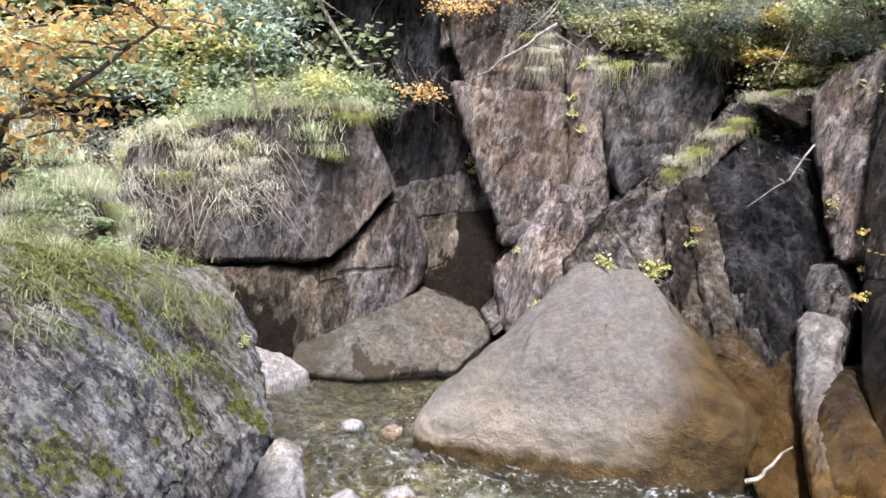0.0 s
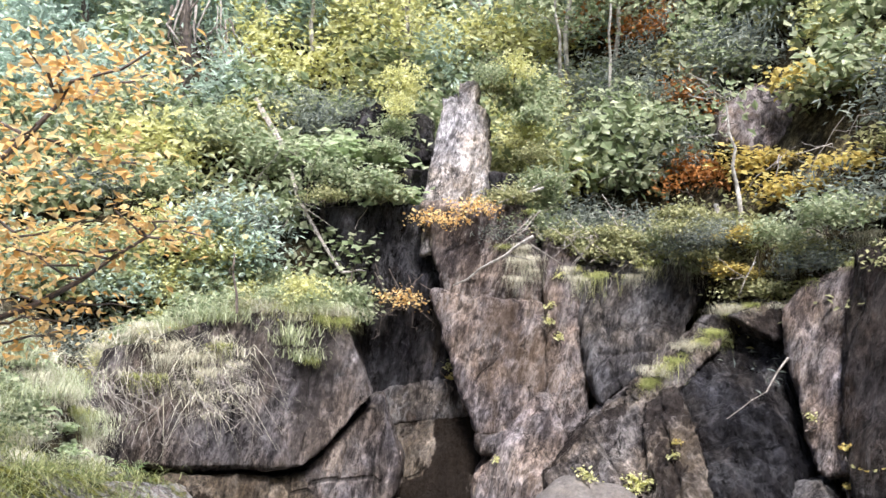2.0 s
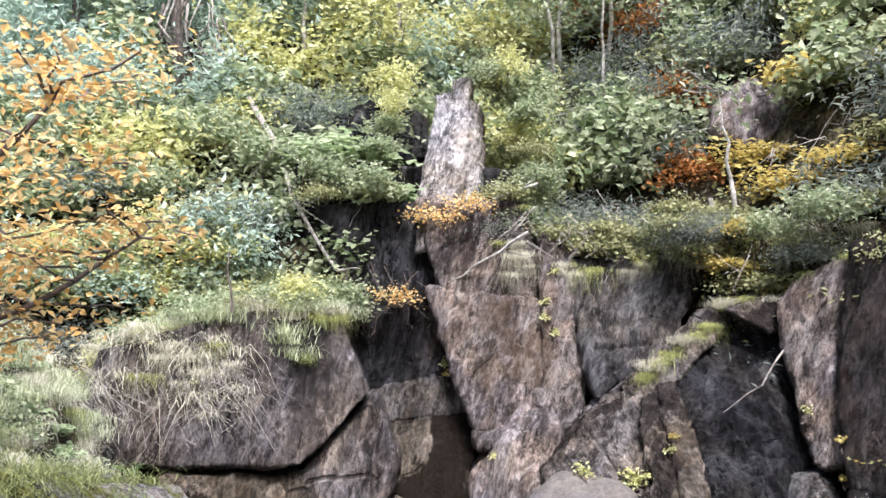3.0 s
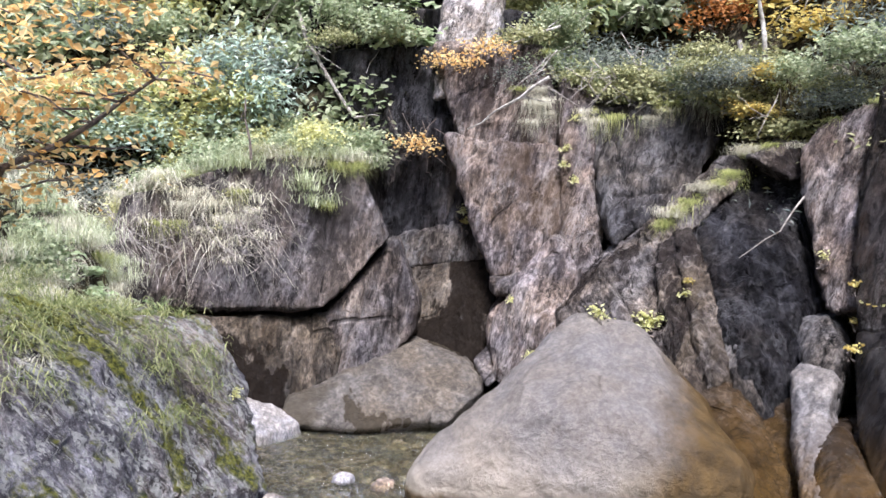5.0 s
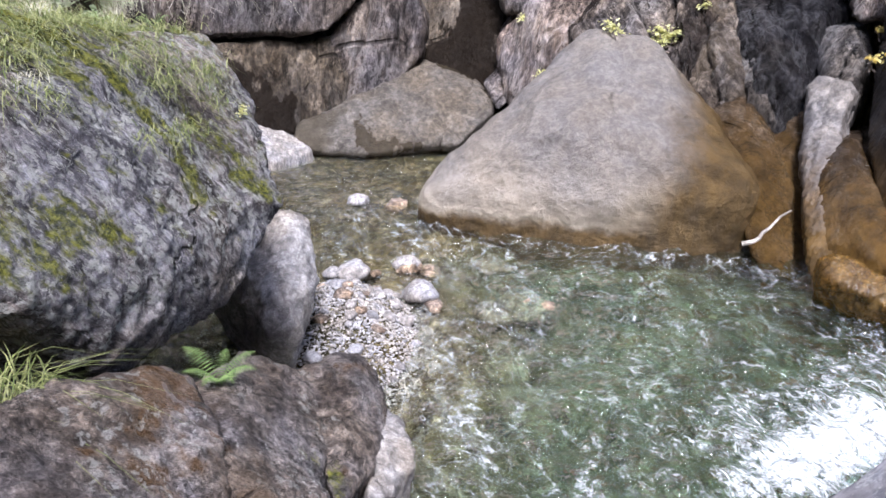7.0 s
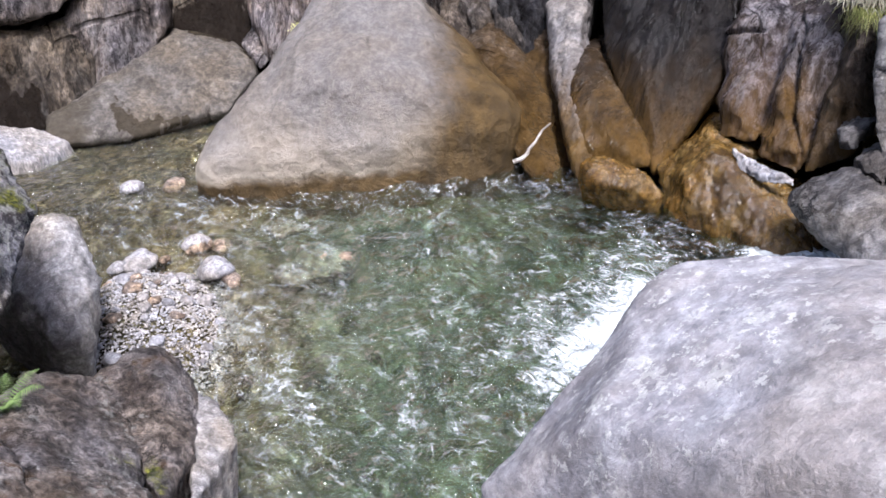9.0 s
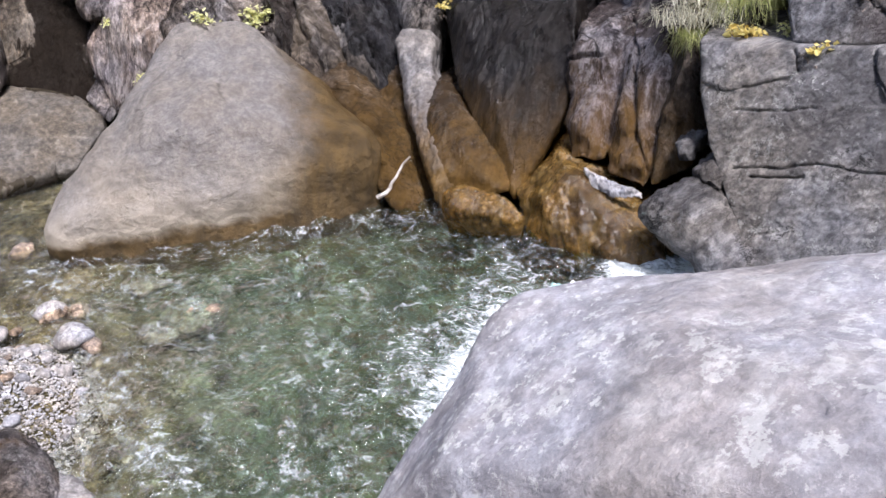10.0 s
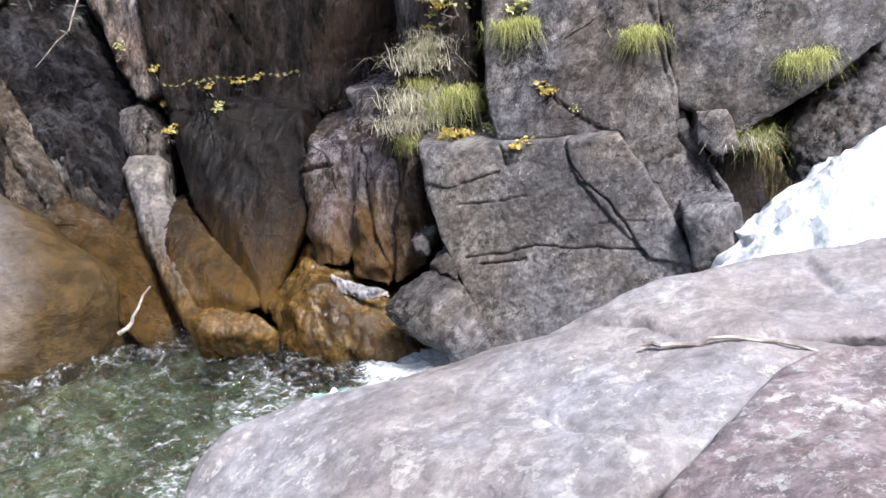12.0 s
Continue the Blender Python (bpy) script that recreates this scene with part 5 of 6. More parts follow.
rock("bank_stone", [chain(((-1.03, 4.85, 0.84), 0.17), ((-0.90, 4.58, 0.68), 0.16), ((-0.96, 4.33, 0.58), 0.16), ((-1.27, 4.81, 0.63), 0.22)) + [(-1.0, 4.6, -0.3), (-1.6, 5.2, -0.3), (-1.6, 4.9, 0.7)]], M["pebbled"], "rounded grey stone under the mossy boulder", 0.022, 2, (0.06, 0.4), (0.05, 0.4))
outcrop("bank_slab", "slanting rust-tinged grey bank rock by the pool", [
    ("upper_block", block([(-1.26, 1.92, 1.64), (-1.12, 2.25, 1.39), (-1.02, 2.65, 1.33), (-0.93, 2.69, 1.24), (-0.77, 2.41, 1.23), (-0.64, 2.10, 1.21), (-0.71, 1.81, 1.31), (-1.02, 1.48, 1.63)], (-0.15, 0.25, -1.0)), M["foot"], {}),
    ("middle_block", block([(-0.95, 2.72, 1.21), (-0.85, 3.09, 1.15), (-0.63, 3.21, 0.96), (-0.54, 3.12, 0.89), (-0.43, 2.79, 0.85), (-0.40, 2.39, 0.92), (-0.60, 1.95, 1.18), (-0.79, 2.45, 1.20)], (-0.15, 0.25, -1.0)), M["foot"], {}),
    ("end_block", block([(-0.66, 3.24, 0.93), (-0.53, 3.46, 0.85), (-0.39, 3.57, 0.81), (-0.27, 3.45, 0.70), (-0.21, 3.22, 0.63), (-0.29, 2.84, 0.66), (-0.35, 2.44, 0.82), (-0.46, 2.82, 0.82), (-0.55, 3.16, 0.86)], (-0.15, 0.25, -1.0)), M["foot"], {}),
], "rock", res=0.022, round_=1, facet=(0.035, 0.35), lump=(0.03, 0.5), strata=(0.02, 0.2, (0, 45, 30)), swell=0.02)
rock("pale_bank_stone", [block([(-0.28, 3.38, 0.69), (-0.17, 3.30, 0.66), (-0.09, 3.15, 0.61), (-0.08, 3.01, 0.60), (-0.17, 2.77, 0.63), (-0.28, 2.56, 0.71), (-0.29, 3.00, 0.68)], (-0.1, 0.1, -0.6))], M["pebbled"], "smooth pale stone at the pool's edge", 0.02, 4, (0.01, 0.4), (0.015, 0.4))
rock("pale_shore_stone", [[(-2.2, 8.5, 0.25), (-1.9, 8.45, 0.1), (-1.55, 8.9, 0.12), (-1.7, 9.1, 0.22), (-2.3, 9.1, 0.4), (-1.9, 8.4, -0.4), (-1.5, 9.0, -0.4), (-2.5, 9.0, -0.4)]], M["cobble"], "smooth cream stone at the back of the pool", 0.035, 3, (0.01, 0.4), (0.02, 0.4))
rock("rust_stone", [chain(((2.97, 5.71, 0.26), 0.19), ((3.16, 5.48, 0.24), 0.16), ((3.27, 5.34, 0.20), 0.09)) + [(2.95, 5.95, -0.3), (3.4, 5.5, -0.3)]], M["rust"], "round rust-orange wet stone in the stream", 0.018, 4, (0.015, 0.25), (0.02, 0.3))

# ---- stones and gravel ----
_rs = np.random.RandomState(11)


def pebble(name, n_sub, flat, seed):
    bm = bmesh.new()
    bmesh.ops.create_icosphere(bm, subdivisions=n_sub, radius=1.0)
    co = np.array([v.co[:] for v in bm.verts])
    d = 1 + 0.15 * fbm(co * 0.9 + seed, 2) - 0.6 * scoops(co * 1.2 + seed)
    for v, k in zip(bm.verts, d):
        v.co = v.co * k
        v.co.z *= flat
    me = bpy.data.meshes.new(name)
    bm.to_mesh(me)
    bm.free()
    me.shade_smooth()
    return me


_COB = []
for _k in range(6):
    _me = pebble("cobble", 3, (0.62, 0.75, 0.55, 0.7, 0.5, 0.8)[_k], 3.7 * _k)
    _me.materials.append(M["cobble"] if _k not in (2, 4) else M["cobble_brown"])
    _COB.append(_me)


def cobble(x, y, z, r, k, label, stretch=1.2):
    ob = new("cobble", _COB[k % 6])
    ob.matrix_basis = pose(x, y, z, random.uniform(-12, 12), random.uniform(-12, 12), random.uniform(0, 360)) @ Matrix.Diagonal((r * stretch, r, r, 1))
    return tagged(ob, label, "stone", "cobbles at the pool's edge")


random.seed(21)
_pale, _brn = "pale grey rounded cobble on the gravel bar", "brown wet cobble on the gravel bar"
for _x, _y, _z, _r, _k in ((-0.75, 5.95, 0.08, 0.11, 0), (-0.81, 5.62, 0.09, 0.1, 1), (-0.88, 5.42, 0.08, 0.055, 3), (-0.56, 5.38, 0.09, 0.12, 5), (-0.19, 5.65, 0.07, 0.14, 0), (-0.31, 6.11, 0.04, 0.09, 2), (-0.14, 6.11, 0.02, 0.08, 4), (-0.1, 5.52, 0.03, 0.08, 2), (-0.9, 7.59, 0.03, 0.1, 1),
                           (-0.75, 5.42, 0.06, 0.06, 3), (-0.94, 4.91, 0.12, 0.08, 1), (-0.72, 4.75, 0.08, 0.2, 5), (-0.92, 5.93, 0.06, 0.06, 3), (-0.57, 5.98, 0.05, 0.05, 2), (-0.52, 7.55, 0.0, 0.12, 4), (-1.37, 9.16, 0.06, 0.14, 2), (0.64, 5.75, -0.12, 0.22, 4), (0.36, 5.56, -0.1, 0.14, 2), (0.39, 6.47, -0.16, 0.13, 2), (-0.91, 5.94, 0.08, 0.05, 1), (-0.57, 5.36, 0.06, 0.09, 5), (-0.33, 6.16, 0.05, 0.1, 3), (-0.98, 5.55, 0.1, 0.04, 0), (-0.88, 4.95, 0.12, 0.08, 1), (-0.72, 6.0, 0.06, 0.1, 5), (0.7, 5.62, -0.08, 0.2, 2), (-0.62, 5.7, 0.06, 0.04, 3), (-0.68, 5.6, 0.06, 0.035, 1)):
    cobble(_x, _y, _z, _r, _k, _brn if _k in (2, 4) else _pale)
for _k in range(110):
    _x, _y = random.gauss(-0.55, 0.45), random.gauss(5.35, 0.6)
    _z = float(height(np.array([_x]), np.array([_y]))[0])
    if _z > -0.3:
        cobble(_x, _y, _z + 0.01, random.uniform(0.02, 0.06), random.randrange(6), "small rounded stone of the gravel bar")


def scatter_stones(name, n, centre, spread, size, material, label, lift=0.2):
    """Many stones in one mesh, lying on the bed."""
    src = [pebble("grain", 1 if size[1] < 0.05 else 2, 0.65, 5.1 * k) for k in range(5)]
    V, F, base = [], [], 0
    for k in range(n):
        x, y = centre[0] + _rs.normal() * spread[0], centre[1] + _rs.normal() * spread[1]
        z = float(height(np.array([x]), np.array([y]))[0])
        if z > (0.45 if size[1] < 0.05 else -0.12):
            continue
        me = src[k % 5]
        r = size[0] + (size[1] - size[0]) * _rs.rand() ** 2
        m = np.array((pose(x, y, z + r * lift, 0, 0, _rs.rand() * 360) @ Matrix.Diagonal((r * 1.3, r, r, 1))).to_4x4())
        co = np.array([v.co[:] for v in me.vertices])
        V.append(co @ m[:3, :3].T + m[:3, 3])
        F += [[base + i for i in p.vertices] for p in me.polygons]
        base += len(co)
    for me in src:
        bpy.data.meshes.remove(me)
    ob = new(name, raw_mesh(name, np.concatenate(V), F))
    ob.data.materials.append(material)
    return tagged(ob, label, "stones", kind="stuff")


scatter_stones("gravel", 9000, (-0.5, 4.85), (0.42, 0.55), (0.005, 0.016), M["gravel"], "fine pale gravel heaped beside the pool")
scatter_stones("bed_stones", 1700, (0.4, 6.2), (1.2, 1.6), (0.04, 0.17), M["bedstone"], "olive and brown stones on the stream bed", 0.1)


# ---- plants ----
def shrub(name, radii, n, leaf, material, label, stems=3, clumps=9, wide=0.55, flat=0.45, droop=0.15, bark="bark_dark"):
    """A bush: bent stems and leaves in uneven clumps."""
    ob = new(name)
    R = np.array(radii)
    cents = []
    for k in range(clumps):
        d = _rs.normal(size=3)
        d /= np.linalg.norm(d)
        d[2] = abs(d[2]) * 0.9
        cents.append(d * R * _rs.uniform(0.35, 0.95) * np.array((1, 1, 1.3)))
    rnd = random.Random(int(n + leaf * 1000))
    for k in range(stems):
        bm = bmesh.new()
        tube(bm, bent((rnd.uniform(-0.1, 0.1), rnd.uniform(-0.1, 0.1), -0.15), cents[k % clumps], 0.12, 6, rnd), 0.016, 0.004, 5)
        part("stem", bm, M[bark], ob)
    which = _rs.randint(0, clumps, n)
    pts = np.array(cents)[which] + _rs.normal(size=(n, 3)) * R * 0.27 * np.array((1, 1, 0.7))
    part("foliage", leaves_mesh("foliage", pts, leaf, _rs, wide, flat, droop), M[material], ob)
    return tagged(ob, label, "shrub")


PROTO, USED = {}, set()
_LAYER = bpy.context.view_layer
_LAYER.update()
_DG = bpy.context.evaluated_depsgraph_get()


def snapped(x, y, z, way=(0, 0, -1), back=1.2, far=3.0):
    """The nearest rock or ground met from a little before the place along the way; the place itself if there is none."""
    w = Vector(way).normalized()
    hit, spot, *_ = scene.ray_cast(_DG, Vector((x, y, z)) - w * back, w, distance=far)
    return spot if hit else Vector((x, y, z))


def place(kind, x, y, z=None, s=1.0, turn=None, group="", tilt=0.0):
    """Set a plant on the ground or at a given height: the first is the pattern, the others are copies of it."""
    ob = PROTO[kind]
    z = float(height(np.array([x]), np.array([y]))[0]) if z is None else z
    turn = random.uniform(0, 360) if turn is None else turn
    m = pose(x, y, z, tilt, 0, turn)
    if kind not in USED:
        USED.add(kind)
        out = ob
    else:
        out = copy_thing(ob, m)
    out.matrix_basis = m @ Matrix.Diagonal((s, s, s, 1))
    if group:
        out["group"] = group
    return out


PROTO["green"] = shrub("green_shrub", (0.75, 0.75, 0.6), 1080, 0.125, "leaf_green", "leafy green shrub on the wooded slope", clumps=14)
PROTO["green2"] = shrub("broad_shrub", (0.9, 0.8, 0.7), 1008, 0.163, "leaf_green", "broad-leaved green shrub on the wooded slope", wide=0.75, clumps=14)
PROTO["dark"] = shrub("evergreen_shrub", (0.8, 0.8, 0.6), 1728, 0.100, "leaf_dark", "dense dark evergreen shrub on the slope", wide=0.25, clumps=14)
PROTO["blue"] = shrub("blue_green_shrub", (1.0, 1.0, 0.9), 1584, 0.150, "leaf_blue", "blue-green leafy shrub on the upper slope", wide=0.4, clumps=18)
PROTO["yellow"] = shrub("yellowing_shrub", (0.8, 0.8, 0.7), 1080, 0.125, "leaf_yellow", "yellow-green autumn shrub on the slope", clumps=14)
PROTO["gold"] = shrub("golden_shrub", (0.6, 0.6, 0.4), 700, 0.10, "leaf_gold", "golden-leaved autumn shrub over the rock edge", flat=0.7, wide=0.75)
PROTO["orange"] = shrub("orange_shrub", (0.8, 0.6, 0.45), 420, 0.09, "leaf_orange", "pale orange autumn shrub on the cliff's edge", flat=0.35, wide=0.7, clumps=16, stems=6)
PROTO["russet"] = shrub("russet_shrub", (0.6, 0.6, 0.45), 900, 0.09, "leaf_russet", "russet brown autumn shrub on the slope")
PROTO["olive"] = shrub("olive_shrub", (0.7, 0.7, 0.4), 936, 0.106, "leaf_olive", "olive-brown low shrub over the rock edge", clumps=14)
PROTO["pale"] = shrub("large_leaved_plant", (0.75, 0.6, 0.3), 330, 0.22, "leaf_pale", "pale large-leaved plant on the cliff's edge", wide=0.85, flat=0.8)
PROTO["sprig"] = shrub("leafy_sprig", (0.13, 0.13, 0.10), 70, 0.05, "leaf_yellow", "small yellow-green sprig rooted in a crack", clumps=5, wide=0.7)
PROTO["goldsprig"] = shrub("golden_sprig", (0.13, 0.10, 0.07), 60, 0.055, "leaf_gold", "small golden sprig rooted in a crack", clumps=5, wide=0.8)


def tuft(name, n, spread, length, wide, material, label, lean, hang=0.0):
    ob = new(name, grass_mesh(name, n, spread, length, wide, _rs, lean, hang))
    ob.data.materials.append(M[material])
    return tagged(ob, label, "grass")


PROTO["tuft"] = tuft("grass_tuft", 420, 0.07, 0.36, 0.005, "grass_tuft", "green grass tuft arching over the rock", 0.55, 1.1)
PROTO["drytuft"] = tuft("pale_grass_tuft", 220, 0.14, 0.5, 0.007, "grass_dry", "pale dry grass tuft on the rock edge", 0.8, 0.5)
PROTO["hang"] = tuft("hanging_grass_tuft", 320, 0.10, 0.5, 0.006, "grass_tuft", "pale green grass hanging over the rock edge", 0.8, 0.85)
PROTO["meadow"] = tuft("meadow_grass_tuft", 320, 0.25, 0.42, 0.007, "grass", "loose green grass growing on the bank", 0.7, 0.25)


def fern(name, n, length, label):
    """Arching fronds, each with its own rows of leaflets."""
    ob = new(name)
    rnd = random.Random(n)
    for k in range(n):
        a = 2 * math.pi * k / n + rnd.uniform(-0.2, 0.2)
        out = Vector((math.cos(a), math.sin(a), 0))
        side = Vector((-math.sin(a), math.cos(a), 0))
        L = length * rnd.uniform(0.7, 1.1)
        V, F = [], []
        for i in range(18):
            t = (i + 1) / 18
            c = out * L * t * 0.75 + Vector((0, 0, L * (1.15 * t - 0.75 * t * t)))
            w = L * 0.2 * math.sin(math.pi * min(1, 0.15 + t * 0.85))
            for sg in (-1, 1):
                b = len(V)
                V += [c - out * L * 0.012, c + side * sg * w + out * L * 0.05 - Vector((0, 0, 0.25 * w)), c + out * L * 0.022]
                F.append((b, b + 1, b + 2))
        part("frond", raw_mesh("frond", V, F, False), M["fern"], ob)
    return tagged(ob, label, "fern")


PROTO["fern"] = fern("fern", 7, 0.3, "green fern growing between the bank rocks")

# wooded slope above the cliff
def is_bare(x, y):
    """Places on the slope where rock, earth or roots show between the shrubs."""
    return abs(x - 0.1) < 0.6 and y < 12.5 or math.hypot(x - 4.15, y - 11.0) < 0.75 or math.hypot(x + 4.5, y - 14.6) < 0.9 or -1.9 < x < -0.2 and 11.9 < y < 13.2


random.seed(5)
_up = 0.25
while _up < 15:
    _x = -13.0 + random.uniform(0, 0.6)
    while _x < 11.5:
        _y = float(cliff_line(_x)) + _up + random.uniform(-0.3, 0.3)
        if _x < -3 and _up > 2.5:
            _kind = random.choice(["blue", "blue", "blue", "green", "yellow", "green2"])
        elif _up > 4:
            _kind = random.choice(["green", "green2", "yellow", "green2", "blue", "dark", "yellow"])
        else:
            _kind = random.choice(["green", "green2", "dark", "olive", "yellow", "green", "olive"])
        if _x > 2.6 and random.random() < 0.55:
            _kind = random.choice(["gold", "russet", "dark", "olive", "dark"])
        if not is_bare(_x, _y) and (_x < 6.5 or _y > 7.5):
            place(_kind, _x, _y, float(height(np.array([_x]), np.array([_y]))[0]) + 0.1, random.uniform(0.75, 1.15) * (1 + 0.06 * _up), group="shrubs on the wooded slope")
        _x += random.uniform(0.6, 0.9) * (1 + 0.08 * _up)
    _up += 0.62 + 0.09 * _up
for _k in range(190):
    _x, _y = random.uniform(-10, 9.5), random.uniform(11.5, 20)
    if _k < 70:
        _x, _y = random.uniform(2.5, 9), random.uniform(9.8, 16)
    if _y > float(cliff_line(_x)) + 1.2 and not is_bare(_x, _y):
        _far = 1.0 + 0.06 * max(0, _y - 11)
        _kind = random.choice(["blue", "blue", "green", "yellow"] if _x < -3 else ["green", "green2", "yellow", "green2", "yellow", "dark", "olive"] if _x < 2.5 else ["green", "dark", "olive", "russet", "dark", "green2", "gold"])
        place(_kind, _x, _y, float(height(np.array([_x]), np.array([_y]))[0]) + 0.3, random.uniform(0.7, 1.15) * _far, group="shrubs on the wooded slope")
for _k, _x, _y, _z, _s in (("green", 0.75, 11.6, 4.7, 0.6), ("olive", -0.55, 11.8, 5.0, 0.5), ("yellow", 0.65, 12.1, 5.7, 0.5), ("green", -0.45, 12.3, 5.8, 0.45), ("olive", 0.2, 12.3, 6.5, 0.5), ("green2", 0.7, 12.5, 6.4, 0.6), ("yellow", -0.4, 12.6, 6.5, 0.6), ("green", 0.85, 11.3, 4.9, 0.55), ("olive", 0.75, 11.5, 5.4, 0.45), ("green2", 0.7, 11.8, 6.0, 0.4), ("olive", -0.45, 11.3, 4.7, 0.4), ("green", -0.5, 11.5, 5.3, 0.4), ("yellow", -0.35, 11.8, 6.0, 0.35), ("green", 0.1, 11.9, 6.6, 0.4), ("yellow", 0.45, 12.0, 6.7, 0.45), ("green", -1.3, 11.3, 4.75, 0.55), ("green2", -0.8, 11.25, 4.7, 0.5), ("olive", -0.5, 11.2, 4.65, 0.4), ("olive", -1.6, 11.2, 4.6, 0.5), ("green", -1.7, 11.6, 4.9, 0.7)):
    place(_k, _x + (0.45 if _x > 0 else -0.4 if _x > -0.6 else 0), _y, _z, _s, group="shrubs beside the rock fin")
for _k in range(34):
    _x = random.uniform(-6.5, -1.6)
    place(random.choice(["green", "olive", "green2", "blue", "yellow"]), _x, random.uniform(10.75, 11.2), random.uniform(3.0, 3.9), random.uniform(0.5, 0.75), group="shrubs behind the overhanging block")
for _k in range(26):
    _x = random.uniform(2.9, 6.2)
    _y = float(cliff_line(_x)) - random.uniform(-0.15, 0.35)
    place(random.choice(["olive", "gold", "yellow", "olive", "green", "dark"]), _x, _y, random.uniform(3.65, 4.3), random.uniform(0.4, 0.65), group="shrubs over the cliff's edge")
for _k in range(22):
    _x = random.uniform(0.7, 3.2)
    place(random.choice(["olive", "dark", "green", "drytuft"]), _x, float(cliff_line(_x)) - random.uniform(0.1, 0.6), random.uniform(4.0, 4.5), random.uniform(0.4, 0.65), group="shrubs over the cliff's edge")
for _k in range(16):
    _x, _y = random.uniform(4.9, 7.2), random.uniform(10.2, 12.4)
    place(random.choice(["green", "yellow", "olive", "russet", "gold", "green2"]), _x, _y, None, random.uniform(0.6, 1.0), group="shrubs on the wooded slope")
PROTO["droop"] = tuft("drooping_grass_tuft", 260, 0.13, 0.5, 0.006, "grass_dry", "dry pale grass drooping over the cliff's edge", 0.5, 1.5)
PROTO["droopgreen"] = tuft("drooping_green_tuft", 220, 0.12, 0.45, 0.006, "grass_tuft", "green grass drooping over the cliff's edge", 0.5, 1.5)
for _k in range(48):
    _x = random.uniform(0.9, 5.2)
    _q = snapped(_x, float(cliff_line(_x)) - 0.1, random.uniform(3.7, 4.3), (0, 1, 0.1), 1.6)
    place(random.choice(["droop", "droopgreen", "droop", "sprig"]), *_q, random.uniform(0.4, 0.95), group="grass along the cliff's edge")
for _k in range(22):
    _x = random.uniform(-4.2, -2.3)
    _q = snapped(_x, 9.6, random.uniform(2.1, 2.8), (0, 1, 0.0), 1.6)
    place(random.choice(["droop", "droopgreen", "sprig"]), *_q, random.uniform(0.5, 0.8), group="plants on the overhanging block")
# single plants along the cliff's edge
for _k, _x, _y, _z, _s in (("yellow", -2.0, 15.0, 7.5, 1.3), ("yellow", -1.6, 14.6, 7.0, 1.0), ("pale", -1.15, 11.9, 5.0, 1.0), ("pale", -1.6, 12.1, 5.1, 0.8), ("pale", -0.75, 11.7, 4.85, 0.7), ("orange", -0.51, 11.2, 4.55, 0.55), ("orange", -0.04, 11, 4.6, 0.55), ("orange", 0.43, 11, 4.6, 0.5),
                          ("dark", 1.5, 11.6, 4.4, 0.8), ("dark", 2.2, 11.5, 4.6, 0.9), ("dark", 2.9, 11.3, 4.7, 0.8), ("olive", 0.9, 11.1, 4.5, 0.6), ("olive", 1.6, 11.0, 4.2, 0.6), ("olive", 2.3, 10.8, 4.1, 0.7), ("olive", 3.1, 10.6, 4.1, 0.6), ("gold", 4.3, 10.0, 4.4, 0.9), ("gold", 4.9, 9.5, 4.1, 0.9), ("gold", 4.2, 10.8, 4.9, 0.9),
                          ("yellow", 3.9, 9.6, 3.9, 0.7), ("olive", 3.7, 9.5, 3.6, 0.6), ("olive", 4.3, 9.2, 3.9, 0.6), ("russet", 5.6, 11.4, 5.9, 1.2), ("russet", 5.2, 10.6, 5.2, 0.8), ("gold", 5.4, 9.0, 4.2, 0.9), ("olive", 4.9, 8.8, 4.1, 0.6), ("green", -1.35, 11.0, 4.3, 0.7), ("yellow", -1.5, 11.2, 4.0, 0.5), ("green", -2.1, 11.2, 3.8, 0.8)):
    place(_k, _x, _y, snapped(_x, _y, _z).z + 0.05, _s, group="plants along the cliff's edge")
for _x, _y, _z, _s in ((1.5, 11.0, 4.2, 0.8), (1.9, 11.0, 4.1, 0.8), (2.3, 10.9, 4.1, 0.9), (2.7, 10.8, 4.1, 0.9), (1.1, 11.0, 4.4, 0.8), (0.8, 10.9, 4.5, 0.8), (3.5, 9.2, 3.3, 0.8), (3.7, 9.0, 3.4, 0.7), (3.0, 9.3, 2.95, 0.6), (2.6, 9.4, 2.6, 0.6), (2.8, 9.35, 2.75, 0.6), (4.0, 8.8, 3.7, 0.9), (4.3, 8.5, 3.85, 0.8), (2.35, 9.4, 2.45, 0.4)):
    place(random.choice(["drytuft", "hang", "hang"]), _x, _y, snapped(_x, _y, _z, back=0.8).z - 0.03, _s * 0.6, group="grass along the cliff's edge")
# the grassy left bank and the overhanging block's top
for _k in range(170):
    _y = random.uniform(3.6, 9.6)
    _x = float(bank_line(_y)) - random.uniform(0.2, 2.6)
    place(random.choice(["meadow", "meadow", "drytuft", "drytuft", "drytuft", "meadow", "meadow", "drytuft", "drytuft"]), _x, _y, None, random.uniform(0.6, 1.1) * (0.5 if _y < 5.5 else 0.75), group="plants of the left bank")
for _k in range(60):
    _y = random.uniform(5.2, 8.8)
    _x = float(bank_line(_y)) - random.uniform(-0.1, 0.9)
    place(random.choice(["meadow", "drytuft", "meadow", "droopgreen", "droop"]), _x, _y, None, random.uniform(0.45, 0.8), group="plants of the left bank")
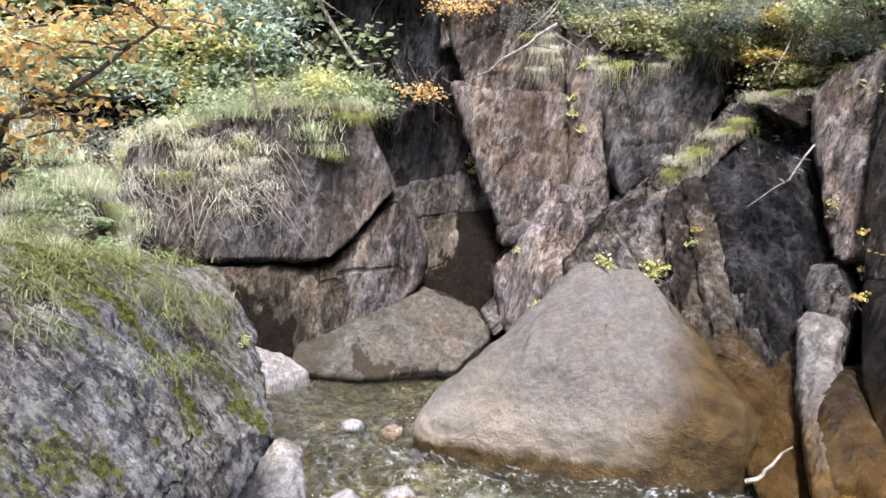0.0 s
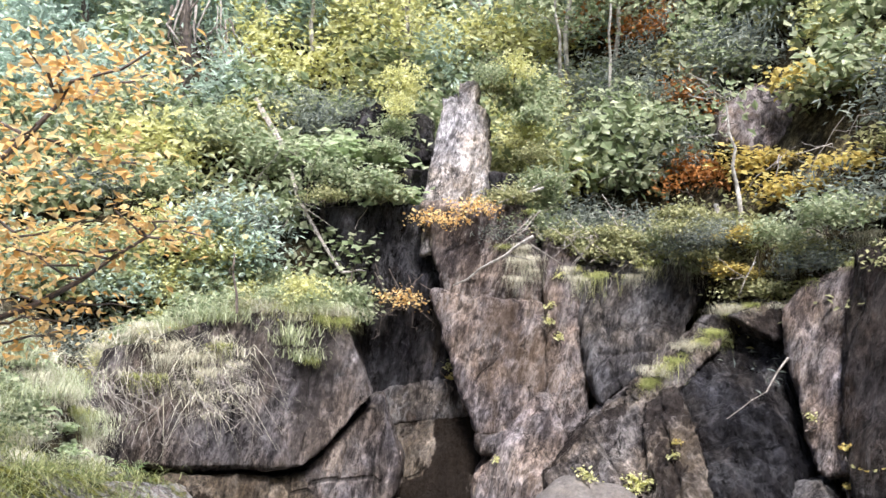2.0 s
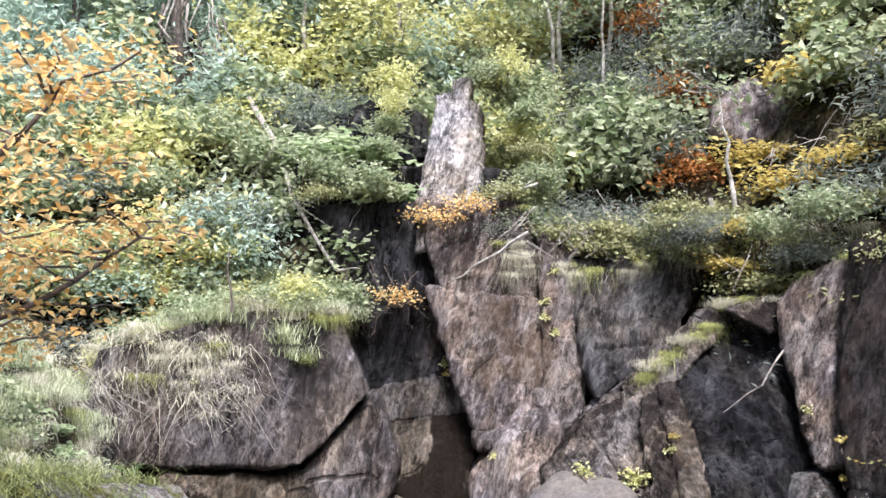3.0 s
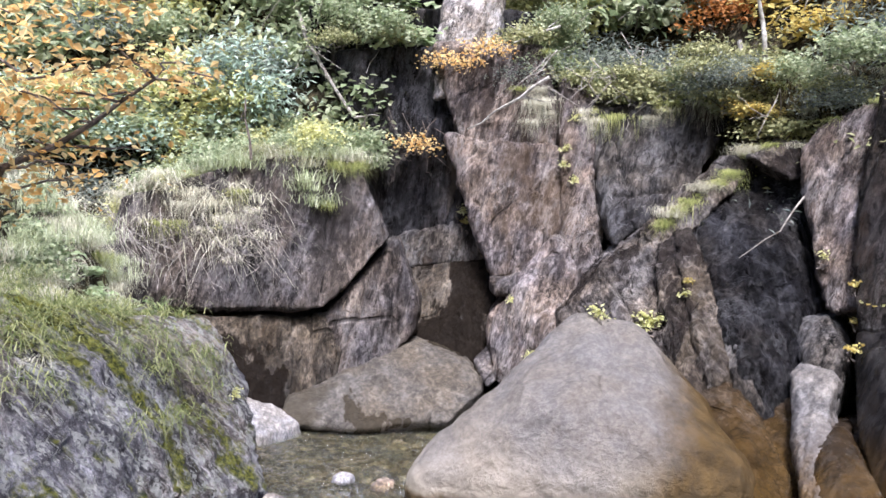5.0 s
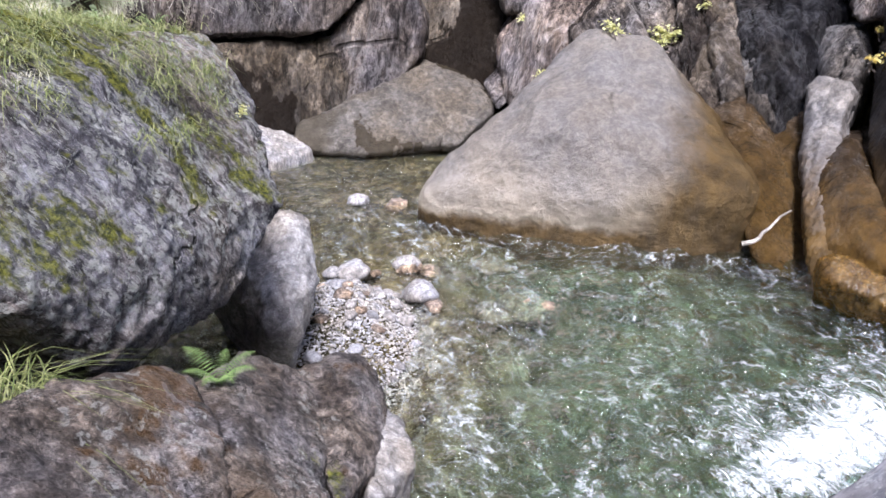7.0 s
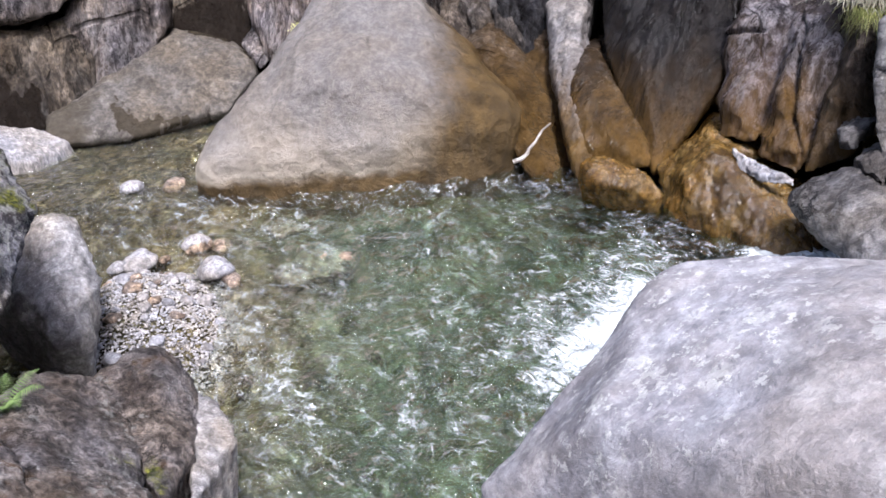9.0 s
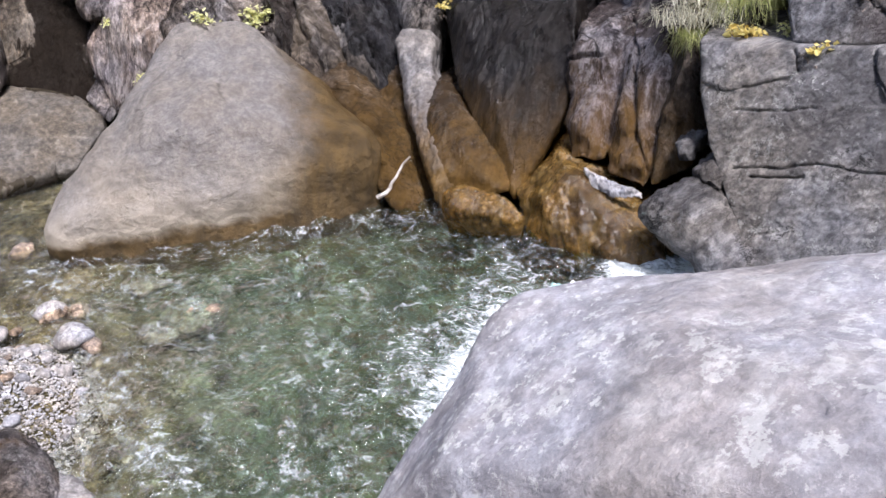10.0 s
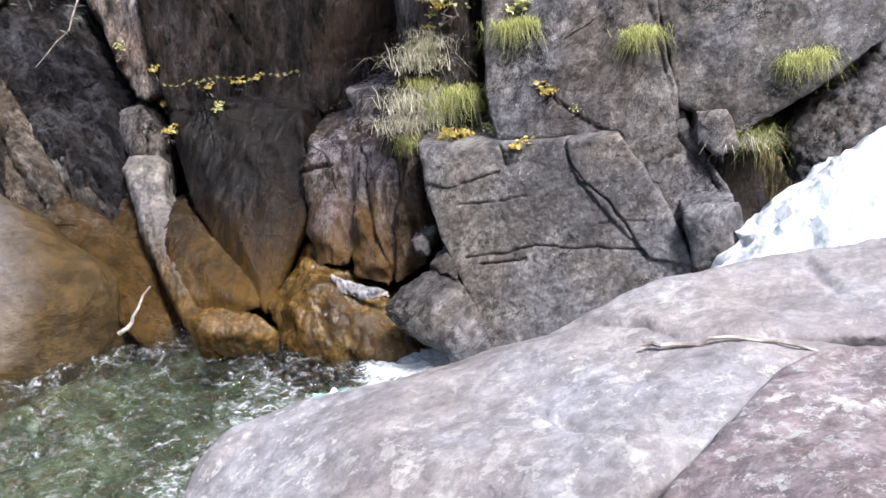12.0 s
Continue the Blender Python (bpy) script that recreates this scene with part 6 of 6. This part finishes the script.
for _k in range(75):
    _x, _y = random.uniform(-4.4, -1.15), random.uniform(9.7, 11.0)
    _z = snapped(_x, _y, 3.0).z
    if _z < 2.75:
        continue
    place(random.choice(["meadow", "drytuft", "hang", "drytuft", "hang", "meadow"]), _x, _y, _z, random.uniform(0.5, 0.85), group="plants on the overhanging block")
for _k in range(34):
    _x, _y = random.uniform(-4.2, -1.3), random.uniform(9.95, 11.0)
    place(random.choice(["green", "olive", "yellow", "meadow", "green2", "drytuft"]), _x, _y, snapped(_x, _y, 3.0).z + 0.05, random.uniform(0.28, 0.5), group="plants on the overhanging block")
for _x in (-3.1, -2.85, -2.6, -2.4, -2.2, -2.0, -1.85, -1.7, -1.6, -1.5, -1.4, -1.3, -1.2):
    _y = random.uniform(9.85, 10.25)
    place(random.choice(["meadow", "tuft", "drytuft", "tuft"]), _x, _y, snapped(_x, _y, 3.0).z, random.uniform(0.6, 1.0), tilt=random.uniform(-20, 25), group="grass hanging over the block's edge")
PROTO["stalks"] = tuft("arching_pale_grass", 46, 0.12, 0.75, 0.011, "grass_dry", "long pale grass stalks arching over the rock", 1.0, 0.9)
PROTO["mound"] = tuft("coarse_grass_clump", 150, 0.16, 0.5, 0.013, "grass", "coarse pale green grass clump on the block", 0.75, 0.35)
for _k in range(24):
    _x = random.uniform(-4.3, -2.1)
    _q = snapped(_x, 9.6, random.uniform(1.75, 2.75) - max(0, 0.5 * (_x + 2.7)), (0, 1, 0), 1.8)
    place("stalks", *_q, random.uniform(0.6, 1.1), group="grass hanging over the block's face")
for _k in range(64):
    _x, _y = random.uniform(-4.3, -1.2), random.uniform(9.75, 10.9)
    _z = snapped(_x, _y, 3.0).z
    if _z > 2.4:
        place(random.choice(["mound", "mound", "stalks", "drytuft"]), _x, _y, _z - 0.02, random.uniform(0.6, 1.0), group="plants on the overhanging block")
for _k in range(70):
    _y = random.uniform(4.2, 9.0)
    _x = float(bank_line(_y)) - random.uniform(0.0, 1.8)
    _kind = random.choice(["mound", "stalks", "fern", "green", "green2", "pale"])
    place(_kind, _x, _y, None, random.uniform(0.45, 0.85) * (0.7 if _y < 6 else 1.0) * (0.42 if _kind in ("green", "green2", "pale") else 1.0), group="plants of the left bank")
# tufts and sprigs in the cracks of the right-hand rocks
for _k, _x, _y, _z, _s in (("drytuft", 4.61, 4.83, 1.86, 0.90), ("tuft", 4.71, 4.85, 2.02, 0.80), ("drytuft", 4.52, 4.86, 1.67, 0.80), ("tuft", 4.50, 4.79, 1.61, 0.70), ("drytuft", 4.88, 4.92, 2.12, 1.00),
                           ("tuft", 5.00, 4.10, 2.44, 0.95), ("tuft", 5.05, 4.01, 2.46, 0.8), ("tuft", 5.40, 3.26, 2.35, 0.8), ("tuft", 5.43, 3.21, 2.37, 0.75), ("tuft", 5.57, 2.35, 1.74, 1), ("tuft", 5.61, 2.30, 1.76, 0.9), ("drytuft", 5.53, 2.37, 1.67, 0.7), ("tuft", 5.91, 2.16, 2.20, 0.8), ("tuft", 5.83, 2.27, 2.16, 0.8), ("goldsprig", 4.73, 3.81, 1.63, 0.8), ("goldsprig", 4.96, 3.75, 2.00, 0.8), ("sprig", 5.00, 3.53, 1.87, 0.4), ("tuft", 4.66, 4.34, 2.00, 1), ("tuft", 4.60, 4.45, 1.92, 1), ("tuft", 4.69, 4.23, 1.98, 0.8), ("drytuft", 4.53, 4.68, 1.78, 0.8), ("drytuft", 4.94, 4.83, 2.26, 0.7), ("goldsprig", 4.48, 4.28, 1.70, 1), ("goldsprig", 4.54, 4.23, 1.71, 0.7), ("sprig", 4.62, 4.01, 1.74, 0.7), ("sprig", 5.11, 4.85, 2.54, 1), ("goldsprig", 5.05, 4.91, 2.55, 0.9), ("sprig", 5.00, 3.96, 2.61, 0.9),
                           ("sprig", 1.41, 7.88, 1.74, 1.2), ("sprig", 1.28, 7.9, 1.7, 1.0), ("sprig", 1.52, 7.9, 1.74, 1.0), ("sprig", 1.36, 7.95, 1.74, 1.1), ("sprig", 1.62, 7.95, 1.74, 0.8), ("sprig", 1.47, 8.0, 1.74, 1.0), ("sprig", 0.62, 8.1, 1.0, 0.5), ("sprig", 0.84, 8.1, 1.18, 0.6), ("sprig", -0.98, 10.0, 2.85, 0.9), ("goldsprig", -0.85, 10.0, 2.7, 1.0), ("sprig", 1.35, 10.5, 3.1, 0.8), ("sprig", 1.5, 10.4, 2.9, 0.7), ("sprig", 1.38, 10.5, 3.3, 0.7), ("sprig", 0.85, 10.0, 1.4, 0.6),
                           ("sprig", 2.62, 8.6, 1.75, 0.6), ("goldsprig", 2.5, 8.5, 1.95, 0.6), ("sprig", 3.7, 8.2, 2.3, 0.7), ("goldsprig", 3.85, 7.75, 2.1, 0.7), ("goldsprig", 3.75, 7.6, 1.8, 0.6), ("goldsprig", 4.05, 7.2, 1.95, 0.6), ("goldsprig", 4.25, 7.0, 1.98, 0.6), ("goldsprig", 4.4, 6.88, 2.0, 0.6), ("goldsprig", 3.6, 7.3, 1.6, 0.8), ("sprig", 4.05, 7.05, 1.75, 0.6),
                           ("sprig", -0.96, 3.72, 0.85, 0.8), ("sprig", -0.80, 3.71, 0.76, 0.8), ("goldsprig", -0.98, 3.86, 0.90, 0.6), ("sprig", -0.98, 3.9, 1.95, 0.3), ("sprig", -0.62, 4.2, 0.35, 1.0), ("sprig", -0.68, 4.05, 0.35, 0.7), ("sprig", 0.65, 1.24, 1.54, 0.35), ("sprig", 0.59, 1.19, 1.49, 0.4)):
    _q = snapped(_x, _y, _z, (0.68, 0.68, -0.27), 1.0) if _y > 1.6 and (_x > 0 or _y > 7) else snapped(_x, _y, _z, back=0.4)
    place(_k, *(_q + Vector((0, 0, 0.01))), _s, group="plants in the rock cracks")
for _k in range(22):
    _t = _k / 21
    _q = snapped(3.72 + 1.05 * _t, 7.6 - 0.9 * _t, 1.98 + random.uniform(-0.03, 0.03), (0.6, 0.8, -0.25), 0.6)
    place(random.choice(["goldsprig", "sprig"]), *(_q + Vector((0, 0, 0.01))), random.uniform(0.14, 0.26), group="plants in the rock cracks")
for _k in range(26):
    _t = random.random()
    _q = snapped(2.4 + 1.0 * _t, 9.35, 2.5 + 0.8 * _t, back=0.6)
    place(random.choice(["tuft", "drytuft", "sprig", "droopgreen"]), *_q, random.uniform(0.35, 0.75), group="grass along the ridge")
for _k in range(16):
    _t = random.random()
    _q = snapped(4.55 + 0.5 * _t, 4.62 + 0.3 * _t, 1.85 + 1.1 * _t, (0.6, 0.8, -0.1), 0.8)
    place(random.choice(["droop", "droopgreen", "goldsprig", "drytuft", "sprig"]), *_q, random.uniform(0.4, 0.7), group="plants in the rock cracks")
place("fern", *snapped(-0.85, 2.78, 1.14, back=0.4), 0.8)
place("fern", -1.5, 4.3, 2.25, 0.5)
PROTO["blades"] = tuft("long_grass_tuft", 60, 0.05, 0.45, 0.006, "grass_near", "long green grass blades at the boulder's foot", 1.0, 0.5)
for _x, _y, _z, _s in ((-1.3, 2.2, 1.45, 0.8), (-1.25, 2.05, 1.45, 0.7), (-1.4, 2.3, 1.42, 0.9)):
    place("blades", _x, _y, _z, _s, group="grass at the boulder's foot")
for _x, _y, _z, _s in ((-1.75, 3.1, 2.4, 0.45), (-1.95, 3.4, 2.45, 0.5), (-2.0, 2.8, 2.45, 0.6), (-1.85, 3.8, 2.38, 0.4), (-2.2, 3.9, 2.4, 0.6), (-1.7, 4.2, 2.2, 0.4), (-1.6, 3.4, 2.36, 0.3), (-1.5, 2.9, 2.3, 0.35)):
    place("drytuft", _x, _y, _z, _s * 0.8, group="grass on the mossy boulder")

PROTO["mossgrass"] = tuft("short_grass_tuft", 70, 0.05, 0.13, 0.004, "grass_near", "short olive grass matted on the mossy boulder", 1.1, 0.9)
_LAYER.update()
_DG = bpy.context.evaluated_depsgraph_get()
for _k in range(120):
    _x, _y, _z = random.uniform(-2.1, -1.0), random.uniform(2.7, 4.1), 3.2
    _d = 0.9 * (_x + 2.1) - 0.45 * (_y - 2.7)
    if random.random() < max(0.06, 0.9 - _d):
        _hit, _spot, *_ = scene.ray_cast(_DG, Vector((_x, _y, _z)), Vector((0, 0, -1)), distance=1.6)
        if _hit:
            place("mossgrass", _x, _y, _spot.z - 0.01, random.uniform(0.6, 1.1), group="grass on the mossy boulder")


# ---- trees, fallen wood ----
def tree(name, base, top, r, crown_n, crown, leaf, material, bark, label, wobble=0.3, spread=0.3, first=3):
    ob = new(name)
    ob.location = base
    rnd = random.Random(int(abs(base[0] * 100) + crown_n))
    up = Vector(top) - Vector(base)
    bm = bmesh.new()
    spine = bent((0, 0, -0.3), up, wobble, 9, rnd)
    tube(bm, spine, r, r * 0.3, 8)
    part("trunk", bm, M[bark], ob)
    tips = []
    for k in range(14):
        s = spine[min(8, first + k // 2)]
        e = s + Vector((rnd.uniform(-1, 1) * crown[0], rnd.uniform(-1, 1) * crown[0], rnd.uniform(-0.2, 0.6) * crown[1]))
        bm = bmesh.new()
        tube(bm, bent(s, e, 0.15, 5, rnd), r * 0.3, 0.006, 5)
        part("limb", bm, M[bark], ob)
        tips += [e, s.lerp(e, 0.65), s.lerp(e, 0.35)]
    which = _rs.randint(0, len(tips), crown_n)
    pts = np.array([tuple(t) for t in tips])[which] + _rs.normal(size=(crown_n, 3)) * np.array((spread, spread, spread * 0.6))
    part("crown", leaves_mesh("crown", pts, leaf, _rs, 0.6, 0.5, 0.15), M[material], ob)
    return tagged(ob, label, "tree")


for _foot, _top, _r in (((-2.61, 14.89, 7.72), (-2.73, 14.40, 9.68), 0.05), ((-1.10, 15.69, 7.94), (-1.42, 15.12, 10.09), 0.035), ((-0.64, 14.98, 7.05), (-1.11, 14.86, 8.23), 0.03), ((1.96, 14.20, 6.83), (1.53, 13.54, 9.52), 0.045), ((2.63, 13.43, 6.73), (2.38, 12.83, 9.24), 0.035), ((-4.48, 13.75, 6.66), (-4.58, 13.25, 8.85), 0.085), ((-3.48, 15.23, 8.11), (-3.69, 14.79, 9.81), 0.028), ((-3.26, 15.27, 8.14), (-3.29, 14.86, 9.87), 0.022), ((-2.79, 15.60, 8.39), (-3.29, 15.39, 9.42), 0.02), ((-4.79, 12.77, 5.73), (-4.92, 12.82, 6.47), 0.02), ((3.55, 9.77, 4.56), (3.32, 9.84, 5.92), 0.035), ((0.61, 17.26, 9.03), (0.51, 17.30, 9.67), 0.016)):
    tree("slender_tree", _foot, _top, _r, 90, (0.5, 0.5), 0.12, "leaf_yellow" if _foot[0] < 0 else "leaf_green", "bark_dark" if _r > 0.08 else "bark", "slender pale trunk rising from the shrubs", 0.07, 0.25, 6)
for _x, _y, _lean, _mat, _bark, _r in ((-5.0, 15.0, -0.1, "leaf_blue", "bark_dark", 0.13), (-2.9, 16.0, 0.0, "leaf_yellow", "bark", 0.07), (-3.6, 16.0, -0.3, "leaf_green", "bark", 0.04), (-0.75, 14.4, -0.5, "leaf_yellow", "bark", 0.06), (2.1, 14.4, -0.35, "leaf_green", "bark", 0.06), (2.85, 14.4, 0.05, "leaf_green", "bark", 0.05), (5.8, 13.8, -0.3, "leaf_green", "bark_dark", 0.07),
                                       (-7.0, 15.0, 0.2, "leaf_blue", "bark_dark", 0.1), (-6.2, 18.0, 0.0, "leaf_blue", "bark_dark", 0.12), (0.5, 18.0, 0.2, "leaf_yellow", "bark", 0.07), (4.5, 18.0, 0.0, "leaf_green", "bark", 0.07), (6.8, 12.5, 0.1, "leaf_green", "bark_dark", 0.07)):
    _h = float(height(np.array([_x]), np.array([_y]))[0])
    tree("slope_tree", (_x, _y, _h), (_x + _lean, _y - 0.1, _h + 5.5), _r, 2600, (1.3, 1.4), 0.13, _mat, _bark, "slender tree growing on the wooded slope", 0.2)
tree("autumn_tree", (-3.7, 4.6, 2.6), (-2.35, 4.95, 4.3), 0.045, 1700, (0.75, 0.65), 0.07, "leaf_orange", "bark_dark", "autumn tree with orange leaves on the bank", 0.15, 0.16)
tree("autumn_tree", (-3.5, 5.0, 2.5), (-2.0, 5.6, 3.55), 0.035, 700, (0.55, 0.35), 0.075, "leaf_orange", "bark_dark", "low autumn branch with thin orange leaves", 0.15, 0.14)


def branch(name, pts, r, label, bark="bark", forks=2, seed=1):
    rnd = random.Random(seed)
    ob = new(name)
    bm = bmesh.new()
    run = []
    for a, b in zip(pts, pts[1:]):
        run += bent(a, b, min(0.06, 3 * r), 4, rnd)[:-1]
    run.append(Vector(pts[-1]))
    tube(bm, run, r, r * 0.4, 6)
    part("stem", bm, M[bark], ob)
    for k in range(forks):
        s = run[rnd.randrange(1, len(run))]
        e = s + Vector((rnd.uniform(-0.4, 0.4), rnd.uniform(-0.3, 0.1), rnd.uniform(-0.35, 0.25))) * min(1.0, r * 100)
        bm = bmesh.new()
        tube(bm, bent(s, e, 0.06, 5, rnd), r * 0.5, 0.003, 5)
        part("twig", bm, M[bark], ob)
    return tagged(ob, label, "branch")


branch("fallen_trunk", [(-3.21, 13.26, 6.45), (-2.50, 12.22, 5.48), (-2.14, 11.70, 4.69), (-1.33, 10.90, 3.60)], 0.05, "pale fallen trunk lying down the slope", "twig", forks=3)
branch("curled_root", [(3.4, 10.3, 4.7), (3.45, 10.1, 4.4), (3.2, 10.0, 4.1), (3.15, 9.95, 3.8)], 0.03, "curled pale root hanging over the edge", forks=1)
branch("dead_branch", [(1.1, 10.1, 4.15), (0.6, 10.25, 3.8), (0.15, 10.5, 3.5)], 0.022, "bare grey branch hanging across the buttress", forks=1)
branch("dead_branch", [(1.3, 11.0, 4.9), (0.7, 10.9, 4.65)], 0.02, "bare grey branch among the shrubs", forks=2, seed=4)
branch("dead_branch", [(3.55, 8.4, 2.9), (3.3, 8.3, 2.55), (2.95, 8.4, 2.25)], 0.011, "thin bare branch lying on the ridge", "twig", forks=1, seed=7)
branch("driftwood", [(2.35, 6.12, 0.34), (2.51, 6.16, 0.42), (2.74, 6.24, 0.59)], 0.02, "weathered grey driftwood wedged beside the boulder", "twig", forks=0, seed=9)
branch("dry_sapling", [(-2.35, 9.6, 3.0), (-2.42, 9.55, 3.7)], 0.02, "bare dark stem on the grassy block", "bark_dark", 1, 3)
for _k in range(12):
    _x = random.uniform(-1.3, -0.2)
    branch("hanging_root", [(_x, 11.15, random.uniform(3.5, 3.75)), (_x + random.uniform(-0.3, 0.3), 11.05, 3.35), (_x + random.uniform(-0.5, 0.5), 11.0, random.uniform(2.8, 3.2))], 0.006, "thin grey roots hanging over the recess", "bark_dark", 2, 20 + _k)
for _k in range(34):
    _x = random.uniform(-4.2, -2.3)
    branch("dry_stalk", [(_x, 9.3, random.uniform(2.0, 2.5)), (_x + random.uniform(0.0, 0.4), 9.15, random.uniform(1.9, 2.4)), (_x + random.uniform(0.2, 0.8), 9.1, random.uniform(1.5, 2.2))], 0.006, "dry grey stalks hanging over the block", "twig", 3, 40 + _k)
for _k in range(14):
    _x = random.uniform(0.9, 3.2)
    branch("hanging_root", [(_x, 10.9, random.uniform(4.3, 4.7)), (_x + random.uniform(-0.3, 0.3), 10.6, 4.2), (_x + random.uniform(-0.6, 0.6), 10.5, random.uniform(3.7, 4.1))], 0.008, "thin grey roots hanging over the cliff's edge", "twig", 2, 60 + _k)
for _k in range(56):
    _x = random.uniform(-3.2, 5.0)
    _y, _z = float(cliff_line(_x)) + random.uniform(-0.2, 1.6), 0
    _z = float(height(np.array([_x]), np.array([_y]))[0]) + random.uniform(0.5, 0.9)
    _dx = random.uniform(-0.9, 0.9)
    branch("bare_twig", [(_x, _y, _z - 0.5), (_x + 0.4 * _dx, _y - 0.35, _z), (_x + _dx, _y - 0.6, _z + random.uniform(-0.5, 0.5))], 0.010, "bare grey twig sticking out of the shrubs", "twig", 3, 90 + _k)
for _k in range(16):
    _x = random.uniform(-5.1, -3.9)
    branch("bare_root", [(_x, 14.3, random.uniform(7.9, 8.6)), (_x + random.uniform(-0.2, 0.3), 14.0, random.uniform(7.5, 7.9)), (_x + random.uniform(0.1, 0.8), 13.7, random.uniform(6.8, 7.3))], random.uniform(0.012, 0.03), "bare brown roots of a toppled tree", "bark_dark" if _k % 2 else "twig", 2, 140 + _k)
_LAYER.update()
_DG = bpy.context.evaluated_depsgraph_get()
branch("dead_stick", [snapped(_x, _y, _z, back=0.3) + Vector((0, 0, 0.008)) for _x, _y, _z in ((1.56, 0.70, 2.36), (1.59, 0.64, 2.37), (1.64, 0.55, 2.39), (1.68, 0.44, 2.41), (1.73, 0.32, 2.43))], 0.006, "thin grey stick lying in the crack between the slabs", "twig", 0, 5)
